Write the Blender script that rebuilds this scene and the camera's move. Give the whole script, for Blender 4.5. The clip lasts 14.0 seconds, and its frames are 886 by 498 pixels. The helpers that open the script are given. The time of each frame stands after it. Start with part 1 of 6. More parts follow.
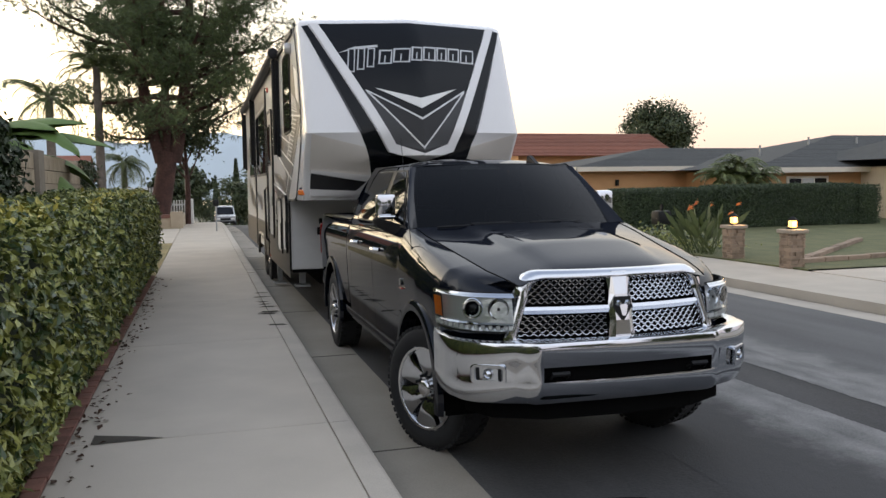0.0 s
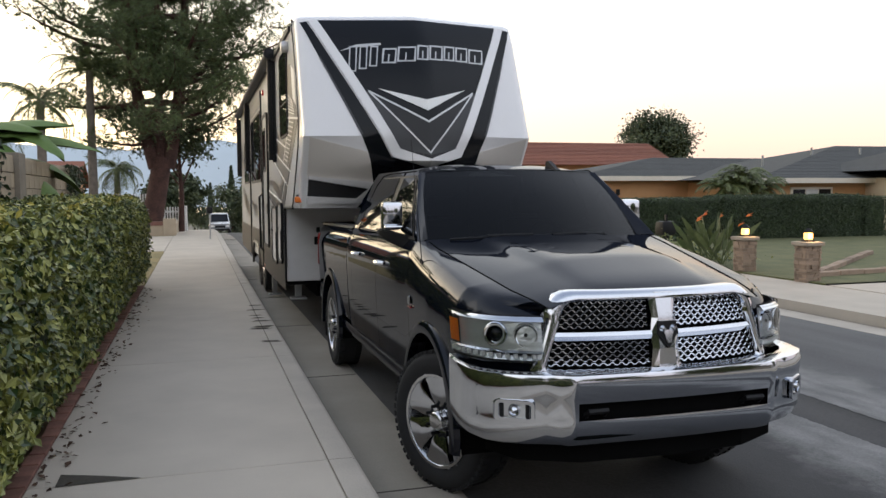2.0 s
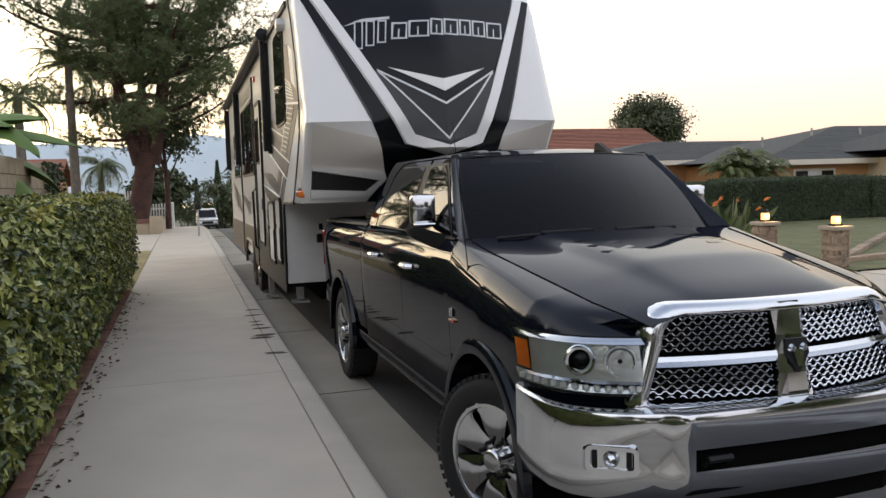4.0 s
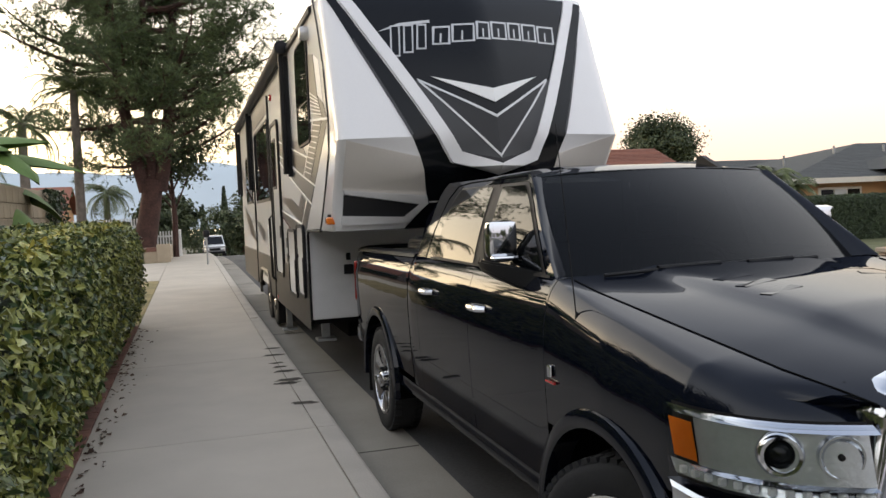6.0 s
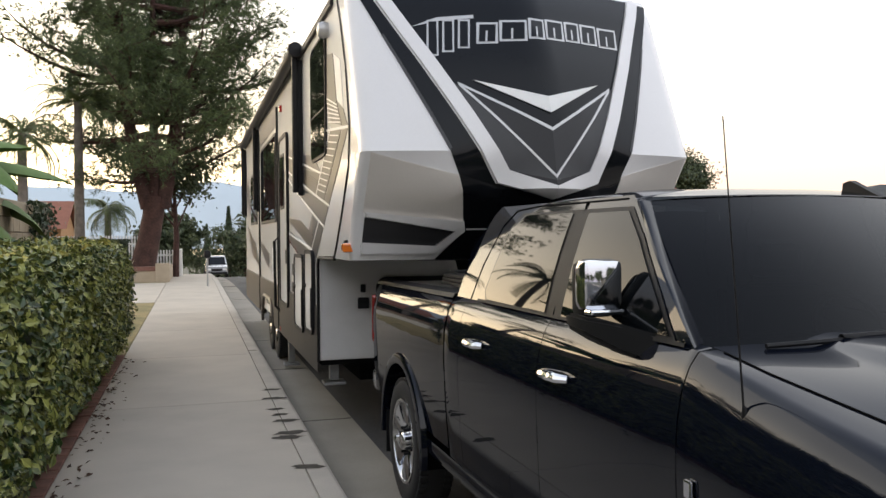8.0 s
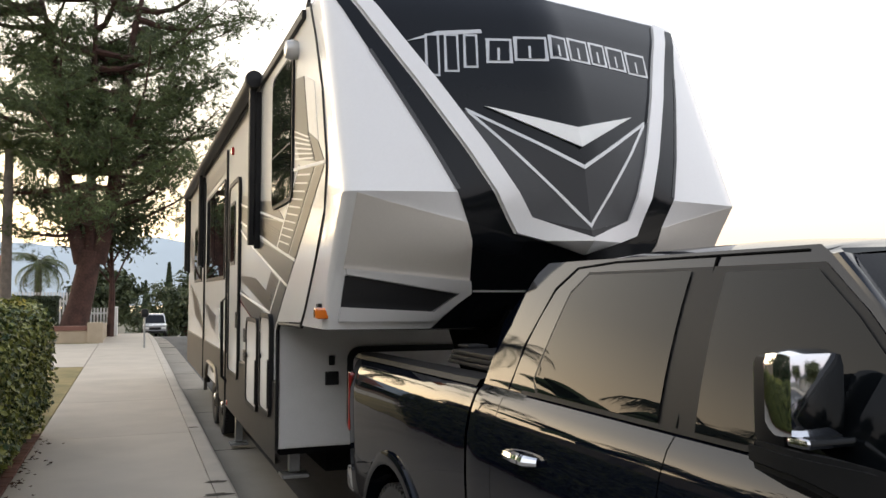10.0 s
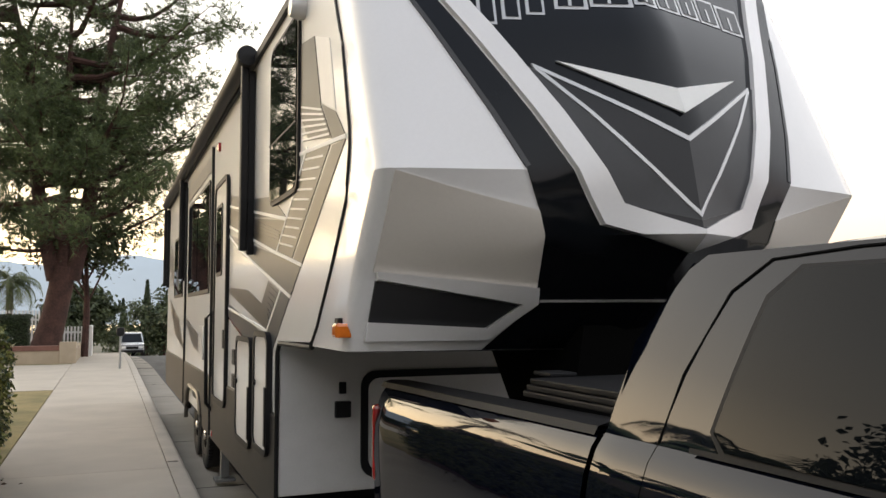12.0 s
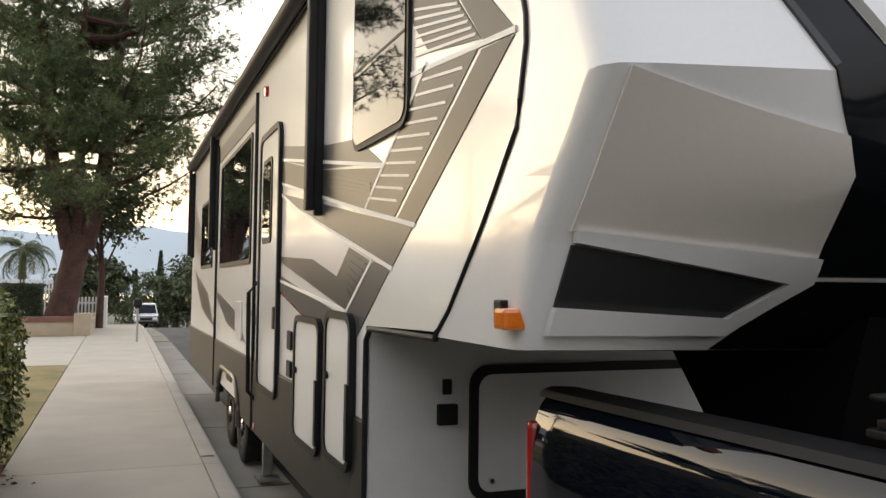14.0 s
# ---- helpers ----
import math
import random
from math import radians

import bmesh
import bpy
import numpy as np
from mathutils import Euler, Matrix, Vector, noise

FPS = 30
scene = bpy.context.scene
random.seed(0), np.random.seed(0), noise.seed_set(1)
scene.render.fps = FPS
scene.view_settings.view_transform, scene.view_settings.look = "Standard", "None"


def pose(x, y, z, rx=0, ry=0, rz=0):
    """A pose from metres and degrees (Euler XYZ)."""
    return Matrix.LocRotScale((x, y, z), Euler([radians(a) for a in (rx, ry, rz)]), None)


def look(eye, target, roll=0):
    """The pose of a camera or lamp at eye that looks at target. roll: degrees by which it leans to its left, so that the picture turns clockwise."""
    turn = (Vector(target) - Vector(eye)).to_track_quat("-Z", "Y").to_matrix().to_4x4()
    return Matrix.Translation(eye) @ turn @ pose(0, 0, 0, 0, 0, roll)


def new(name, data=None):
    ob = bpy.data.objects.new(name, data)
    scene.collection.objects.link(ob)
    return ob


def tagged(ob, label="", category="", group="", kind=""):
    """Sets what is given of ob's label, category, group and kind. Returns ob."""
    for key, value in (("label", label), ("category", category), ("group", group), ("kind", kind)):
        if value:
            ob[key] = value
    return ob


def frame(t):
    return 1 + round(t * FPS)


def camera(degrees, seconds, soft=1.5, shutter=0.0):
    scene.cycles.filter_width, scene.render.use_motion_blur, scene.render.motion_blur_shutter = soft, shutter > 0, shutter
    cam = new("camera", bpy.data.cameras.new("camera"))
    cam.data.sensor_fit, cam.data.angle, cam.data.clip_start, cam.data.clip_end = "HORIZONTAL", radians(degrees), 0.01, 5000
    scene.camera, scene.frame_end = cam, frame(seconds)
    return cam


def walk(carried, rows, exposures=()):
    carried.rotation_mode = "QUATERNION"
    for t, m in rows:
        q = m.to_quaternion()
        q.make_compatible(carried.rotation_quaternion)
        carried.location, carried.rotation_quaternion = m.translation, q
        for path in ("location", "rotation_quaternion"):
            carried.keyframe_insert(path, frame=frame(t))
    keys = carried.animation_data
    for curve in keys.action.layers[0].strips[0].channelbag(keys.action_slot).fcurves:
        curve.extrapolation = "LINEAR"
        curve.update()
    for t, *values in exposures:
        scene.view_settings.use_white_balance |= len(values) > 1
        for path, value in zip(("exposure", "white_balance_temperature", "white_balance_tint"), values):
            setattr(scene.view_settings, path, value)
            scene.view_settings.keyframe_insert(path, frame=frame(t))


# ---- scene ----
cam = camera(57.0, 14.0)
PATH = [
    (0, (-0.051, 0.389, 1.646), (0.511, 2.302, 1.49), -0.8),
    (0.5, (-0.09, 0.553, 1.661), (0.498, 2.458, 1.51), -1.7),
    (1, (-0.066, 0.7, 1.66), (0.545, 2.599, 1.506), -2.2),
    (1.5, (0.013, 0.871, 1.654), (0.588, 2.781, 1.503), -0.6),
    (2, (0.01, 1.048, 1.637), (0.584, 2.959, 1.502), -0.4),
    (2.2, (-0.013, 1.167, 1.651), (0.59, 3.069, 1.516), -1.2),
    (4.3, (-0.049, 2.207, 1.645), (0.545, 4.11, 1.483), -1.9),
    (4.5, (-0.066, 2.314, 1.652), (0.5, 4.226, 1.502), -2.2),
    (5, (-0.052, 2.591, 1.664), (0.459, 4.521, 1.549), -1.3),
    (5.5, (-0.108, 2.884, 1.666), (0.462, 4.798, 1.571), -2.2),
    (6, (-0.115, 3.136, 1.662), (0.476, 5.044, 1.56), -2.4),
    (6.5, (-0.056, 3.398, 1.662), (0.49, 5.32, 1.575), -0.4),
    (7, (-0.067, 3.722, 1.663), (0.504, 5.637, 1.594), -0.6),
    (7.5, (-0.066, 4.04, 1.67), (0.532, 5.948, 1.614), -1.3),
    (8, (-0.014, 4.358, 1.673), (0.572, 6.269, 1.639), -0.4),
    (8.5, (-0.064, 4.698, 1.69), (0.601, 6.584, 1.664), -1.4),
    (9, (-0.05, 5.013, 1.686), (0.652, 6.885, 1.71), -1.2),
    (9.2, (-0.032, 5.127, 1.708), (0.659, 7.004, 1.758), -0.6),
    (11.3, (0.093, 6.406, 1.681), (0.852, 8.25, 1.84), 1.2),
    (11.5, (0.053, 6.468, 1.677), (0.846, 8.297, 1.835), 0.4),
    (12, (0.104, 6.857, 1.673), (0.859, 8.703, 1.824), -0.2),
    (12.5, (0.135, 7.219, 1.675), (0.764, 9.114, 1.79), 1.0),
    (13, (0.036, 7.572, 1.679), (0.729, 9.446, 1.77), 0.7),
    (13.5, (-0.01, 7.924, 1.676), (0.732, 9.78, 1.751), 0.2),
    (14, (-0.026, 8.3, 1.682), (0.707, 10.158, 1.773), 0.7),
]
walk(cam, [(t, look(eye, target, roll)) for t, eye, target, roll in PATH], [(0, 0.0, 6400, 10), (2.2, 0.0, 6400, 10), (5, 0.12, 6650, 10), (9, 0.32, 6650, 10), (12, 0.20, 6900, 10), (14, 0.27, 6850, 10)])

# ---------- world, sun ----------
SUN_TURN = 36.0
world = bpy.data.worlds.new("dusk_sky")
scene.world = world
world.use_nodes = True
wn, wl = world.node_tree.nodes, world.node_tree.links
wbg = wn["Background"]
wsky = wn.new("ShaderNodeTexSky")
wsky.sky_type, wsky.sun_disc = "NISHITA", False
wsky.sun_elevation, wsky.sun_rotation = radians(2), radians(-SUN_TURN)
wsky.air_density, wsky.dust_density, wsky.ozone_density = 1.0, 4.0, 1.0
wco = wn.new("ShaderNodeTexCoord")
wsep = wn.new("ShaderNodeSeparateXYZ")
wnrm = wn.new("ShaderNodeVectorMath")
wnrm.operation = "NORMALIZE"
wl.new(wco.outputs["Generated"], wnrm.inputs[0])
wl.new(wnrm.outputs["Vector"], wsep.inputs[0])


def sky_ramp(stops):
    """Sky colour from the horizon to the zenith."""
    node = wn.new("ShaderNodeValToRGB")
    els = node.color_ramp.elements
    els[0].position, els[0].color = stops[0][0], (*stops[0][1], 1)
    els[1].position, els[1].color = stops[-1][0], (*stops[-1][1], 1)
    for p, c in stops[1:-1]:
        els.new(p).color = (*c, 1)
    wl.new(wsep.outputs["Z"], node.inputs[0])
    return node


def sunward(low, high):
    """Grows from 0 to 1 as the sky turns towards the set sun."""
    dot = wn.new("ShaderNodeVectorMath")
    dot.operation = "DOT_PRODUCT"
    dot.inputs[1].default_value = (-math.sin(radians(SUN_TURN)), math.cos(radians(SUN_TURN)), 0.05)
    wl.new(wnrm.outputs["Vector"], dot.inputs[0])
    span = wn.new("ShaderNodeMapRange")
    span.interpolation_type = "SMOOTHSTEP"
    span.inputs["From Min"].default_value, span.inputs["From Max"].default_value = low, high
    wl.new(dot.outputs["Value"], span.inputs["Value"])
    return span.outputs["Result"]


def sky_mix(blend, fac, a, b):
    node = wn.new("ShaderNodeMixRGB")
    node.blend_type = blend
    if isinstance(fac, float):
        node.inputs["Fac"].default_value = fac
    else:
        wl.new(fac, node.inputs["Fac"])
    wl.new(a.outputs["Color"], node.inputs["Color1"])
    wl.new(b.outputs["Color"], node.inputs["Color2"])
    return node


sky_away = sky_ramp([(0.0, (0.36, 0.34, 0.37)), (0.12, (0.52, 0.48, 0.52)), (0.40, (0.66, 0.68, 0.74)), (0.72, (0.62, 0.66, 0.74)), (0.90, (0.36, 0.40, 0.48)), (1.0, (0.24, 0.28, 0.37))])
sky_side = sky_ramp([(0.0, (0.62, 0.45, 0.36)), (0.05, (0.70, 0.54, 0.43)), (0.13, (0.75, 0.66, 0.56)), (0.30, (0.80, 0.79, 0.77)), (0.68, (0.66, 0.70, 0.78)), (0.88, (0.32, 0.36, 0.45)), (1.0, (0.24, 0.28, 0.37))])
sky_glow = sky_ramp([(0.0, (0.95, 0.74, 0.46)), (0.10, (1.0, 0.86, 0.62)), (0.25, (0.96, 0.92, 0.82)), (0.50, (0.74, 0.78, 0.82)), (0.88, (0.36, 0.40, 0.48)), (1.0, (0.24, 0.28, 0.37))])
sky_blaze = sky_ramp([(0.0, (1.0, 0.74, 0.42)), (0.10, (1.0, 0.82, 0.54)), (0.20, (0.62, 0.54, 0.38)), (0.36, (0.18, 0.17, 0.14)), (0.65, (0.0, 0.0, 0.0))])
wmix = sky_mix("MIX", sunward(-0.75, 0.10), sky_away, sky_side)
wmix = sky_mix("MIX", sunward(0.30, 0.98), wmix, sky_glow)
wmix = sky_mix("ADD", 0.06, wmix, wsky)
wblaze = sky_mix("ADD", 1.0, sky_blaze, sky_blaze)
wmix = sky_mix("ADD", sunward(0.72, 1.0), wmix, wblaze)
wl.new(wmix.outputs["Color"], wbg.inputs["Color"])
wbg.inputs["Strength"].default_value = 1.74

sun = new("sun", bpy.data.lights.new("sun", "SUN"))
sun.data.energy, sun.data.angle, sun.data.color = 0.6, radians(70), (1.0, 0.86, 0.68)
sun.matrix_world = look((0, 0, 0), (math.sin(radians(SUN_TURN)) * 1.0, -math.cos(radians(SUN_TURN)), -0.22))

# ---------- materials ----------


def mat(name, color, rough=0.6, metal=0.0, vary=0.15, scale=6.0, fine=60.0, bump=0.0, coat=0.0, trans=0.0, emit=0.0, spec=0.5, stretch=1.0, second=None, island=0.0, obj=0.0):
    m = bpy.data.materials.new(name)
    m.use_nodes = True
    n, l = m.node_tree.nodes, m.node_tree.links
    b = n["Principled BSDF"]
    b.inputs["Roughness"].default_value = rough
    b.inputs["Metallic"].default_value = metal
    b.inputs["Coat Weight"].default_value = coat
    b.inputs["Coat Roughness"].default_value = 0.03
    b.inputs["Specular IOR Level"].default_value = spec
    b.inputs["Transmission Weight"].default_value = trans
    if emit:
        b.inputs["Emission Color"].default_value = (*color, 1)
        b.inputs["Emission Strength"].default_value = emit
    second = second or tuple(c * (1 - vary) for c in color)
    tc = n.new("ShaderNodeTexCoord")
    n1 = n.new("ShaderNodeTexNoise")
    n1.inputs["Scale"].default_value, n1.inputs["Detail"].default_value = scale, 6.0
    n2 = n.new("ShaderNodeTexNoise")
    n2.inputs["Scale"].default_value, n2.inputs["Detail"].default_value = fine, 3.0
    mp = n.new("ShaderNodeMapping")
    mp.inputs["Scale"].default_value = (1, stretch, 1)
    l.new(tc.outputs["Object"], mp.inputs["Vector"])
    l.new(mp.outputs["Vector"], n1.inputs["Vector"])
    l.new(tc.outputs["Object"], n2.inputs["Vector"])
    add = n.new("ShaderNodeMath")
    add.operation = "MULTIPLY_ADD"
    add.inputs[1].default_value, add.inputs[2].default_value = 0.45, 0.0
    l.new(n2.outputs["Fac"], add.inputs[0])
    add2 = n.new("ShaderNodeMath")
    add2.operation = "MULTIPLY_ADD"
    add2.inputs[1].default_value = 0.75
    l.new(n1.outputs["Fac"], add2.inputs[0])
    l.new(add.outputs[0], add2.inputs[2])
    last = add2
    for amount, node, out in ((island, "ShaderNodeNewGeometry", "Random Per Island"), (obj, "ShaderNodeObjectInfo", "Random")):
        if amount:
            g = n.new(node)
            a = n.new("ShaderNodeMath")
            a.operation = "MULTIPLY_ADD"
            a.inputs[1].default_value = amount
            l.new(g.outputs[out], a.inputs[0])
            l.new(last.outputs[0], a.inputs[2])
            s = n.new("ShaderNodeMath")
            s.operation = "SUBTRACT"
            s.inputs[1].default_value = amount / 2
            l.new(a.outputs[0], s.inputs[0])
            last = s
    r = n.new("ShaderNodeValToRGB")
    r.color_ramp.elements[0].position, r.color_ramp.elements[0].color = 0.35, (*second, 1)
    r.color_ramp.elements[1].position, r.color_ramp.elements[1].color = 0.85, (*color, 1)
    l.new(last.outputs[0], r.inputs[0])
    l.new(r.outputs["Color"], b.inputs["Base Color"])
    if bump:
        bp = n.new("ShaderNodeBump")
        bp.inputs["Strength"].default_value, bp.inputs["Distance"].default_value = bump, 0.01
        l.new(last.outputs[0], bp.inputs["Height"])
        l.new(bp.outputs["Normal"], b.inputs["Normal"])
    return m


M = {}
M["concrete"] = mat("concrete", (0.52, 0.465, 0.39), 0.9, vary=0.22, scale=1.3, fine=120, bump=0.25, obj=0.15)
M["kerb"] = mat("kerb_concrete", (0.52, 0.47, 0.40), 0.9, vary=0.3, scale=2, fine=90, bump=0.3)
M["gutter"] = mat("gutter_concrete", (0.31, 0.28, 0.235), 0.9, vary=0.35, scale=1.2, fine=90, bump=0.3)
M["asphalt"] = mat("asphalt", (0.065, 0.064, 0.064), 0.85, second=(0.018, 0.018, 0.019), scale=2.2, fine=45, bump=0.8, stretch=0.22)
M["asphalt_pale"] = mat("worn_asphalt", (0.27, 0.265, 0.255), 0.9, second=(0.085, 0.085, 0.085), scale=5.0, fine=70, bump=0.8, stretch=0.4)
M["asphalt_mid"] = mat("gray_asphalt", (0.125, 0.125, 0.125), 0.85, second=(0.055, 0.056, 0.058), scale=1.6, fine=40, bump=0.6, stretch=0.16)
M["soil"] = mat("soil", (0.16, 0.10, 0.06), 0.95, vary=0.5, scale=3, bump=0.6)
M["grass"] = mat("dry_grass", (0.36, 0.27, 0.12), 0.95, second=(0.12, 0.115, 0.045), scale=1.4, fine=80, bump=0.6)
M["lawn"] = mat("cropped_lawn", (0.15, 0.145, 0.06), 0.95, second=(0.06, 0.075, 0.028), scale=1.6, fine=60, bump=0.7)
M["far_ground"] = mat("valley_ground", (0.12, 0.12, 0.09), 1.0, vary=0.4, scale=0.02, fine=0.2)
M["leaf"] = mat("hedge_leaf", (0.27, 0.28, 0.07), 0.36, second=(0.024, 0.050, 0.012), scale=1.5, fine=30, island=0.75)
M["leaf_tip"] = mat("yellow_leaf_tip", (0.42, 0.36, 0.07), 0.45, second=(0.16, 0.19, 0.04), scale=1.5, fine=30, island=0.7)
# Near-black green puts the deep shade between leaf clumps into the colour.
M["leaf_core"] = mat("hedge_inner_shade", (0.022, 0.034, 0.013), 0.9, vary=0.5)
M["leaf_dark"] = mat("clipped_hedge_leaf", (0.045, 0.07, 0.022), 0.5, second=(0.015, 0.03, 0.01), scale=1.5, fine=30, island=0.6)
M["needle"] = mat("pine_needle", (0.125, 0.165, 0.055), 0.6, second=(0.028, 0.048, 0.018), scale=0.7, fine=12, island=0.5)
M["bark"] = mat("pine_bark", (0.105, 0.052, 0.040), 0.95, second=(0.024, 0.013, 0.011), scale=2.5, fine=14, bump=1.0)
M["palm_bark"] = mat("palm_bark", (0.22, 0.19, 0.16), 0.95, vary=0.5, scale=5, fine=25, bump=0.6)
M["frond"] = mat("palm_frond", (0.13, 0.15, 0.05), 0.5, second=(0.05, 0.075, 0.02), scale=1, fine=20, island=0.5)
M["banana"] = mat("banana_leaf", (0.14, 0.21, 0.05), 0.65, second=(0.08, 0.15, 0.03), scale=2, fine=30, island=0.3)
M["tree_leaf"] = mat("broad_leaf", (0.075, 0.095, 0.035), 0.6, second=(0.02, 0.035, 0.012), scale=0.6, fine=10, island=0.5)
M["block"] = mat("tan_block", (0.44, 0.36, 0.26), 0.9, vary=0.25, scale=3, fine=70, bump=0.4, obj=0.35)
M["mortar"] = mat("mortar", (0.30, 0.26, 0.21), 0.95, vary=0.3)
M["brick"] = mat("red_brick", (0.25, 0.12, 0.09), 0.9, vary=0.45, scale=4, fine=60, bump=0.4, obj=0.4)
M["paint"] = mat("black_car_paint", (0.0035, 0.005, 0.010), 0.3, vary=0.1, coat=0.75, spec=0.0)
M["chrome"] = mat("chrome", (0.64, 0.66, 0.70), 0.07, 1.0, vary=0.05)
M["rim"] = mat("polished_rim", (0.74, 0.74, 0.75), 0.26, 1.0, vary=0.15)
M["rubber"] = mat("tyre_rubber", (0.018, 0.018, 0.019), 0.85, vary=0.4, bump=0.2)
M["plastic"] = mat("black_plastic", (0.010, 0.010, 0.011), 0.55, vary=0.3, spec=0.25)
# Near-black colour painted as shade in recesses and underbody; also seams, hitch and oil.
M["void"] = mat("shade_and_oil_black", (0.005, 0.005, 0.005), 0.95, vary=0.3, spec=0.05)


def soft_edge(m, x0, x1, other):
    """Lets a surface fade unevenly into another colour between two lines along the street."""
    n, l = m.node_tree.nodes, m.node_tree.links
    b = n["Principled BSDF"]
    old = b.inputs["Base Color"].links[0].from_socket
    geo, sep, nz = n.new("ShaderNodeNewGeometry"), n.new("ShaderNodeSeparateXYZ"), n.new("ShaderNodeTexNoise")
    nz.inputs["Scale"].default_value, nz.inputs["Detail"].default_value, nz.inputs["Roughness"].default_value = 1.3, 8.0, 0.7
    l.new(geo.outputs["Position"], sep.inputs[0])
    l.new(geo.outputs["Position"], nz.inputs["Vector"])
    add = n.new("ShaderNodeMath")
    add.operation = "MULTIPLY_ADD"
    add.inputs[1].default_value = 1.5
    l.new(nz.outputs["Fac"], add.inputs[0])
    l.new(sep.outputs["X"], add.inputs[2])
    span = n.new("ShaderNodeMapRange")
    span.interpolation_type = "SMOOTHSTEP"
    span.inputs["From Min"].default_value, span.inputs["From Max"].default_value = x0 + 0.75, x1 + 0.75
    l.new(add.outputs[0], span.inputs["Value"])
    mix = n.new("ShaderNodeMixRGB")
    mix.inputs["Color1"].default_value = (*other, 1)
    l.new(span.outputs["Result"], mix.inputs["Fac"])
    l.new(old, mix.inputs["Color2"])
    l.new(mix.outputs["Color"], b.inputs["Base Color"])
    return m


M["asphalt_worn"] = soft_edge(mat("fading_worn_asphalt", (0.27, 0.265, 0.255), 0.9, second=(0.085, 0.085, 0.085), scale=5.0, fine=70, bump=0.8, stretch=0.4), 3.85, 4.45, (0.045, 0.045, 0.046))
soft_edge(M["asphalt_mid"], 5.8, 6.4, (0.20, 0.198, 0.19))


def pane_mat(name, tint, rough=0.01, ior=1.36):
    m = bpy.data.materials.new(name)
    m.use_nodes = True
    n, l = m.node_tree.nodes, m.node_tree.links
    n.remove(n["Principled BSDF"])
    t, g, f, x = n.new("ShaderNodeBsdfTransparent"), n.new("ShaderNodeBsdfGlossy"), n.new("ShaderNodeFresnel"), n.new("ShaderNodeMixShader")
    t.inputs["Color"].default_value = (*tint, 1)
    g.inputs["Roughness"].default_value = rough
    f.inputs["IOR"].default_value = ior
    l.new(f.outputs[0], x.inputs[0])
    l.new(t.outputs[0], x.inputs[1])
    l.new(g.outputs[0], x.inputs[2])
    l.new(x.outputs[0], n["Material Output"].inputs["Surface"])
    return m


M["glass"] = pane_mat("tinted_windscreen", (0.05, 0.06, 0.065), ior=1.34)
M["lens"] = pane_mat("clear_lens", (0.9, 0.92, 0.92))
M["reflector"] = mat("headlight_reflector", (0.82, 0.84, 0.86), 0.16, 0.65, vary=0.2, scale=14, fine=60, bump=0.4)
M["amber"] = mat("amber_lens", (0.80, 0.19, 0.02), 0.15, vary=0.2, coat=1.0)
M["red"] = mat("red_lens", (0.40, 0.02, 0.02), 0.2, vary=0.2, coat=1.0)
M["white_gel"] = mat("white_gelcoat", (0.74, 0.73, 0.73), 0.2, vary=0.06, scale=0.8, coat=0.6)
M["side_white"] = mat("white_fibreglass", (0.80, 0.78, 0.74), 0.20, vary=0.06, scale=0.8, coat=0.25, spec=0.35)
M["gray_gel"] = mat("beige_gray_gelcoat", (0.66, 0.62, 0.57), 0.28, vary=0.08, scale=0.8, coat=0.4)
M["lightgray"] = mat("light_gray_panel", (0.66, 0.65, 0.635), 0.4, vary=0.1)
M["gloss_black"] = mat("gloss_black_graphic", (0.006, 0.007, 0.009), 0.1, vary=0.1, spec=0.22)
M["dark_glass"] = mat("dark_tinted_pane", (0.004, 0.005, 0.006), 0.015, vary=0.1, spec=0.14)
M["midgray"] = mat("gray_graphic", (0.07, 0.071, 0.074), 0.3, vary=0.1, spec=0.15)
M["darkgray"] = mat("charcoal_graphic", (0.026, 0.026, 0.028), 0.3, vary=0.1, spec=0.25)
M["taupe"] = mat("taupe_graphic", (0.085, 0.077, 0.066), 0.3, vary=0.1, spec=0.12)
M["skirt"] = mat("charcoal_skirt", (0.040, 0.037, 0.033), 0.5, vary=0.25, spec=0.15)
M["silver"] = mat("silver_line", (0.55, 0.55, 0.55), 0.25, 0.3, vary=0.05)
M["stucco_tan"] = mat("tan_stucco", (0.52, 0.29, 0.14), 0.95, vary=0.15, scale=2, fine=60, bump=0.3)
M["stucco_cream"] = mat("cream_stucco", (0.62, 0.52, 0.38), 0.95, vary=0.15, scale=2, fine=60, bump=0.3)
M["stucco_gray"] = mat("grey_stucco", (0.34, 0.34, 0.34), 0.95, vary=0.15, scale=2, fine=60, bump=0.3)
M["trim_white"] = mat("cream_trim", (0.68, 0.62, 0.52), 0.7, vary=0.1)
M["white_paint"] = mat("white_paint", (0.78, 0.78, 0.76), 0.5, vary=0.08)
M["shingle"] = mat("gray_shingle", (0.062, 0.066, 0.066), 0.95, vary=0.3, scale=3, fine=20, bump=0.4, obj=0.3)
M["tile_red"] = mat("red_roof_tile", (0.25, 0.10, 0.065), 0.9, vary=0.3, scale=3, fine=20, obj=0.4)
M["stone"] = mat("ledge_stone", (0.34, 0.25, 0.18), 0.9, vary=0.4, scale=5, fine=60, bump=0.5, obj=0.6)
M["capstone"] = mat("cap_stone", (0.36, 0.30, 0.235), 0.9, vary=0.2, bump=0.3)
M["glow"] = mat("lamp_glow", (1.0, 0.50, 0.13), 0.5, vary=0.05, emit=3.5)
M["metal"] = mat("galvanised_steel", (0.35, 0.36, 0.36), 0.45, 0.8, vary=0.2)
M["orange"] = mat("orange_flower", (0.75, 0.20, 0.03), 0.5, vary=0.3, island=0.4)
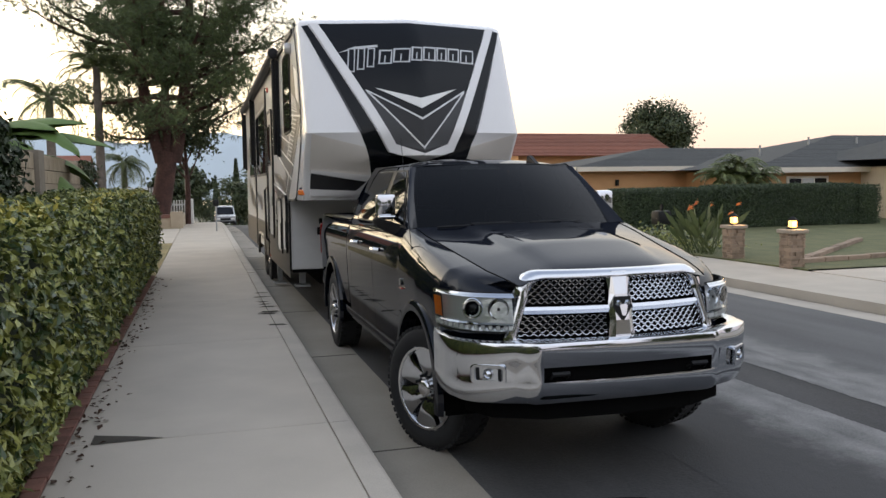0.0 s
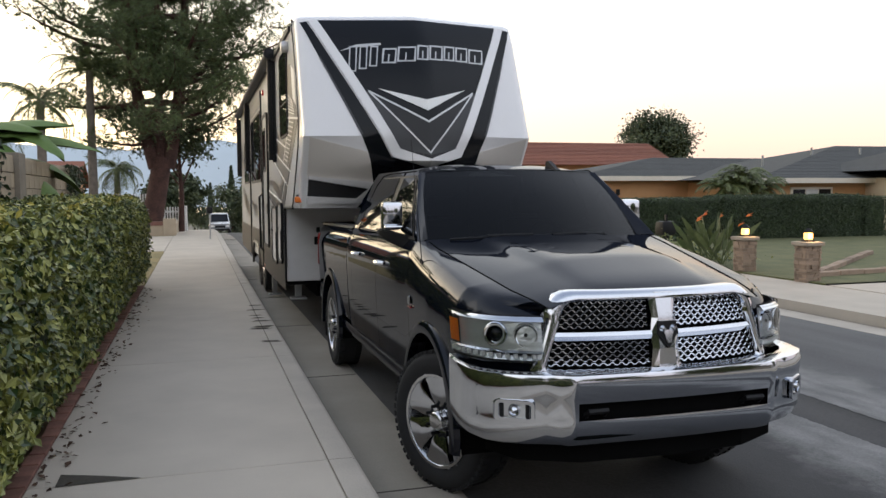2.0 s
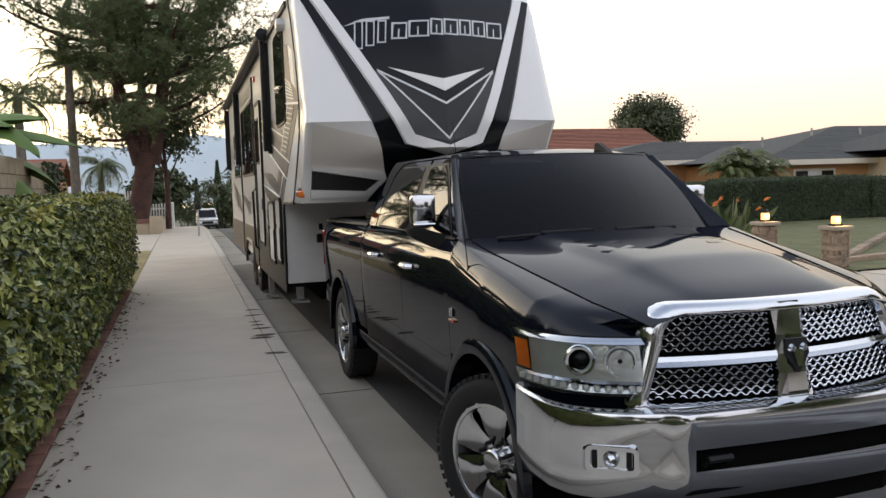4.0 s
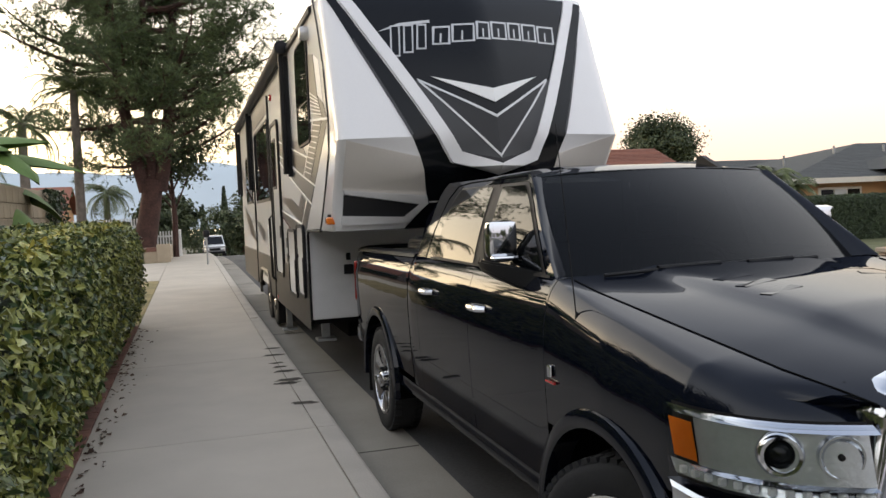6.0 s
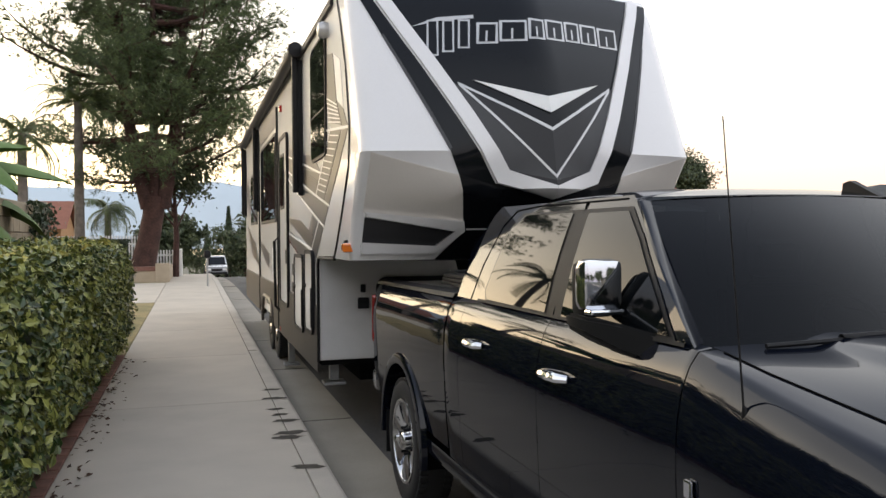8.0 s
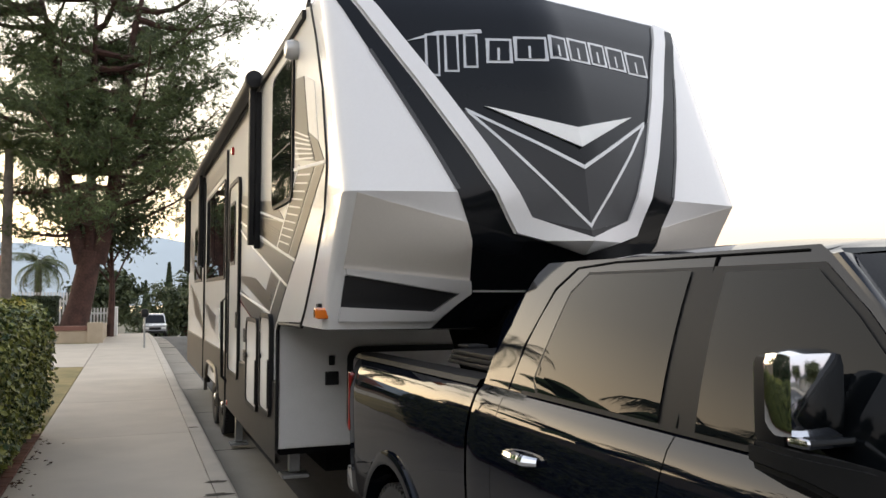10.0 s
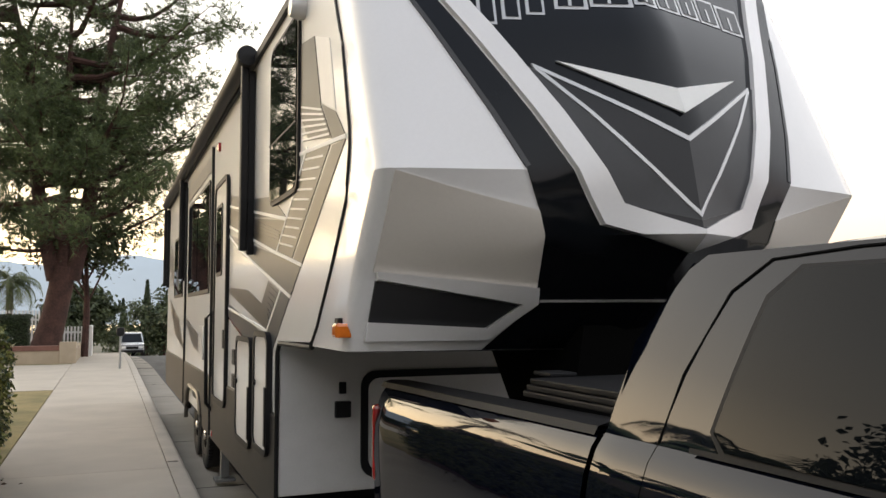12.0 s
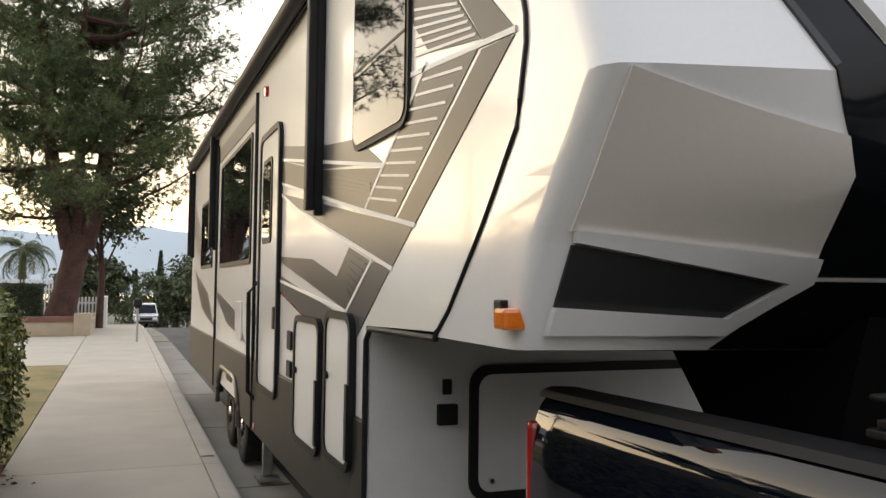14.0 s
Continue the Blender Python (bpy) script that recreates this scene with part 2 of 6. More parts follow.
# Aerial haze is painted in: pale blue colour plus a faint glow.
M["haze"] = mat("hazed_mountain_glow", (0.33, 0.39, 0.44), 1.0, vary=0.12, scale=0.004, fine=0.02, emit=0.48)
M["silver_car"] = mat("silver_van_paint", (0.45, 0.46, 0.48), 0.25, 0.4, vary=0.1, coat=0.8)
M["stain"] = mat("dark_leaf_stain", (0.075, 0.065, 0.05), 0.95, vary=0.5, scale=12)
M["dead"] = mat("dead_leaf", (0.10, 0.055, 0.035), 0.9, vary=0.5, island=0.6)

# ---------- mesh helpers ----------


def thing(name, loc, label, category, group="", kind=""):
    ob = new(name)
    ob.location = loc
    ob.empty_display_size = 0.1
    return tagged(ob, label, category, group, kind)


def origin(ob):
    p = Vector(ob.location)
    while ob.parent:
        ob = ob.parent
        p += ob.location
    return p


def part(name, bm, material, parent, label="", smooth=False, face=None):
    """Links a bmesh, given in world coordinates, as one mesh under a thing or a part."""
    bmesh.ops.recalc_face_normals(bm, faces=bm.faces[:])
    if face and sum((f.normal * f.calc_area() for f in bm.faces), Vector()).dot(Vector(face)) < 0:
        bmesh.ops.reverse_faces(bm, faces=bm.faces[:])
    me = bpy.data.meshes.new(name)
    o = origin(parent) if parent else Vector()
    bm.transform(Matrix.Translation(-o))
    bm.to_mesh(me)
    bm.free()
    me.materials.append(material)
    if smooth:
        me.polygons.foreach_set("use_smooth", [True] * len(me.polygons))
        me.set_sharp_from_angle(angle=radians(38))
    ob = new(name, me)
    ob.parent = parent
    if label:
        ob["label"] = label
    return ob


def single(name, bm, material, label, category, kind="", group="", smooth=False):
    return tagged(part(name, bm, material, None, "", smooth), label, category, group, kind)


def box(bm, x0, x1, y0, y1, z0, z1, bevel=0.0):
    m = Matrix.Translation(((x0 + x1) / 2, (y0 + y1) / 2, (z0 + z1) / 2)) @ Matrix.Diagonal((abs(x1 - x0), abs(y1 - y0), abs(z1 - z0), 1))
    r = bmesh.ops.create_cube(bm, size=1, matrix=m)
    if bevel:
        es = list({e for v in r["verts"] for e in v.link_edges})
        bmesh.ops.bevel(bm, geom=es, offset=bevel, segments=2, affect="EDGES", profile=0.6)
    return bm


def boxed(x0, x1, y0, y1, z0, z1, bevel=0.0):
    return box(bmesh.new(), x0, x1, y0, y1, z0, z1, bevel)


def grid(bm, rows, closed=False):
    """Quads over rows of points."""
    vs = [[bm.verts.new(p) for p in r] for r in rows]
    for a, b in zip(vs, vs[1:]):
        n = len(a)
        for i in range(n if closed else n - 1):
            j = (i + 1) % n
            try:
                bm.faces.new((a[i], a[j], b[j], b[i]))
            except ValueError:
                pass
    return bm


def tube(bm, pts, radius, sides=8, caps=True):
    rad = radius if isinstance(radius, (list, tuple)) else [radius] * len(pts)
    pts = [Vector(p) for p in pts]
    rings = []
    for i, p in enumerate(pts):
        d = (pts[min(i + 1, len(pts) - 1)] - pts[max(i - 1, 0)]).normalized()
        up = Vector((0, 0, 1)) if abs(d.z) < 0.9 else Vector((1, 0, 0))
        u = d.cross(up).normalized()
        v = d.cross(u)
        rings.append([p + (u * math.cos(a) + v * math.sin(a)) * rad[i] for a in (2 * math.pi * k / sides for k in range(sides))])
    vs = [[bm.verts.new(q) for q in r] for r in rings]
    for a, b in zip(vs, vs[1:]):
        for i in range(sides):
            j = (i + 1) % sides
            bm.faces.new((a[i], a[j], b[j], b[i]))
    if caps:
        bm.faces.new(vs[0])
        bm.faces.new(vs[-1][::-1])
    return bm


def lathe(bm, prof, m, sides=32):
    """Profile of (radius, height) turned round z, placed by m."""
    rows = [[m @ Vector((r * math.cos(a), r * math.sin(a), h)) for a in (2 * math.pi * k / sides for k in range(sides))] for r, h in prof]
    return grid(bm, rows, closed=True)


def prism(bm, poly, place, depth):
    """A flat polygon of (u, v), placed by place(u, v, w), thick from w=0 to w=depth."""
    a = [bm.verts.new(place(u, v, 0.0)) for u, v in poly]
    b = [bm.verts.new(place(u, v, depth)) for u, v in poly]
    bm.faces.new(a)
    bm.faces.new(b[::-1])
    n = len(poly)
    for i in range(n):
        j = (i + 1) % n
        bm.faces.new((a[i], a[j], b[j], b[i]))
    return bm


def rounded(x0, x1, y0, y1, r, n=5):
    out = []
    for cx, cy, a0 in ((x1 - r, y1 - r, 0), (x0 + r, y1 - r, 90), (x0 + r, y0 + r, 180), (x1 - r, y0 + r, 270)):
        for k in range(n + 1):
            a = radians(a0 + 90 * k / n)
            out.append((cx + r * math.cos(a), cy + r * math.sin(a)))
    return out


def ring_prism(bm, outer, inner, place, depth):
    n = len(outer)
    rows = [[place(u, v, w) for u, v in poly] for poly, w in ((outer, 0.0), (outer, depth), (inner, depth), (inner, 0.0), (outer, 0.0))]
    return grid(bm, rows, closed=True)


def cloud(name, centres, normals, size, material, parent, aspect=0.55, seed=1, droop=0.0, label="", loose=0.7):
    """Many small folded leaves, each two triangles, round given centres."""
    rng = np.random.default_rng(seed)
    c = np.asarray(centres, float)
    k = len(c)
    nrm = np.asarray(normals, float) + rng.normal(0, loose, (k, 3))
    nrm /= np.linalg.norm(nrm, axis=1, keepdims=True) + 1e-9
    t = np.cross(nrm, rng.normal(0, 1, (k, 3)))
    t[:, 2] -= droop
    t /= np.linalg.norm(t, axis=1, keepdims=True) + 1e-9
    s = np.cross(nrm, t)
    ln = (size * rng.uniform(0.6, 1.3, k))[:, None]
    wd = ln * aspect * 0.5
    o = np.array(origin(parent)) if parent else np.zeros(3)
    v = np.stack([c - t * ln * 0.5, c + s * wd + nrm * wd * 0.35, c + t * ln * 0.5, c - s * wd + nrm * wd * 0.35], 1).reshape(-1, 3) - o
    f = (np.arange(k)[:, None] * 4 + np.array([[0, 1, 2, 0, 2, 3]])).reshape(-1, 3)
    me = bpy.data.meshes.new(name)
    me.from_pydata(v.tolist(), [], f.tolist())
    me.materials.append(material)
    ob = new(name, me)
    ob.parent = parent
    if label:
        ob["label"] = label
    return ob

# ---------- ground, road, pavements ----------
ROAD = -0.25


def drop(y):
    """The street runs level, then falls away beyond the crest."""
    return 0.0 if y < 37 else -0.0009 * (y - 37) ** 2 - 0.012 * (y - 37) if y < 75 else -1.7556 - 0.0804 * (y - 75) if y < 150 else -7.7856 - 0.02 * (y - 150)


YS = [-30, -10, 0, 10, 20, 30, 36, 40, 44, 48, 54, 60, 68, 75, 85, 100, 120, 150]
XS_G = [-1600, -400, -120, -40, -12, -2.5, -0.9, 0.6, 9.3, 14, 40, 120, 400, 1600]
YG = [-300, -60] + YS + [220, 400, 900, 2600]
single("ground", grid(bmesh.new(), [[(x, y, -0.36 + drop(y)) for x in XS_G] for y in YG]), M["far_ground"], "dry valley floor reaching the foot of the mountains", "ground", "structure")


def strip(name, x0, x1, z, material, label, category, ys=YS, thick=0.3):
    bm = bmesh.new()
    rows = [[(x0, y, z + drop(y) - thick), (x0, y, z + drop(y)), (x1, y, z + drop(y)), (x1, y, z + drop(y) - thick)] for y in ys]
    return single(name, grid(bm, rows), material, label, category, "structure")


strip("road", 1.57, 9.0, ROAD, M["asphalt"], "dark patched asphalt street", "road")
strip("gutter", 0.93, 1.57, ROAD + 0.002, M["gutter"], "stained concrete gutter beside the kerb", "gutter", thick=0.25)
strip("far_pavement", 9.0, 11.0, -0.09, M["concrete"], "pale concrete pavement across the street", "pavement")
strip("far_driveway", 11.0, 40.0, -0.075, M["concrete"], "pale concrete driveway of the house across the street", "driveway", [-10, 4, 9, 13.2])
strip("far_lawn", 11.02, 60.0, -0.06, M["lawn"], "dry lawn across the street", "lawn", [13.3, 20, 30, 36, 40, 60])
strip("near_yard", -40.0, -1.0, -0.05, M["soil"], "bare soil of the near front yards", "yard", [-30, 0, 10, 20, 26.3])
strip("verge", -4.0, -0.96, 0.0, M["grass"], "dry grass verge beside the pavement", "grass verge", [16.8, 20, 26.4])
strip("driveway", -9.0, -0.96, 0.006, M["concrete"], "pale concrete driveway crossing to the pavement", "driveway", [26.4, 31, 35.8])
strip("verge_far", -9.0, -0.96, 0.0, M["grass"], "sloping dry grass at the foot of the planter", "grass verge", [35.8, 36.4, 37.5, 46])


def patch_strip(name, x0, x1, y0, y1, z, material, label, rag, seed, wander=0.0):
    """A strip laid or worn along the street, its edges ragged and wandering."""
    rng = random.Random(seed)
    n = 2600
    rows = []
    for i in range(n + 1):
        y = y0 + (y1 - y0) * i / n
        a = x0 + rng.uniform(-rag, rag) + wander * (noise.noise((y * 0.9, seed, 0.0)) + 0.5 * noise.noise((y * 4.0, seed, 3.0)))
        b = x1 + rng.uniform(-rag, rag)
        rows.append([(a, y, z + drop(y)), ((a + b) / 2, y, z + drop(y)), (b, y, z + drop(y))])
    return single(name, grid(bmesh.new(), rows), material, label, "road patch", "structure")


patch_strip("road_patch", 5.88, 8.52, -6, 60, ROAD + 0.002, M["asphalt_mid"], "gray streaked asphalt of the far lane", 0.012, 4, 0.05)
patch_strip("road_patch", 3.0, 4.80, -6, 60, ROAD + 0.0025, M["asphalt_worn"], "worn pale coarse strip of asphalt along the street", 0.01, 1, 0.03)
patch_strip("road_patch", 5.35, 5.90, -6, 60, ROAD + 0.004, M["asphalt_pale"], "narrow pale strip of asphalt along the street", 0.01, 2, 0.03)
patch_strip("road_patch", 8.5, 8.97, -6, 60, ROAD + 0.005, M["kerb"], "pale concrete edge of the far gutter", 0.01, 3)

# pavement slabs with open joints
pavement = thing("pavement", (0, 9, 0), "pale gray concrete pavement of long slabs", "pavement", kind="structure")
part("bedding", grid(bmesh.new(), [[(-0.95, y, -0.02 + drop(y)), (0.74, y, -0.02 + drop(y))] for y in YS]), M["mortar"], pavement)
joints = [6.0 + 3.42 * k for k in range(-6, 13)]
for a, b in zip(joints, joints[1:]):
    bm = bmesh.new()
    rows = [[(-0.95, y, -0.1 + drop(y)), (-0.95, y, -0.006 + drop(y)), (-0.942, y, drop(y)), (0.735, y, drop(y)), (0.742, y, -0.006 + drop(y)), (0.742, y, -0.1 + drop(y))] for y in (a + 0.003, a + 0.008, b - 0.008, b - 0.003)]
    for r in (0, -1):
        rows[r] = [(x, y, z - 0.006 if z > -0.05 + drop(y) else z) for x, y, z in rows[r]]
    grid(bm, rows)
    part("slab", bm, M["concrete"], pavement)
kerb = thing("kerb", (0.84, 9, 0), "pale concrete kerb with a rounded edge", "kerb", kind="structure")
prof = [(0.746, -0.02), (0.750, 0.0), (0.89, -0.002), (0.915, -0.012), (0.93, -0.035), (0.945, ROAD + 0.003)]
kj = [6.0 + 3.42 * k for k in range(-6, 13)] + [52, 60, 75, 100]
for a, b in zip(kj, kj[1:]):
    part("kerbstone", grid(bmesh.new(), [[(x, y, z + drop(y)) for x, z in prof] for y in (a + 0.003, b - 0.003)]), M["kerb"], kerb, smooth=True)

for y in joints:
    single("gutter_joint", boxed(0.95, 1.56, y - 0.006, y + 0.006, ROAD - 0.02 + drop(y), ROAD + 0.0055 + drop(y)), M["stain"], "dark joint across the concrete gutter", "joint", "structure", "gutter joints")

# stains like dried leaves pressed on the kerb joint
rng = random.Random(4)
for y, x, s in ((10.28, 0.77, 0.12), (11.2, 0.72, 0.13), (11.35, 0.75, 0.14), (11.83, 0.78, 0.12), (12.1, 0.76, 0.09), (12.35, 0.74, 0.10), (12.9, 0.77, 0.12), (13.4, 0.78, 0.10), (16.6, 0.82, 0.07)):
    bm = bmesh.new()
    pts = []
    for k in range(18):
        a = 2 * math.pi * k / 18
        r = s * (0.55 + 0.75 * rng.random() * abs(math.cos(a)))
        pts.append(bm.verts.new((x + r * math.cos(a), y + 0.75 * r * math.sin(a), 0.0035)))
    bm.faces.new(pts)
    single("pavement_stain", bm, M["stain"], "dark ragged stain on the pavement joint", "stain", "structure", "stains along the kerb")
bm = bmesh.new()
bm.faces.new([bm.verts.new(p) for p in ((-0.80, 5.98, 0.004), (-0.34, 6.0, 0.004), (-0.55, 6.10, 0.004), (-0.80, 6.2, 0.004))])
single("pavement_stain", bm, M["stain"], "dark wedge of missing concrete at a pavement joint", "stain", "structure")

bm = bmesh.new()
bm.faces.new([bm.verts.new((2.15 + 0.30 * math.cos(a) * (1 + 0.2 * math.sin(3 * a)), 4.55 + 0.16 * math.sin(a), ROAD + 0.004)) for a in np.linspace(0, 6.2, 22)])
single("road_stain", bm, M["void"], "dark oil stain on the asphalt", "stain", "structure")

# ---------- hedge beside the pavement ----------
HY0, HY1 = -4.0, 16.7
hedge = thing("hedge", (-1.5, 6, 0), "clipped green hedge with small glossy leaves and yellow tips", "hedge")


def hedge_top(y):
    return 1.40 + 0.012 * y * (y > 0) - 0.02 * math.sin(y * 1.7)


def hedge_surface(n, seed, y0, y1, x0, x1, top):
    """Points over the hedge's face, top and end, gathered in shoots with dark hollows between them."""
    rng = np.random.default_rng(seed)
    pts, nr = [], []
    while len(pts) < n:
        y = rng.uniform(y0, y1)
        side = rng.random()
        t = top(y)
        big = 0.08 * noise.noise((y * 1.1, 3.1, 1.0))
        if side < 0.58:
            z = rng.uniform(0.03, t)
            clump = noise.noise((y * 5.5, z * 6.5, 7.0)) + 0.6 * noise.noise((y * 13, z * 13, 2.0))
            if clump < -0.28 and rng.random() < 0.75:
                continue
            und = -0.30 * max(0, 0.42 - z) / 0.42
            rd = -0.24 * max(0, (z - t + 0.30) / 0.30) ** 2
            pts.append((x1 + big + und + rd + 0.085 * clump + rng.normal(0, 0.022) - 0.02, y, z))
            nr.append((1.0, rng.normal(0, 0.3), 0.55))
        elif side < 0.94:
            x = rng.uniform(x0, x1 - 0.04)
            clump = noise.noise((y * 5.0, x * 5.0, 4.0)) + 0.6 * noise.noise((y * 12, x * 12, 9.0))
            if clump < -0.35 and rng.random() < 0.6:
                continue
            pts.append((x, y, t + big * 0.5 + 0.06 * clump - 0.18 * max(0, (x - x1 + 0.30) / 0.30) ** 2 + rng.normal(0, 0.022)))
            nr.append((0.1, rng.normal(0, 0.3), 1.0))
        else:
            z = rng.uniform(0.04, t)
            x = rng.uniform(x0, x1 - 0.05)
            rd = -0.14 * max(0, (x - x1 + 0.28) / 0.28) ** 2 - 0.12 * max(0, (z - t + 0.25) / 0.25) ** 2
            pts.append((x, y1 + big + rd + 0.05 * noise.noise((x * 6, z * 6, 3.0)) + rng.normal(0, 0.025), z))
            nr.append((0, 1.0, 0.4))
    return pts, nr


# Solid core in the shade colour, seen through gaps in the leaves.
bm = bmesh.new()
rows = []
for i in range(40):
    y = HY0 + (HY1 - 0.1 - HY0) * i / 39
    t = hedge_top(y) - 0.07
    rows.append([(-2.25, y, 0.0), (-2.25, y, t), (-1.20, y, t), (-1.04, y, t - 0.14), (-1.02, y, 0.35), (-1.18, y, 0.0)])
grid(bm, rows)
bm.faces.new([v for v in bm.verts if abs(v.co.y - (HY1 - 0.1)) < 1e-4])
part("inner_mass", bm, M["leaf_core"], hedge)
p1, n1 = hedge_surface(24000, 3, 1.5, 9.5, -2.2, -0.86, hedge_top)
cloud("leaves", p1, n1, 0.07, M["leaf"], hedge, 0.55, 3)
p1, n1 = hedge_surface(24000, 4, 9.5, HY1, -2.2, -0.86, hedge_top)
cloud("leaves", p1, n1, 0.07, M["leaf"], hedge, 0.55, 4)
p1, n1 = hedge_surface(4000, 5, HY0, 1.5, -2.2, -0.86, hedge_top)
cloud("leaves", p1, n1, 0.085, M["leaf"], hedge, 0.6, 5)
rr = np.random.default_rng(33)
ty = rr.uniform(2.0, 16.0, 5200)
tx = -0.98 - np.abs(rr.normal(0, 0.28, 5200))
tz = np.array([hedge_top(v) for v in ty]) + rr.normal(0.02, 0.03, 5200)
sel = np.array([noise.noise((a * 1.1, b * 2.0, 5.0)) for a, b in zip(ty, tx)]) > 0.02
tip = np.column_stack([tx, ty, tz])[sel]
cloud("leaf_tip", tip, np.tile((0.3, 0, 1.0), (len(tip), 1)), 0.06, M["leaf_tip"], hedge, 0.5, 34, label="yellow-green leaf tips")

edging = thing("brick_edging", (-0.98, 6, 0), "row of red bricks edging the hedge bed", "edging", kind="structure")
bme = bpy.data.meshes.new("brick")
bm = boxed(-0.05, 0.05, -0.098, 0.098, -0.05, 0.018, 0.006)
bm.to_mesh(bme)
bm.free()
bme.materials.append(M["brick"])
rng = random.Random(8)
y = 2.0
while y < 16.6:
    b = new("brick", bme)
    b.parent = edging
    b.location = (-1.0 + 0.98 + rng.uniform(-0.006, 0.006), y - 6, rng.uniform(-0.004, 0.004))
    b.rotation_euler = (0, 0, rng.uniform(-0.03, 0.03))
    y += 0.205
rng2 = np.random.default_rng(9)
pp = np.column_stack([-0.93 + np.abs(rng2.normal(0, 0.10, 260)), rng2.uniform(3.5, 16.5, 260), np.full(260, 0.012)])
tagged(cloud("fallen_leaves", pp, np.tile((0, 0, 1.0), (260, 1)), 0.05, M["dead"], None, 0.7, 10, loose=0.25), "scattered brown dead leaves along the hedge", "dead leaves", kind="stuff")

# ---------- block wall behind the hedge ----------
wall = thing("block_wall", (-2.4, 12, 0), "tan concrete block garden wall with a pier", "wall", kind="structure")
part("core", boxed(-2.48, -2.32, -4, 18.6, -0.2, 2.12), M["mortar"], wall)
blk = bpy.data.meshes.new("block")
bm = boxed(-0.02, 0.02, -0.195, 0.195, -0.095, 0.095, 0.008)
bm.to_mesh(blk)
bm.free()
blk.materials.append(M["block"])
for r in range(6):
    z = 1.05 + r * 0.2
    y = 5.0 + (0.2 if r % 2 else 0)
    while y < 18.3:
        b = new("block", blk)
        b.parent = wall
        b.location = (0.08 + 0.012, y - 12, z)
        y += 0.4
part("pier", boxed(-2.5, -2.22, 13.0, 13.4, -0.1, 2.22, 0.01), M["mortar"], wall)
part("coping", boxed(-2.5, -2.29, 4.0, 18.6, 2.135, 2.18, 0.01), M["block"], wall)
part("pier", boxed(-2.5, -2.22, 18.3, 18.7, -0.1, 2.24, 0.01), M["mortar"], wall)

# ---------- plants ----------


def fronds(bm, base, n, length, seed, rise=0.9, droop=1.6, leaflets=26, width=0.55, spread=360, a0=0.0):
    rng = random.Random(seed)
    for i in range(n):
        az = radians(a0 + spread * i / n + rng.uniform(-12, 12))
        up = rng.uniform(-0.35, 1.0) * rise
        d = Vector((math.cos(az), math.sin(az), 0))
        p, ang = Vector(base), math.atan(up)
        ln = length * rng.uniform(0.8, 1.1)
        pts = []
        steps = 12
        for k in range(steps + 1):
            pts.append(p.copy())
            ang -= droop / steps * (0.4 + 1.2 * k / steps)
            p = p + (d * math.cos(ang) + Vector((0, 0, math.sin(ang)))) * ln / steps
        tube(bm, pts[::2], [0.03 * (1 - j / 8) + 0.006 for j in range(len(pts[::2]))], 4, False)
        side = d.cross(Vector((0, 0, 1)))
        for k in range(leaflets):
            f = 0.12 + 0.88 * k / leaflets
            q = f * steps
            j = min(int(q), steps - 1)
            c = pts[j].lerp(pts[j + 1], q - j)
            tang = (pts[j + 1] - pts[j]).normalized()
            w = width * math.sin(math.pi * (0.15 + 0.8 * f)) * rng.uniform(0.8, 1.15)
            for s in (-1, 1):
                tip = c + side * s * w * 0.85 + tang * w * 0.55 + Vector((0, 0, -w * rng.uniform(0.25, 0.7)))
                o = tang * 0.022
                bm.faces.new([bm.verts.new(c - o), bm.verts.new(c + o), bm.verts.new(tip)])


def palm(name, x, y, z0, h, length, n, seed, label, lean=0.0, rad=0.17):
    ob = thing(name, (x, y, z0), label, "palm tree")
    pts = [(x + lean * (k / 8) ** 2, y, z0 + h * k / 8) for k in range(9)]
    part("trunk", tube(bmesh.new(), pts, [rad * (1.25 - 0.35 * k / 8) for k in range(9)], 12), M["palm_bark"], ob, smooth=True)
    bm = bmesh.new()
    fronds(bm, pts[-1], n, length, seed, 1.5, 1.9, 30, 0.6)
    part("crown", bm, M["frond"], ob)
    return ob


def broad_tree(name, x, y, z0, h, r, seed, label, material, trunk=0.2, n=60, leaves=120, size=0.28, low=0.35, flat=0.8):
    ob = thing(name, (x, y, z0), label, "tree")
    rng = np.random.default_rng(seed)
    bm = bmesh.new()
    tube(bm, [(x, y, z0), (x + 0.05, y, z0 + h * 0.3), (x - 0.05, y, z0 + h * 0.75)], [trunk, trunk * 0.8, trunk * 0.25], 8)
    cs = []
    for i in range(n):
        v = rng.normal(0, 1, 3)
        v /= np.linalg.norm(v)
        rr = r * rng.uniform(0.45, 1.0) * (1 + 0.25 * noise.noise(tuple(v * 2 + seed)))
        c = np.array([x, y, z0 + h * (low + 1) / 2]) + v * np.array([rr, rr, h * (1 - low) / 2 * rr / r])
        cs.append(c)
        if i % 6 == 0:
            tube(bm, [(x, y, z0 + h * rng.uniform(0.25, 0.5)), tuple(c)], [trunk * 0.3, 0.02], 5, False)
    part("trunk", bm, M["bark"], ob)
    cr = r * 0.27
    pts = np.concatenate([c + rng.normal(0, 1, (leaves, 3)) * np.array([cr, cr, cr * flat]) * 0.6 for c in cs])
    nr = np.concatenate([np.tile((c - np.array([x, y, z0 + h * 0.6])) / r + (0, 0, 0.4), (leaves, 1)) for c in cs])
    cloud("crown", pts, nr, size, material, ob, 0.6, seed)
    return ob


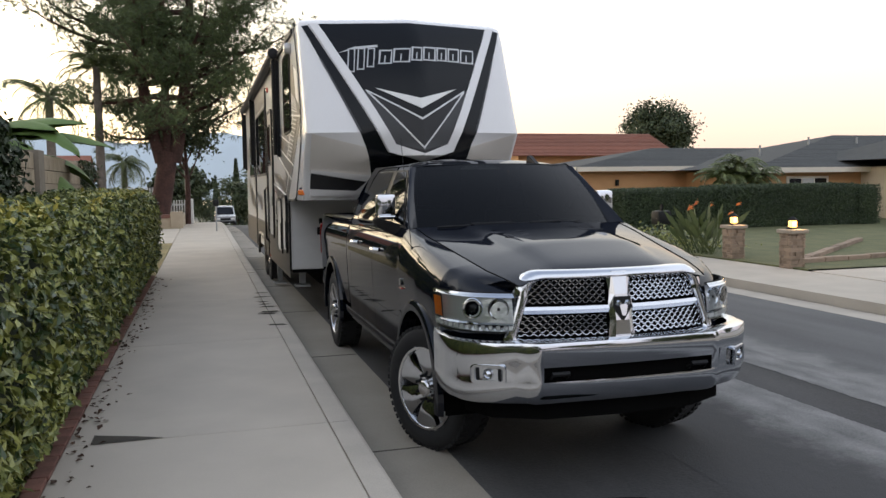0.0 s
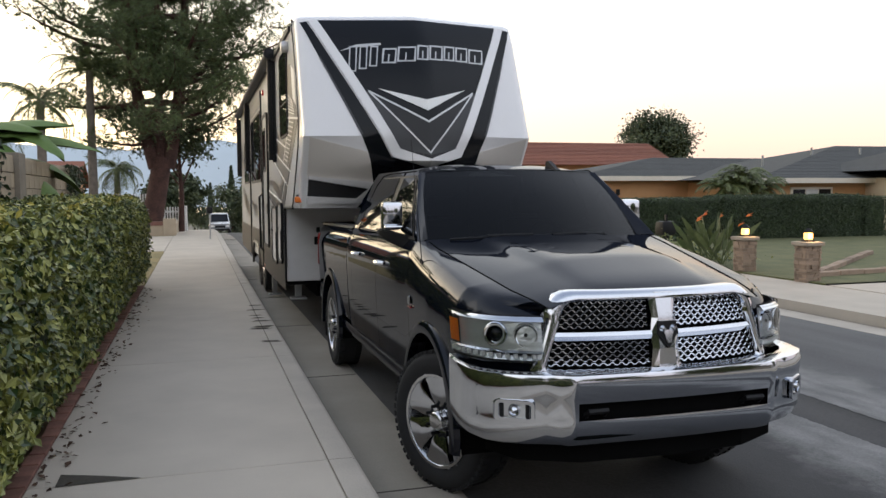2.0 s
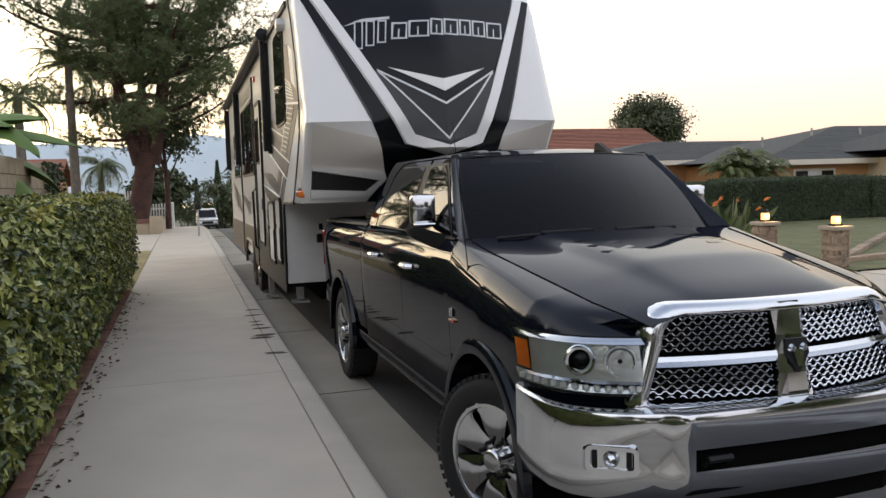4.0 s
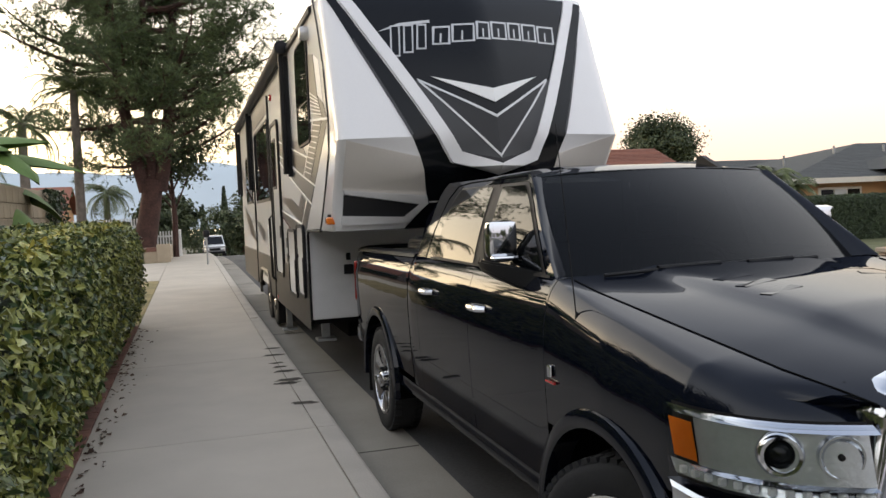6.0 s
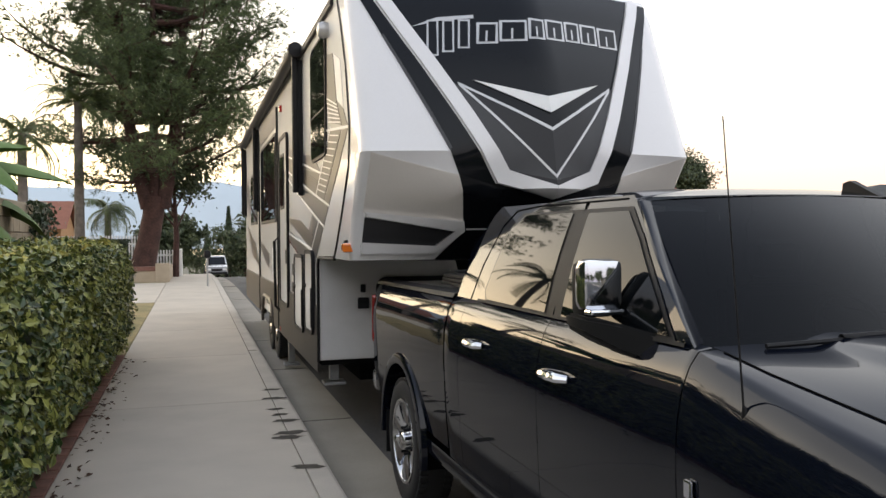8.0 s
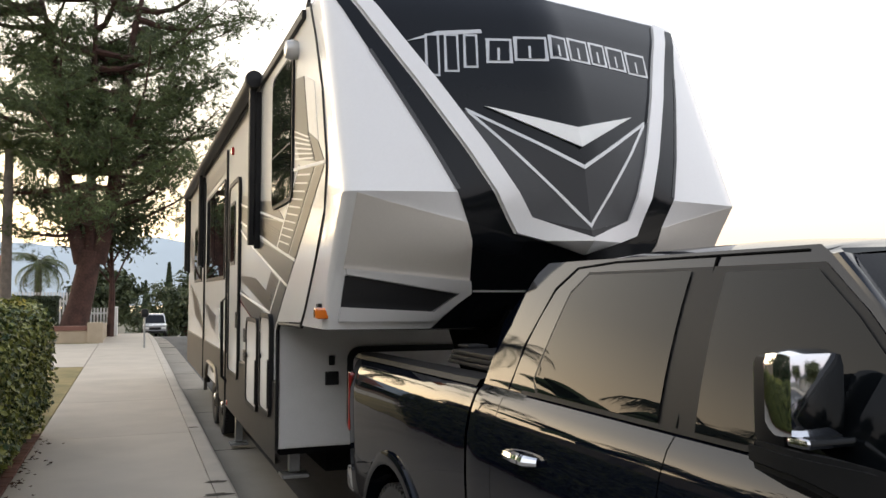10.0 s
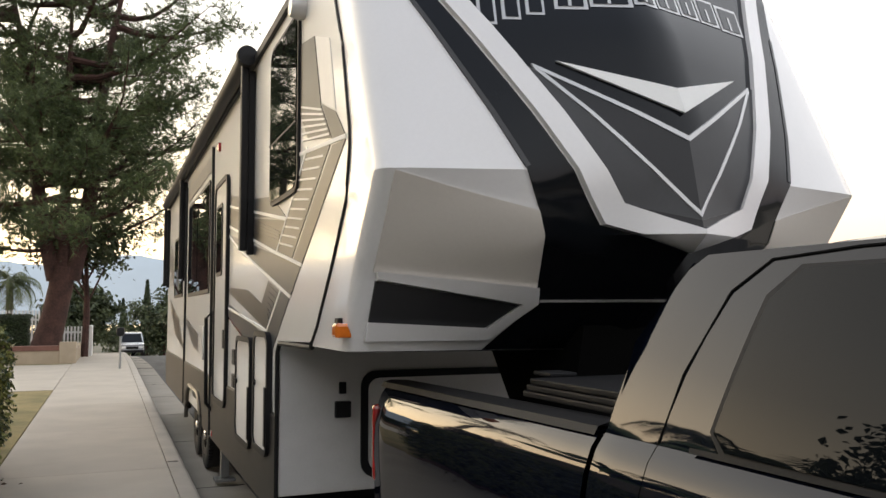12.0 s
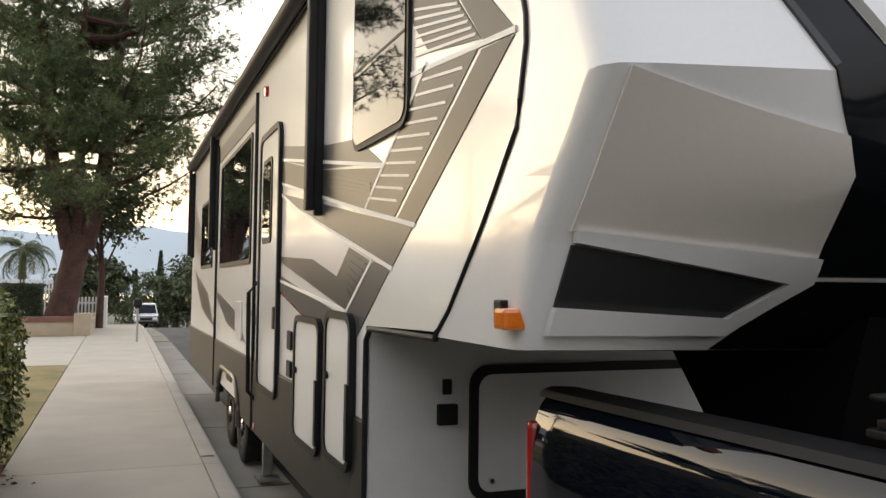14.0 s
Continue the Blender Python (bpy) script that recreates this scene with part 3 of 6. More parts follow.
def pine(x, y, z0):
    ob = thing("pine_tree", (x, y, z0), "tall pine with a thick forked red-brown trunk and open needle clumps", "pine tree")
    rng = random.Random(21)
    bm = bmesh.new()
    tube(bm, [(x - 0.42, y, z0 - 0.2), (x - 0.30, y, z0 + 0.5), (x - 0.05, y, z0 + 1.6), (x + 0.15, y, z0 + 2.7), (x + 0.22, y, z0 + 3.5)], [0.66, 0.52, 0.45, 0.43, 0.44], 16)
    stems = []
    for tip, side, r in (((x - 2.0, y + 0.3, z0 + 14.5), -0.24, 0.33), ((x + 2.2, y, z0 + 15.0), 0.28, 0.36), ((x + 0.3, y - 1.2, z0 + 14.0), 0.0, 0.24)):
        b = Vector((x + 0.2 + side, y, z0 + 3.0))
        t = Vector(tip)
        pts = [b.lerp(t, k / 9) + Vector((side * 0.5 * math.sin(math.pi * k / 4.5), 0, 0)) for k in range(10)]
        tube(bm, pts, [r * (1 - 0.09 * k) for k in range(10)], 10)
        stems.append(pts)
    part("trunk", bm, M["bark"], ob, smooth=True)
    bm = bmesh.new()
    tufts, aims = [], []

    def spray(a, b, n, rad):
        """A twig from a to b, with tufts of needles round its outer end."""
        tube(bm, [a, a.lerp(b, 0.55) + Vector((0, 0, -0.05)), b], [0.03, 0.02, 0.008], 3, False)
        d = (b - a).normalized()
        for _ in range(n):
            f = rng.uniform(0.35, 1.12)
            tufts.append(a.lerp(b, f) + Vector((rng.gauss(0, rad), rng.gauss(0, rad), rng.gauss(0, rad * 0.95))))
            aims.append(d + Vector((0, 0, 0.35)))

    for i in range(84):
        pts = stems[i % 3]
        low = i < 6
        q = rng.uniform(1.1, 2.0) if low else rng.uniform(2.1, 8.8)
        j = int(min(q, 8))
        s = pts[j].lerp(pts[j + 1], q - j)
        hrel = (s.z - z0) / 15
        az = i * 2.399 + rng.uniform(-0.3, 0.3)
        ln = rng.uniform(2.6, 6.0) * (1.0 - 0.45 * max(0.0, hrel - 0.6))
        d = Vector((math.cos(az), math.sin(az), 0))
        rise = rng.uniform(0.5, 3.0) if d.x > 0 else rng.uniform(-0.8, 2.4)
        line = [s + d * ln * f + Vector((0, 0, rise * f ** 1.6 - 0.35 * math.sin(math.pi * f))) + Vector((-d.y, d.x, 0)) * 0.35 * math.sin(f * 5 + i) * f for f in (0, 0.2, 0.4, 0.6, 0.8, 1.0)]
        tube(bm, line, [0.14, 0.115, 0.09, 0.065, 0.04, 0.012], 6, False)
        for k in range(9):
            f = 0.30 + 0.70 * k / 8
            u = f * 5
            m = min(int(u), 4)
            a = line[m].lerp(line[m + 1], u - m)
            turn = rng.uniform(0.4, 1.1) * (1 if k % 2 else -1) * (1.0 if k < 8 else 0.2)
            dd = Vector((math.cos(az + turn), math.sin(az + turn), rng.uniform(-0.3, 0.75)))
            spray(a, a + dd * rng.uniform(0.6, 1.5) * (1.15 - 0.4 * f), 28, 0.28)
    part("limb", bm, M["bark"], ob)
    nr = np.random.default_rng(5)
    k = 13
    cs = np.repeat(np.array([tuple(c) for c in tufts]), k, axis=0)
    v = np.repeat(np.array([tuple(a) for a in aims]), k, axis=0) * 0.55 + nr.normal(0, 0.75, cs.shape)
    v /= np.linalg.norm(v, axis=1, keepdims=True)
    ln = nr.uniform(0.18, 0.34, (len(cs), 1))
    tip = cs + v * ln + np.array([0, 0, -0.04])
    sd = np.cross(v, nr.normal(0, 1, cs.shape))
    sd /= np.linalg.norm(sd, axis=1, keepdims=True)
    vv = np.stack([cs - sd * 0.011, cs + sd * 0.011, tip], 1).reshape(-1, 3) - np.array([x, y, z0])
    me = bpy.data.meshes.new("needles")
    me.from_pydata(vv.tolist(), [], np.arange(len(vv)).reshape(-1, 3).tolist())
    me.materials.append(M["needle"])
    nd = new("needles", me)
    nd.parent = ob
    return ob


pine(-1.75, 41.0, -0.1)
broad_tree("shrub_tree", -0.75, 42.5, -0.2, 6.3, 2.3, 31, "dark broad-leaved tree behind the pine trunk", M["tree_leaf"], 0.15, 46, 70, 0.22, 0.56)
palm("palm_tree", -4.35, 40.0, -0.1, 7.2, 2.6, 22, 41, "tall palm with a smooth gray trunk and drooping fronds")
palm("palm_tree", -5.95, 37.5, -0.1, 5.6, 2.7, 24, 42, "palm with a gray trunk and a full drooping crown")
palm("palm_tree", -9.6, 36.0, -0.1, 8.0, 2.8, 22, 43, "tall palm with arching yellow-green fronds")
palm("palm_tree", -5.2, 10.5, -0.1, 4.2, 2.3, 26, 44, "palm behind the garden wall with arching fronds")
palm("palm_tree", -5.6, 16.0, -0.1, 3.3, 2.2, 26, 45, "short palm behind the garden wall")
palm("palm_tree", -4.4, 52.0, drop(52), 3.6, 2.0, 22, 46, "small distant palm with a dense crown")
broad_tree("garden_tree", -6.5, 5.0, -0.1, 3.0, 1.5, 47, "leafy garden tree behind the wall", M["tree_leaf"], 0.15, 50, 110, 0.2)
broad_tree("garden_tree", -7.0, 8.5, -0.1, 3.0, 1.5, 48, "leafy garden tree behind the wall", M["tree_leaf"], 0.15, 50, 110, 0.2)

for i, (x, y, h, r) in enumerate(((-5.2, 6.2, 5.6, 2.0), (-5.0, 10.0, 5.2, 1.8), (-6.0, 13.2, 5.4, 1.9))):
    broad_tree("garden_tree", x, y, -0.1, h, r, 170 + i, "dark leafy garden tree behind the wall", M["tree_leaf"], 0.14, 60, 90, 0.18, 0.2)
for i, (x, y, h, r) in enumerate(((-4.6, 8.6, 2.7, 1.0), (-4.9, 12.6, 2.9, 1.1), (-4.6, 19.0, 2.7, 1.1), (-5.0, 22.0, 3.0, 1.2))):
    broad_tree("garden_shrub", x, y, -0.1, h, r, 150 + i, "dense leafy shrub behind the garden wall", M["tree_leaf"], 0.1, 34, 70, 0.17, 0.2)
palm("palm_tree", -4.6, 13.8, -0.1, 3.0, 1.9, 26, 49, "short palm with arching fronds behind the wall")
ban = thing("banana_plant", (-3.3, 15.5, 0), "banana plant with broad torn green leaves over the wall", "banana plant")
rng = random.Random(12)
for i, (az, ln, up) in enumerate(((-20, 2.0, 0.5), (25, 1.9, 0.9), (80, 1.7, 1.3), (130, 1.6, 1.6), (200, 1.5, 3.0), (-60, 1.9, 0.9), (20, 1.6, 0.15), (-35, 2.0, 1.2), (60, 1.5, 0.4), (-85, 1.8, 1.8), (-100, 1.5, 4.0), (4, 1.9, 0.32), (-18, 1.6, 0.55), (28, 1.5, 0.6), (-40, 1.5, 0.35))):
    d = Vector((math.cos(radians(az)), math.sin(radians(az)), 0))
    p, ang = Vector((-3.3, 15.5, 2.0 + 0.05 * i)), math.atan(up)
    sd = d.cross(Vector((0, 0, 1)))
    rows = []
    for k in range(15):
        f = k / 14
        w = 0.30 * math.sin(math.pi * min(1, 0.06 + f * 0.95)) ** 0.7 if f > 0.1 else 0.02
        w *= rng.uniform(0.85, 1.08)
        rows.append([p - sd * w + Vector((0, 0, -w * 0.5)), p - sd * w * 0.5 + Vector((0, 0, -0.03)), p, p + sd * w * 0.5 + Vector((0, 0, -0.03)), p + sd * w + Vector((0, 0, -w * 0.5))])
        ang -= 0.13 if i < 11 else 0.055
        p = p + (d * math.cos(ang) + Vector((0, 0, math.sin(ang)))) * ln / 14
    part("leaf", grid(bmesh.new(), rows), M["banana"], ban, smooth=True)
part("stem", tube(bmesh.new(), [(-3.3, 15.5, -0.05), (-3.3, 15.5, 1.9)], [0.14, 0.09], 10), M["banana"], ban, smooth=True)
# Unseen vine added so the wall's mirrored stretch stays dark in the truck windows.
unseen_vine = thing("wall_vine", (-2.3, 8.5, 0), "unseen dark vine added to darken the wall in reflections", "vine")
rr = np.random.default_rng(23)
pv = np.column_stack([rr.normal(-2.22, 0.10, 17000), rr.uniform(3.0, 11.2, 17000), rr.uniform(1.0, 2.75, 17000)])
pv = pv[pv[:, 2] < 2.4 + 0.3 * np.sin(pv[:, 1] * 2.1) + 0.15 * np.sin(pv[:, 1] * 7)]
cloud("leaves", pv, np.tile((1.0, 0, 0.3), (len(pv), 1)), 0.11, M["leaf_dark"], unseen_vine, 0.6, 24)
vine = thing("wall_vine", (-2.3, 16.6, 0), "leafy vine hanging over the end of the wall", "vine")
rr = np.random.default_rng(3)
pv = np.column_stack([rr.normal(-2.22, 0.08, 1500), rr.uniform(17.2, 18.9, 1500), rr.uniform(0.8, 2.2, 1500)])
pv = pv[(np.sin(pv[:, 1] * 5) + pv[:, 2] * 1.2) > 1.3]
cloud("leaves", pv, np.tile((1.0, 0, 0.3), (len(pv), 1)), 0.09, M["leaf_dark"], vine, 0.6, 6)

# ---------- planter, fence, second hedge ----------
planter = thing("brick_planter", (-5, 36.6, 0), "low brick planter wall round the pine", "planter")
part("wall_face", boxed(-9.0, -0.88, 36.4, 36.7, -0.4, 0.42), M["block"], planter)
part("coping", boxed(-9.0, -1.35, 36.36, 36.74, 0.424, 0.58, 0.01), M["brick"], planter, "red brick coping")
part("pier", boxed(-1.35, -0.85, 36.3, 36.8, -0.4, 0.70, 0.015), M["block"], planter)
part("side_wall", boxed(-1.15, -0.87, 36.8, 45.0, -1.2, 0.42), M["block"], planter)
part("earth", boxed(-9.0, -1.15, 36.7, 46.0, -0.8, 0.30), M["soil"], planter)
fence = thing("picket_fence", (-1.2, 44, -0.2), "white picket fence beyond the pine", "fence")
for k in range(10):
    x = -1.85 + k * 0.13
    part("picket", boxed(x, x + 0.07, 43.97, 44.0, 0.1, 1.08), M["white_paint"], fence)
part("rail", boxed(-1.9, -0.62, 44.0, 44.04, 0.35, 0.43), M["white_paint"], fence)
part("rail", boxed(-1.9, -0.62, 44.0, 44.04, 0.8, 0.88), M["white_paint"], fence)
part("end_wall", boxed(-0.66, -0.5, 43.4, 46.0, -1.0, 1.1), M["white_paint"], fence)
fence2 = thing("picket_fence", (-6, 47, -0.4), "long white picket fence beside the small house", "fence")
for k in range(52):
    x = -9.0 + k * 0.13
    part("picket", boxed(x, x + 0.07, 46.97, 47.0, -0.6, 1.75), M["white_paint"], fence2)
part("rail", boxed(-9.05, -2.2, 47.0, 47.04, 1.3, 1.38), M["white_paint"], fence2)
hedge2 = thing("clipped_hedge", (-6.5, 43, 0), "dark clipped hedge behind the planter", "hedge")
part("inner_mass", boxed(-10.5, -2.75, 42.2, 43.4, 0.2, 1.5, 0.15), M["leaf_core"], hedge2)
rr = np.random.default_rng(8)
pv = np.column_stack([rr.uniform(-10.5, -2.7, 9000), np.where(rr.random(9000) < 0.6, 42.18, rr.uniform(42.2, 43.4, 9000)), np.zeros(9000)])
pv[:, 2] = np.where(pv[:, 1] < 42.19, rr.uniform(0.3, 1.5, 9000), 1.53) + rr.normal(0, 0.03, 9000)
cloud("leaves", pv, np.tile((0, -1.0, 0.5), (9000, 1)), 0.10, M["leaf_dark"], hedge2, 0.6, 7)

# ---------- street furniture down the hill ----------
pole = thing("street_lamp", (-0.85, 48, drop(48)), "gray steel street lamp pole", "street lamp")
part("pole", tube(bmesh.new(), [(-0.85, 48, drop(48) - 0.1), (-0.86, 48, 3.0), (-0.87, 48, 6.2)], [0.10, 0.085, 0.07], 10), M["metal"], pole, smooth=True)
part("arm", tube(bmesh.new(), [(-0.87, 48, 6.1), (-0.2, 48, 6.5), (0.6, 48, 6.6)], [0.05, 0.04, 0.04], 8), M["metal"], pole)
part("lamp_head", boxed(0.55, 1.1, 47.9, 48.1, 6.54, 6.66, 0.03), M["metal"], pole)
sign = thing("mailbox_post", (0.45, 33, 0), "thin post with a dark rounded box on top", "post")
part("post", tube(bmesh.new(), [(0.45, 33, -0.05), (0.45, 33, 0.95)], 0.03, 8), M["metal"], sign)
part("box", boxed(0.33, 0.57, 32.85, 33.15, 0.95, 1.22, 0.09), M["plastic"], sign, smooth=True)


def van(x, y, label, w=1.75, l=4.8, h=1.75):
    z = drop(y) + ROAD
    ob = thing("parked_van", (x, y, z), label, "van")
    sec = [(0.0, 0.55, 0.95, 0.80), (0.15, 0.4, 1.0, 0.92), (1.0, 0.32, 1.05, 0.97), (1.9, 0.3, 1.75, 0.97), (l - 0.5, 0.32, 1.75, 0.97), (l, 0.4, 1.1, 0.9)]
    rows = []
    for d, zb, zt, k in sec:
        hw = w / 2 * k
        tw = hw * (0.82 if zt > 1.3 else 0.95)
        rows.append([(x - hw, y + d, z + zb), (x - hw, y + d, z + min(1.0, zt)), (x - tw, y + d, z + zt), (x + tw, y + d, z + zt), (x + hw, y + d, z + min(1.0, zt)), (x + hw, y + d, z + zb)])
    bm = grid(bmesh.new(), rows)
    bm.faces.new([v for v in bm.verts if abs(v.co.y - y) < 1e-4])
    part("body", bm, M["silver_car"], ob, smooth=True)
    part("windscreen", grid(bmesh.new(), [[(x - 0.72, y + 1.0, z + 1.09), (x + 0.72, y + 1.0, z + 1.09)], [(x - 0.62, y + 1.78, z + 1.68), (x + 0.62, y + 1.78, z + 1.68)]]), M["gloss_black"], ob)
    part("grille", boxed(x - 0.4, x + 0.4, y - 0.01, y + 0.05, z + 0.62, z + 0.80), M["plastic"], ob)
    part("bumper", boxed(x - 0.78, x + 0.78, y - 0.05, y + 0.1, z + 0.38, z + 0.56, 0.03), M["plastic"], ob)
    for s in (-1, 1):
        part("headlight", boxed(x + s * 0.58 - 0.14, x + s * 0.58 + 0.14, y - 0.01, y + 0.08, z + 0.68, z + 0.84, 0.02), M["white_paint"], ob)
        for d in (0.9, l - 0.9):
            part("wheel", lathe(bmesh.new(), [(0.0, 0.1), (0.2, 0.1), (0.3, 0.09), (0.32, 0.0), (0.3, -0.1), (0, -0.1)], pose(x + s * w / 2 * 0.92, y + d, z + 0.32, 0, 90, 0), 16), M["rubber"], ob)
    return ob


van(1.75, 70.0, "silver van parked down the hill")
van(-2.6, 84.0, "pale car parked down the hill")
van(5.6, 96.0, "pale car parked far down the street")
van(3.4, 110.0, "pale car far down the street")
rng = random.Random(77)
for i, (x, y, h, r) in enumerate(((5.2, 92, 7.0, 3.0), (7.5, 80, 7.5, 3.2), (4.6, 112, 8, 3.2), (7.8, 104, 9, 3.2), (9.8, 70, 6.0, 2.8), (-2.4, 62, 4.6, 1.6), (-1.4, 74, 6.0, 1.9), (2.3, 150, 9, 4), (9, 130, 11, 4))):
    broad_tree("street_tree", x, y, drop(y) - 0.4, h, r, 100 + i, "dark leafy tree along the falling street", M["tree_leaf"], 0.2, 44, 90, 0.42, 0.2)
for i, (x, y, h) in enumerate(((3.9, 100, 8.2), (1.9, 125, 8.6))):
    ob = thing("cypress_tree", (x, y, drop(y)), "narrow dark conifer down the street", "tree")
    rr = np.random.default_rng(60 + i)
    f = rr.random(2600) ** 0.8
    a = rr.uniform(0, 6.283, 2600)
    rad = (1 - f) * 1.1 * rr.uniform(0.5, 1, 2600) + 0.05
    pv = np.column_stack([x + rad * np.cos(a), y + rad * np.sin(a), drop(y) + 0.6 + f * h])
    cloud("crown", pv, np.column_stack([np.cos(a), np.sin(a), np.full(2600, 0.3)]), 0.34, M["leaf_dark"], ob, 0.5, 61 + i)
    part("trunk", tube(bmesh.new(), [(x, y, drop(y) - 0.3), (x, y, drop(y) + h * 0.6)], [0.15, 0.05], 6), M["bark"], ob)

# ---------- houses across the street ----------


def hip_roof(bm, x0, x1, y0, y1, ze, zr, inset, over=0.5):
    a = [Vector(p) for p in ((x0 - over, y0 - over, ze), (x1 + over, y0 - over, ze), (x1 + over, y1 + over, ze), (x0 - over, y1 + over, ze))]
    ym = (y0 + y1) / 2
    r0, r1 = Vector((x0 + inset, ym, zr)), Vector((x1 - inset, ym, zr))
    v = [bm.verts.new(p) for p in a + [r0, r1]]
    for f in ((0, 1, 5, 4), (1, 2, 5), (2, 3, 4, 5), (3, 0, 4), (3, 2, 1, 0)):
        bm.faces.new([v[i] for i in f])
    return bm


def courses(name, ob, x0, x1, y0, zl, yr, zr, inset, over, material, n):
    """Proud strips of roof covering on the slope that faces the street's near side."""
    for k in range(n):
        f0, f1 = k / n, (k + 1.06) / n
        pts = []
        for f, lift in ((f0, 0.016), (f1, 0.006)):
            xa, xb = (x0 - over) * (1 - f) + (x0 + inset) * f, (x1 + over) * (1 - f) + (x1 - inset) * f
            yy, zz = (y0 - over) * (1 - f) + yr * f, zl * (1 - f) + zr * f
            pts.append([(xa, yy, zz + lift), (xb, yy, zz + lift)])
        xa, xb = pts[0][0], pts[0][1]
        part(name, grid(bmesh.new(), [[(xa[0], xa[1], xa[2] - 0.04), (xb[0], xb[1], xb[2] - 0.04)]] + pts), material, ob)


def window_part(house, x0, x1, y, z0, z1):
    w = part("window", boxed(x0 - 0.1, x1 + 0.1, y - 0.05, y + 0.02, z0 - 0.1, z1 + 0.1, 0.01), M["trim_white"], house)
    n = 3
    for k in range(n):
        a, b = x0 + (x1 - x0) * k / n + 0.03, x0 + (x1 - x0) * (k + 1) / n - 0.03
        part("pane", boxed(a, b, y - 0.075, y - 0.055, z0, z1), M["gloss_black"] if k != 1 else M["silver"], w)


h1 = thing("house", (21, 40, 0), "tan stucco bungalow with a low gray shingle roof", "house")
part("wall", boxed(17.6, 40, 36.5, 44, -0.4, 2.2), M["stucco_tan"], h1)
part("roof", hip_roof(bmesh.new(), 17.6, 40, 36.5, 44, 2.42, 3.5, 6.0), M["shingle"], h1)
courses("shingle_course", h1, 17.6, 40, 36.5, 2.42, 40.25, 3.5, 6.0, 0.5, M["shingle"], 20)
part("fascia", boxed(17.05, 40.5, 35.93, 36.0, 2.2, 2.42), M["trim_white"], h1)
part("fascia", boxed(17.03, 17.1, 35.93, 44.5, 2.2, 2.42), M["trim_white"], h1)
part("garage_door", boxed(17.55, 17.62, 37.2, 41.5, -0.1, 1.9), M["white_paint"], h1)
part("wall_lamp", boxed(19.4, 19.55, 36.35, 36.5, 1.5, 1.8, 0.03), M["plastic"], h1)
h2 = thing("house", (27, 32, 0), "tan stucco house with a gray hip roof and a wide window", "house")
part("wall", boxed(23.4, 45.5, 30.4, 40, -0.4, 2.1), M["stucco_tan"], h2)
part("roof", hip_roof(bmesh.new(), 22.9, 46, 30.4, 41, 2.2, 3.95, 8.6), M["shingle"], h2)
courses("shingle_course", h2, 22.9, 46, 30.4, 2.2, 35.7, 3.95, 8.6, 0.5, M["shingle"], 24)
part("fascia", boxed(22.3, 46.5, 29.83, 29.9, 1.98, 2.2), M["trim_white"], h2)
window_part(h2, 24.5, 26.5, 30.4, 1.05, 1.72)
for x in (25.8, 28.6, 31.5):
    part("vent_pipe", tube(bmesh.new(), [(x, 34, 2.6), (x, 34, 3.75 if x > 28 else 3.35)], 0.05, 8), M["metal"], h2)
h3 = thing("house", (29.5, 28, 0), "cream stucco house wing with a stone base", "house")
part("wall", boxed(28.4, 36, 27.5, 32, -0.4, 2.2), M["stucco_cream"], h3)
part("stone_base", boxed(28.3, 36, 27.4, 27.5, -0.4, 0.75), M["stone"], h3)
part("roof", hip_roof(bmesh.new(), 28.0, 38, 27.2, 33, 2.5, 3.7, 3.0), M["shingle"], h3)
courses("shingle_course", h3, 28.0, 38, 27.2, 2.5, 30.1, 3.7, 3.0, 0.5, M["shingle"], 16)
part("fascia", boxed(27.4, 38.5, 26.62, 26.7, 2.2, 2.5), M["trim_white"], h3)
h4 = thing("house", (24, 54, 0), "house with a red tile gable roof behind the bungalow", "house")
part("wall", boxed(19.9, 34, 50.5, 58, -0.6, 3.5), M["stucco_tan"], h4)
bm = bmesh.new()
prism(bm, [(49.9, 3.45), (54, 5.15), (58.6, 3.4), (54, 5.0)], lambda u, v, w: (19.3 + w, u, v), 12.2)
part("roof", bm, M["tile_red"], h4)
for k in range(16):
    f0, f1 = k / 16, (k + 1.1) / 16
    part("tile_course", grid(bmesh.new(), [[(x, 49.9 + 4.1 * f, 3.45 + 1.7 * f + l) for x in (19.25, 31.55)] for f, l in ((f0, 0.0), (f0, 0.07), (f1, 0.02))]), M["tile_red"], h4)
part("gable", prism(bmesh.new(), [(50.5, 3.4), (54, 4.85), (58, 3.4)], lambda u, v, w: (19.9 + w, u, v), 0.2), M["stucco_tan"], h4)
h5 = thing("house", (-9, 60, -1), "small salmon house with a red roof beyond the hedge", "house")
part("wall", boxed(-13, -7.6, 58, 64, -2, 2.3), M["stucco_tan"], h5)
part("roof", prism(bmesh.new(), [(57.4, 2.2), (61, 4.0), (64.6, 2.2), (61, 3.85)], lambda u, v, w: (-13.4 + w, u, v), 6.2), M["tile_red"], h5)
part("gable", prism(bmesh.new(), [(58, 2.25), (61, 3.7), (64, 2.25)], lambda u, v, w: (-7.75 + w, u, v), 0.12), M["stucco_tan"], h5)

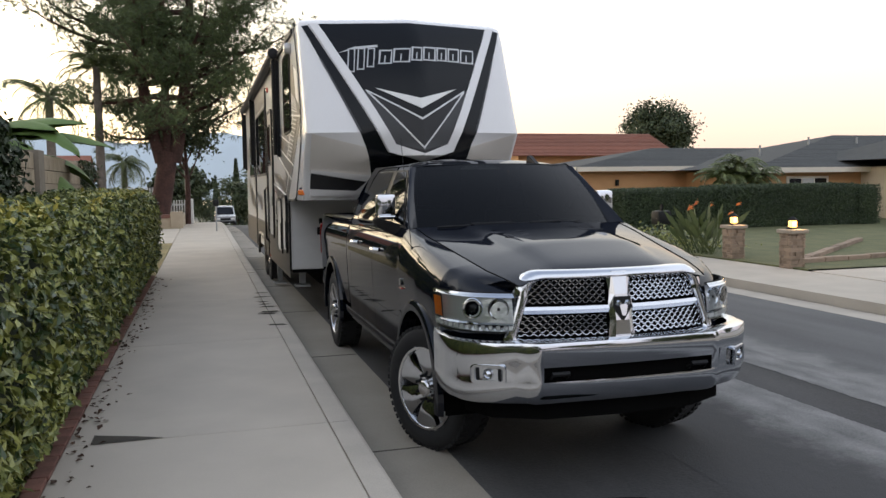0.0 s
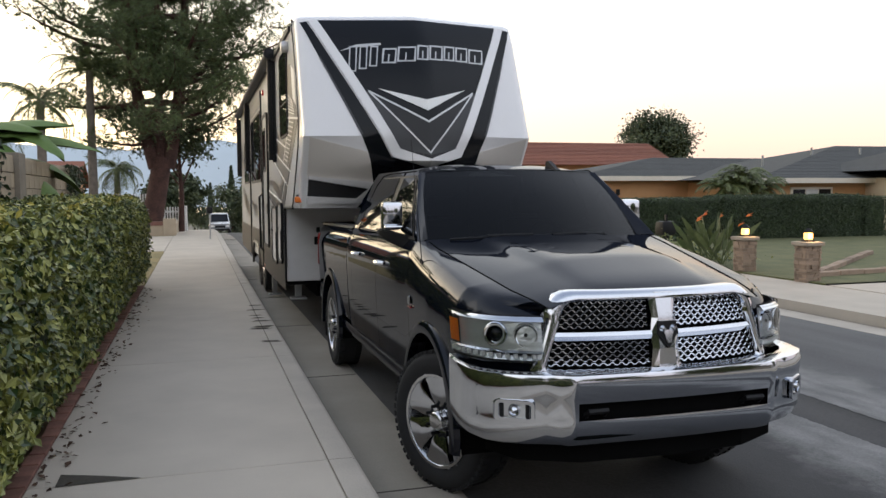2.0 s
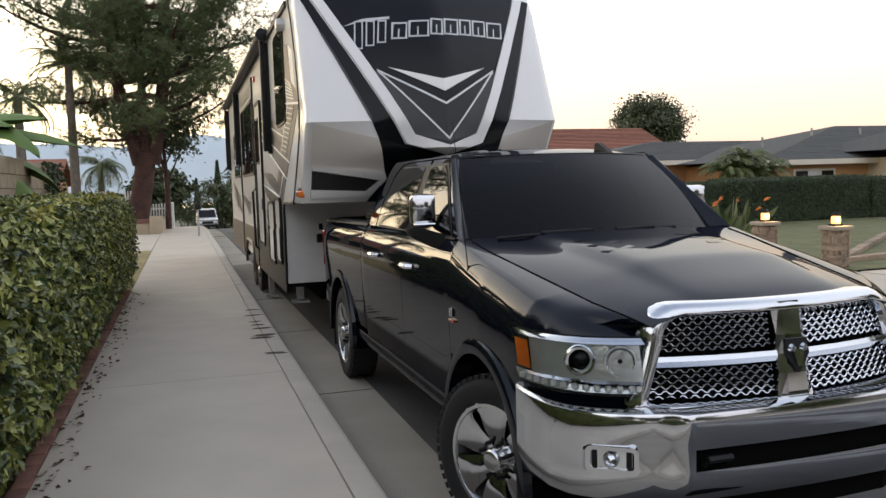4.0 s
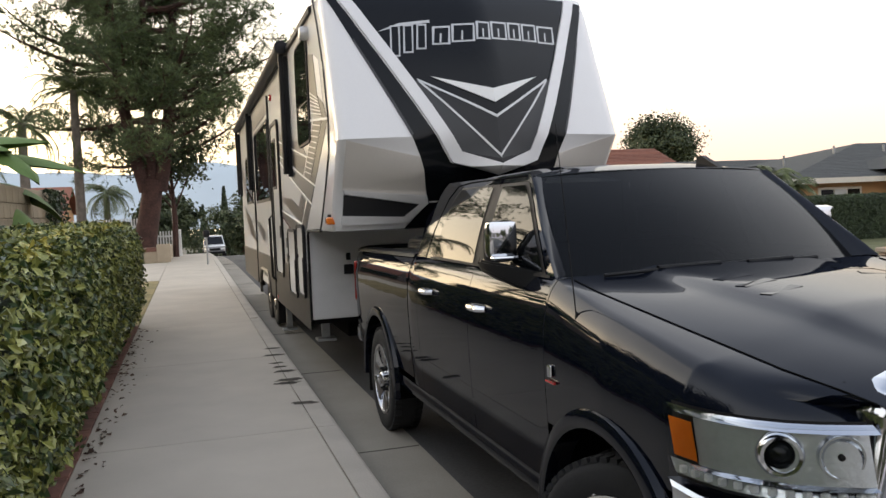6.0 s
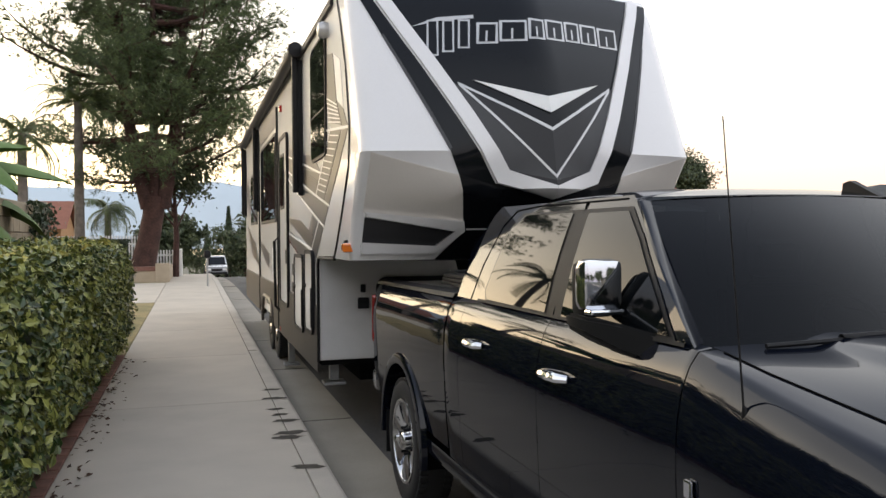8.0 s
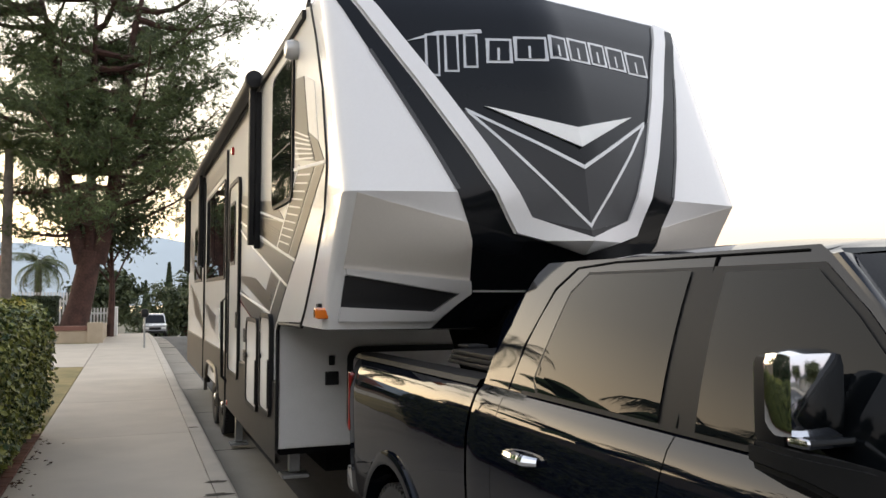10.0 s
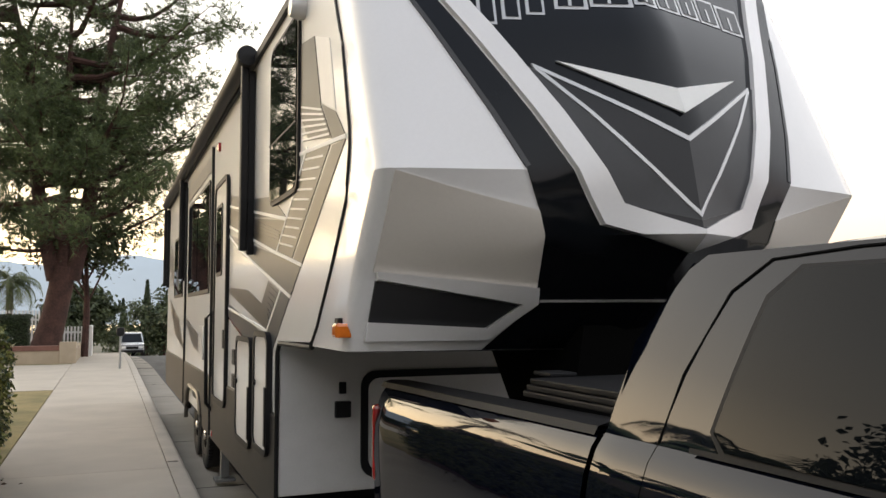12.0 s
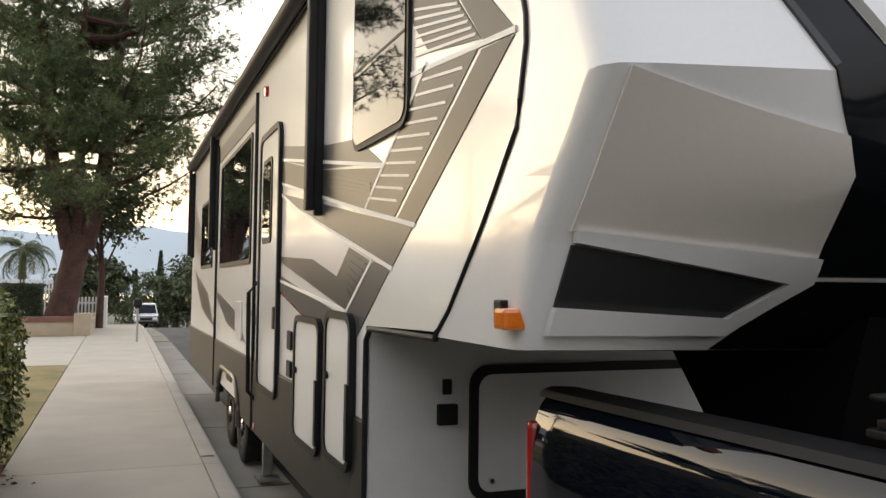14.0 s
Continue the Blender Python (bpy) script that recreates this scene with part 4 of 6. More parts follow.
# ---------- front yard across the street ----------
hr = thing("clipped_hedge", (19, 26, 0), "tall dark clipped hedge along the lawn", "hedge")
blocks = ((14.1, 17.9, 26.0, 27.4, 1.38), (17.9, 24.0, 25.9, 27.3, 1.46), (24.0, 25.0, 25.8, 27.4, 1.40))
rr = np.random.default_rng(15)
for x0, x1, y0, y1, t in blocks:
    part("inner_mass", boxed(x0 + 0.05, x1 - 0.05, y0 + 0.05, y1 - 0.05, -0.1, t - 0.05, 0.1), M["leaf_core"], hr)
    n = int(3600 * (x1 - x0))
    u = rr.random(n)
    pv = np.column_stack([rr.uniform(x0, x1, n), np.where(u < 0.6, y0, rr.uniform(y0, y1, n)), np.where(u < 0.6, rr.uniform(-0.05, t, n), t)]) + rr.normal(0, 0.03, (n, 3))
    end = rr.random(n) < 0.12
    pv[end, 0], pv[end, 1], pv[end, 2] = x0 + rr.normal(0, 0.03, end.sum()), rr.uniform(y0, y1, end.sum()), rr.uniform(0, t, end.sum())
    cloud("leaves", pv, np.tile((-0.2, -1.0, 0.4), (n, 1)), 0.065, M["leaf_dark"], hr, 0.6, 16)
lowb = thing("low_shrub", (27.5, 26, 0), "small rounded green shrub by the stone base", "shrub")
pv = np.column_stack([rr.normal(27.0, 0.5, 2500), rr.normal(25.6, 0.4, 2500), np.abs(rr.normal(0.3, 0.25, 2500))])
cloud("leaves", pv, np.tile((0, -0.5, 1.0), (2500, 1)), 0.10, M["leaf"], lowb, 0.6, 18)
fp = thing("fan_palm_shrub", (21.0, 29, 0), "low bushy palm in front of the houses", "palm shrub")
bm = bmesh.new()
for k, (dx, dz) in enumerate(((-0.9, 1.0), (0.0, 1.5), (0.9, 1.1), (0.4, 0.9), (-0.4, 1.2))):
    fronds(bm, (21.0 + dx, 29, dz + 0.75), 20, 1.2, 70 + k, 2.0, 1.7, 22, 0.34)
part("fronds", bm, M["frond"], fp)
part("stem", tube(bmesh.new(), [(21, 29, -0.1), (21, 29, 1.4)], 0.2, 8), M["palm_bark"], fp)
broad_tree("round_tree", 36.2, 60, 0, 8.1, 2.75, 81, "round dense tree behind the roofs", M["tree_leaf"], 0.25, 110, 150, 0.26, 0.42)


def pillar(x, y, label):
    ob = thing("lamp_pillar", (x, y, -0.1), label, "lamp pillar", "pillars beside the driveway")
    part("core", boxed(x - 0.135, x + 0.135, y - 0.135, y + 0.135, -0.1, 0.60), M["mortar"], ob)
    rng = random.Random(int(y * 10))
    z = -0.1
    while z < 0.58:
        h = rng.choice((0.05, 0.065, 0.08))
        for axis in (0, 1):
            for s in (-1, 1):
                u = -0.17
                while u < 0.145:
                    w = min(rng.uniform(0.10, 0.22), 0.17 - u)
                    o = 0.135 + rng.uniform(0.012, 0.045)
                    if axis == 0:
                        bm = boxed(x + u, x + u + w - 0.006, y + min(s * 0.125, s * o), y + max(s * 0.125, s * o), z, min(z + h, 0.6) - 0.006)
                    else:
                        bm = boxed(x + min(s * 0.125, s * o), x + max(s * 0.125, s * o), y + u, y + u + w - 0.006, z, min(z + h, 0.6) - 0.006)
                    part("stone", bm, M["stone"], ob)
                    u += w
        z += h
    part("cap", boxed(x - 0.215, x + 0.215, y - 0.215, y + 0.215, 0.604, 0.68, 0.02), M["capstone"], ob)
    lamp = part("lantern", boxed(x - 0.09, x + 0.09, y - 0.09, y + 0.09, 0.684, 0.715, 0.01), M["plastic"], ob)
    part("glow", boxed(x - 0.06, x + 0.06, y - 0.06, y + 0.06, 0.72, 0.85, 0.02), M["glow"], lamp, "warm glowing lantern glass")
    part("lantern_roof", lathe(bmesh.new(), [(0.0, 0.95), (0.03, 0.93), (0.12, 0.875), (0.12, 0.865), (0.0, 0.865)], Matrix.Translation((x, y, 0)), 4), M["plastic"], lamp)
    lt = new("lantern_light", bpy.data.lights.new("lantern_light", "POINT"))
    lt.data.energy, lt.data.color, lt.data.shadow_soft_size = 8, (1.0, 0.65, 0.3), 0.09
    lt.location = (x, y - 0.16, 0.80)
    return ob


pillar(11.23, 15.9, "ledgestone pillar with a lit lantern by the shrub")
pillar(11.13, 13.9, "ledgestone pillar with a lit lantern at the driveway")
bop = thing("strelitzia", (11.35, 17.2, -0.08), "strelitzia clump with stiff gray-green leaves and orange flowers", "flowering plant")
rng = random.Random(31)
for i in range(46):
    az, tilt, ln = rng.uniform(0, 6.283), rng.uniform(0.1, 0.75), rng.uniform(0.7, 1.35)
    d = Vector((math.cos(az) * tilt, math.sin(az) * tilt, 1)).normalized()
    b = Vector((11.35 + rng.gauss(0, 0.22), 17.2 + rng.gauss(0, 0.22), -0.08))
    sd = d.cross(Vector((math.sin(az), -math.cos(az), 0.2))).normalized()
    rows = []
    for f, w in ((0, 0.012), (0.5, 0.014), (0.62, 0.05), (0.8, 0.065), (1.0, 0.004)):
        c = b + d * ln * f + Vector((math.cos(az), math.sin(az), -0.3)) * 0.16 * f * f
        rows.append([c - sd * w, c, c + sd * w])
    part("leaf", grid(bmesh.new(), rows), M["frond"], bop)
for i in range(7):
    p = Vector((11.35 + rng.gauss(0, 0.36), 17.15 + rng.gauss(0, 0.3), rng.uniform(0.85, 1.18)))
    bm = bmesh.new()
    for k in range(5):
        a = rng.uniform(-0.5, 1.2)
        q = p + Vector((math.cos(i) * 0.05, 0, 0))
        bm.faces.new([bm.verts.new(q + Vector((0, 0, -0.02))), bm.verts.new(q + Vector((0.03, 0.02, 0.02))), bm.verts.new(q + Vector((math.cos(a) * 0.11, rng.gauss(0, 0.05), 0.05 + math.sin(a) * 0.10)))])
    part("flower", bm, M["orange"], bop, "orange pointed flower")
shr = thing("low_shrub", (10.2, 18.6, -0.1), "low green ground shrub by the far pavement", "shrub")
rr = np.random.default_rng(19)
pv = np.column_stack([rr.normal(11.4, 0.55, 3000), rr.normal(19.0, 0.7, 3000), np.abs(rr.normal(0.1, 0.16, 3000))])
cloud("leaves", pv, np.tile((0, -0.5, 1.0), (3000, 1)), 0.09, M["leaf"], shr, 0.6, 20)
mb = thing("mailbox", (14.4, 24, -0.1), "dark mailbox on a post before the hedge", "mailbox")
part("post", boxed(14.34, 14.44, 23.95, 24.05, -0.1, 0.25), M["plastic"], mb)
part("box", boxed(14.12, 14.64, 23.8, 24.3, 0.25, 0.72, 0.12), M["plastic"], mb, smooth=True)
part("flag", boxed(14.3, 14.36, 23.9, 24.0, 0.72, 0.92), M["plastic"], mb)
bord = thing("garden_border", (14, 15, -0.1), "rough stone edging round the far lawn", "edging")
for x0, y0, x1, y1, n in ((11.7, 14.4, 17.5, 18.9, 9), (11.7, 14.4, 15.8, 15.0, 6), (15.8, 15.0, 19.5, 17.4, 6)):
    for k in range(n):
        ax, ay = x0 + (x1 - x0) * k / n, y0 + (y1 - y0) * k / n
        ln, az = math.hypot(x1 - x0, y1 - y0) / n - 0.02, math.atan2(y1 - y0, x1 - x0)
        bm = boxed(0, ln, -0.09, 0.09, -0.02, 0.11 + 0.01 * (k % 2), 0.02)
        bm.transform(Matrix.Translation((ax, ay, -0.08)) @ Matrix.Rotation(az, 4, "Z"))
        part("stone", bm, M["stone"], bord)

# ---------- unseen trees and house added behind the walk, for chrome reflections ---
for i, (x, y, h, r) in enumerate(((-6, -9, 6, 2.6), (-4.5, -20, 7, 3), (13, -8, 5.5, 2.6), (12.5, -22, 7, 3), (16, 2, 5, 2.4), (4, -48, 8, 4), (-3, -42, 8, 4), (11, -44, 8, 4))):
    broad_tree("street_tree", x, y, -0.2, h, r, 200 + i, "unseen leafy tree added behind for reflections", M["tree_leaf"], 0.2, 44, 70, 0.45, 0.25)
unseen_house = thing("house", (18, -14, 0), "unseen grey bungalow added behind for reflections", "house")
part("wall", boxed(15, 26, -24, -4, -0.4, 2.5), M["stucco_gray"], unseen_house)
part("roof", hip_roof(bmesh.new(), 15, 26, -24, -4, 2.5, 4.4, 3.0), M["shingle"], unseen_house)
# ---------- mountains ----------
bm = bmesh.new()
rows = []
for i in range(161):
    x = -2600 + 6000 * i / 160
    h = 178 + 34 * noise.noise((x * 0.0016, 0.3, 0)) + 24 * noise.noise((x * 0.006, 1.3, 0)) + 8 * noise.noise((x * 0.03, 2.3, 0))
    h *= 1 - 0.55 * max(0, min(1, (x - 500) / 1500))
    rows.append([(x, 2900, -40), (x, 2950, h * 0.55), (x, 3050, h), (x, 3400, -40)])
grid(bm, rows)
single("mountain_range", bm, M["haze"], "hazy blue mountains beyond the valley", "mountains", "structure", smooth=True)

# ---------- pickup truck ----------
TX, FY, RY, HUB, TR = 2.42, 6.02, 10.06, 0.19, 0.44
truck = thing("pickup_truck", (TX, 8.0, ROAD), "black crew-cab pickup with chrome grille, parked at the kerb", "pickup truck")


def lerp_table(v, xs, ys):
    return float(np.interp(v, xs, ys))


def side_w(y, z):
    w = lerp_table(z, [0.2, 0.32, 0.42, 0.62, 0.95, 1.10, 1.20, 1.27, 1.31], [0.95, 0.985, 0.995, 1.012, 1.025, 1.02, 1.0, 0.972, 0.94])
    return w * lerp_table(y, [5.0, 5.3, 5.6, 6.0, 6.6, 8.9, 9.0, 10.9, 11.08], [0.955, 0.985, 1.0, 1.01, 1.0, 1.0, 0.995, 0.99, 0.975])


def arch(y, yc, r=0.53):
    d = r * r - (y - yc) ** 2
    return HUB + 0.03 + math.sqrt(d) if d > 0 else -9


def top_z(y):
    return lerp_table(y, [5.0, 5.4, 5.8, 6.2, 6.55, 8.9, 8.95, 11.1], [1.0, 1.085, 1.165, 1.235, 1.31, 1.31, 1.31, 1.28])


def ys_for(y0, y1):
    ys = list(np.arange(y0, y1, 0.045)) + [y1]
    for c in (FY, RY):
        for e in (c - 0.53, c + 0.53):
            if y0 < e < y1:
                ys += [e - 0.003, e + 0.003, e - 0.0 + 0.012, e - 0.012]
    return sorted(v for v in set(ys) if y0 <= v <= y1)


def shoulder(y, z, zt):
    """Half width of the flank, with its rounded shoulder held just under the upper edge."""
    f = max(0.0, min(1.0, (z - (zt - 0.40)) / 0.40))
    return side_w(y, z + (1.31 - zt) * f)


def side_panel(name, y0, y1, s, low, label="", inner=True):
    rows = []
    for y in ys_for(y0, y1):
        zl = max(low, arch(y, FY), arch(y, RY))
        zt = top_z(y)
        col = [(TX + s * shoulder(y, z, zt), y, z) for z in list(np.linspace(zl, zt - 0.12, 10)) + [zt - 0.08, zt - 0.045, zt - 0.018, zt]]
        if inner:
            col = [(TX + s * (side_w(y, zl) - 0.10), y, zl + 0.0)] + col + [(TX + s * (shoulder(y, zt, zt) - 0.05), y, zt + 0.008)]
        rows.append(col)
    return part(name, grid(bmesh.new(), rows), M["paint"], truck, label, smooth=True)


def hood_w(y):
    return lerp_table(y, [4.95, 5.1, 5.3, 6.3, 6.56], [0.645, 0.69, 0.74, 0.865, 0.875])


def hood_edge(y):
    return lerp_table(y, [4.95, 5.1, 5.5, 6.26, 6.56], [1.025, 1.06, 1.13, 1.262, 1.315])


def hood_z(x, y):
    u = min(1, abs(x) / hood_w(y))
    zc = lerp_table(y, [4.97, 5.04, 5.15, 5.5, 6.0, 6.56], [1.10, 1.135, 1.165, 1.235, 1.285, 1.318])
    z = hood_edge(y) + (zc - hood_edge(y)) * (1 - u ** 2.6)
    return z + 0.026 / (1 + math.exp((u - 0.56) * 40)) * min(1, (y - 4.97) / 0.5)


corner = [(0.999, 5.44), (0.975, 5.33), (0.93, 5.235), (0.87, 5.16), (0.80, 5.10), (0.72, 5.05), (0.64, 5.02)]
for s in (-1, 1):
    rows = []
    for y in ys_for(5.46, 6.53)[::-1]:
        zl, zt = max(0.66, arch(y, FY)), top_z(y)
        col = [(shoulder(y, z, zt), y, z) for z in list(np.linspace(zl, zt - 0.12, 10)) + [zt - 0.08, zt - 0.045, zt - 0.018, zt]]
        w, xi, ze = col[-1][0], hood_w(y), hood_edge(y)
        rows.append(col + [(w + (xi - w) * q, y, zt + (ze - zt) * math.sin(q * math.pi / 2)) for q in (0.25, 0.6, 1.0)])
    for px, py in corner:
        zt = lerp_table(py, [5.02, 5.10, 5.235, 5.33, 5.46], [1.0, 1.02, 1.048, 1.069, top_z(5.46)])
        n = Vector((px - 0.6, py - 5.6)).normalized().lerp(Vector((1, 0)), lerp_table(py, [5.16, 5.46], [0.0, 1.0])).normalized()
        col = []
        for z in list(np.linspace(0.66, zt - 0.12, 10)) + [zt - 0.08, zt - 0.045, zt - 0.018, zt]:
            inset = side_w(5.46, 0.9) - shoulder(5.46, z, zt)
            col.append((px - n.x * inset, py - n.y * inset, z))
        hy = 4.99 + 0.47 * lerp_table(py, [5.02, 5.46], [0.0, 1.0])
        e, h = Vector(col[-1]), Vector((hood_w(hy), hood_edge(hy), 0))
        rows.append(col + [(e.x + (h.x - e.x) * q, e.y + (hy - e.y) * q, e.z + (h.y - e.z) * math.sin(q * math.pi / 2)) for q in (0.25, 0.6, 1.0)])
    part("front_fender", grid(bmesh.new(), [[(TX + s * x, y, z) for x, y, z in r] for r in rows]), M["paint"], truck, smooth=True)
    # doors and bed
    side_panel("front_door", 6.536, 7.60, s, 0.36)
    side_panel("rear_door", 7.606, 8.70, s, 0.36)
    side_panel("cab_corner", 8.704, 8.955, s, 0.36)
    side_panel("bed_side", 8.985, 11.06, s, 0.40)
    part("rocker", grid(bmesh.new(), [[(TX + s * w, y, z) for w, z in ((0.90, 0.24), (0.975, 0.25), (0.992, 0.30), (0.985, 0.352))] for y in (FY + 0.5, 7.5, 8.95, RY - 0.52)]), M["paint"], truck, smooth=True)
    # flares
    for yc, w0 in ((FY, 1.035), (RY, 1.018)):
        rows = []
        for k in range(25):
            a = radians(-8 + 196 * k / 24)
            c, sn = math.cos(a), math.sin(a)
            rows.append([(TX + s * x, yc + r * c, HUB + 0.03 + r * sn) for r, x in ((0.53, w0 - 0.10), (0.528, w0 + 0.012), (0.55, w0 + 0.02), (0.60, w0 + 0.006), (0.615, w0 - 0.03))])
        part("wheel_arch", grid(bmesh.new(), rows), M["paint"], truck, smooth=True)
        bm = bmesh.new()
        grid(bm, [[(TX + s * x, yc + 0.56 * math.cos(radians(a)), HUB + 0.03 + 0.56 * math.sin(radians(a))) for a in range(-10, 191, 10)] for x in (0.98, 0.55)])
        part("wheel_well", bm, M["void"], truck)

# bonnet
rows = []
for y in np.linspace(4.97, 6.56, 32):
    hw = hood_w(y) - 0.004
    rows.append([(TX + hw * (-1 + k / 20), y, hood_z(hw * (-1 + k / 20), y)) for k in range(41)])
bm = grid(bmesh.new(), rows)
hood = part("bonnet", bm, M["paint"], truck, smooth=True)
for s in (-1, 1):
    for k in range(3):
        y = 5.78 + 0.15 * k
        bm = prism(bmesh.new(), [(0.22, y + 0.02), (0.40, y - 0.02), (0.42, y + 0.025), (0.24, y + 0.065)], lambda u, v, w: (TX + s * u, v, hood_z(u, v) - 0.004 + w), 0.0065)
        part("louvre", bm, M["paint"], hood)
for s in (-1, 1):
    ys = np.linspace(5.0, 6.5, 16)
    part("bonnet_gap", tube(bmesh.new(), [(TX + s * (hood_w(y) + 0.001), y, hood_edge(y) + 0.002) for y in ys], 0.003, 5), M["void"], hood)
part("cowl", grid(bmesh.new(), [[(TX + x, y + 0.22 * (abs(x) / 0.85) ** 2, z) for x in np.linspace(-0.86, 0.86, 13)] for y, z in ((6.40, 1.285), (6.52, 1.29))]), M["plastic"], truck)

# cabin
BELT, EAVE = 1.312, 1.79


def cab_x(z):
    """Half width of the cabin, leaning in with an even curve."""
    return 0.938 - 0.275 * (z - BELT) - 0.224 * (z - BELT) ** 2


def cab_point(s, y, z, out=0.0):
    return (TX + s * (cab_x(z) + out), y, z)


def pillar_front(z):
    return lerp_table(z, [BELT, EAVE, 1.83], [6.56, 7.20, 7.27])


def pillar_rear(z):
    return lerp_table(z, [BELT, 1.6, EAVE, 1.83], [8.95, 8.90, 8.78, 8.72])


for s in (-1, 1):
    rows = []
    for z in (BELT, 1.4, 1.5, 1.6, 1.7, EAVE, 1.815, 1.83):
        a, b = pillar_front(z), pillar_rear(z)
        rows.append([cab_point(s, a + (b - a) * k / 14, z) for k in range(15)])
    part("cab_side", grid(bmesh.new(), rows), M["paint"], truck, smooth=True)

    def glass_pane(name, poly, out, material, parent=truck, label=""):
        bm = bmesh.new()
        vs = [bm.verts.new(cab_point(s, y, z, out)) for y, z in poly]
        bm.faces.new(vs)
        for zc in (1.38, 1.45, 1.52, 1.59, 1.66, 1.72):
            bmesh.ops.bisect_plane(bm, geom=bm.verts[:] + bm.edges[:] + bm.faces[:], plane_co=(0, 0, zc), plane_no=(0, 0, 1))
        for v in bm.verts:
            v.co = cab_point(s, v.co.y, v.co.z, out)
        return part(name, bm, material, parent, label, smooth=True)
    glass_pane("window_surround", [(6.66, 1.318), (8.46, 1.318), (8.51, 1.37), (8.44, 1.71), (8.355, 1.783), (7.23, 1.783), (7.06, 1.665), (6.82, 1.465)], 0.004, M["plastic"])
    w1 = glass_pane("side_window", [(6.70, 1.335), (7.52, 1.325), (7.58, 1.765), (7.24, 1.765), (7.08, 1.655), (6.84, 1.455)], 0.010, M["dark_glass"], label="dark tinted front door window")
    w2 = glass_pane("side_window", [(7.69, 1.325), (8.44, 1.33), (8.49, 1.37), (8.42, 1.70), (8.34, 1.772), (7.74, 1.772)], 0.010, M["dark_glass"], label="dark tinted rear door window")
    glass_pane("belt_moulding", [(6.60, 1.312), (8.56, 1.312), (8.56, 1.326), (6.60, 1.326)], 0.014, M["plastic"])
    # door seam on the rear pillar
    bm = bmesh.new()
    tube(bm, [cab_point(s, y, z, 0.0) for y, z in ((8.70, 1.314), (8.66, 1.5), (8.57, 1.72), (8.46, 1.80), (8.2, 1.815), (7.3, 1.815))], 0.005, 5)
    part("door_seam", bm, M["void"], truck)
    bm = tube(bmesh.new(), [cab_point(s, 7.603, 1.314, 0.004), cab_point(s, 7.65, 1.815, 0.004)], 0.005, 5)
    part("door_seam", bm, M["void"], truck)
    # gap between cab and bed
    part("gap_filler", boxed(TX + s * 0.85, TX + s * 0.93, 8.93, 9.02, 0.4, 1.30), M["void"], truck)
rows = []
for y in np.linspace(7.12, 8.80, 24):
    f = max(0, (y - 8.45) / 0.35)
    zc = lerp_table(y, [7.12, 7.3, 7.8, 8.4, 8.8], [1.825, 1.862, 1.89, 1.885, 1.85])
    row = []
    for k in range(21):
        u = -1 + k / 10
        yy = y + (0.09 * u * u if y < 7.3 else 0)
        row.append((TX + u * 0.735, yy, 1.80 + (zc - 1.80) * (1 - abs(u) ** 3.2)))
    rows.append(row)
part("roof", grid(bmesh.new(), rows), M["paint"], truck, smooth=True)
part("rear_wall", grid(bmesh.new(), [[(TX + x, y, z) for x in np.linspace(-w, w, 9)] for w, y, z in ((0.92, 8.95, 1.0), (0.93, 8.94, 1.31), (0.87, 8.89, 1.58), (0.74, 8.78, 1.81))]), M["paint"], truck, smooth=True)
part("rear_window", grid(bmesh.new(), [[(TX + x, y, z) for x in (-w, w)] for w, y, z in ((0.72, 8.955, 1.36), (0.64, 8.86, 1.74))]), M["gloss_black"], truck)
rows = []
for f in np.linspace(0, 1, 9):
    row = []
    for k in range(17):
        u = -1 + k / 8
        hw = 0.86 + (0.715 - 0.86) * f
        y = 6.46 + (7.13 - 6.46) * f + (0.17 - 0.07 * f) * u * u
        z = 1.285 + (1.83 - 1.285) * f - 0.012 * u * u * f + 0.025 * math.sin(math.pi * f)
        row.append((TX + u * hw, y, z))
    rows.append(row)
part("windscreen", grid(bmesh.new(), rows), M["glass"], truck, "tinted windscreen", smooth=True, face=(0, -1, 0.5))
for s in (-1, 1):
    rows = []
    for f in np.linspace(0, 1, 8):
        z = BELT + (EAVE + 0.012 - BELT) * f
        a = Vector((TX + s * (cab_x(z) + 0.002), pillar_front(z), z))
        g = max(0.0, (z - 1.285) / 0.545)
        b = Vector((TX + s * (0.862 + (0.717 - 0.862) * g), 6.46 + 0.67 * g + 0.17 - 0.07 * g, z))
        mid = a.lerp(b, 0.5) + Vector((s * 0.012, -0.022, 0.004))
        rows.append([a, a.lerp(mid, 0.5) + Vector((s * 0.006, -0.006, 0)), mid, mid.lerp(b, 0.5) + Vector((0, -0.006, 0)), b + Vector((-s * 0.02, 0.0, 0))])
    part("front_pillar", grid(bmesh.new(), rows), M["paint"], truck, smooth=True)
    wp = part("wiper", tube(bmesh.new(), [(TX + s * 0.1 - 0.45 if s > 0 else TX - 0.72, 6.50, 1.318), (TX + s * 0.1 - 0.15 if s > 0 else TX - 0.4, 6.475, 1.33), (TX + (0.48 if s > 0 else 0.1), 6.50, 1.335)], 0.009, 6), M["plastic"], truck)
    part("wiper_arm", tube(bmesh.new(), [(TX + (0.15 if s > 0 else -0.38), 6.43, 1.318), (TX + (0.05 if s > 0 else -0.45), 6.48, 1.338), (TX + (0.32 if s > 0 else -0.1), 6.49, 1.342)], 0.011, 6), M["plastic"], wp)
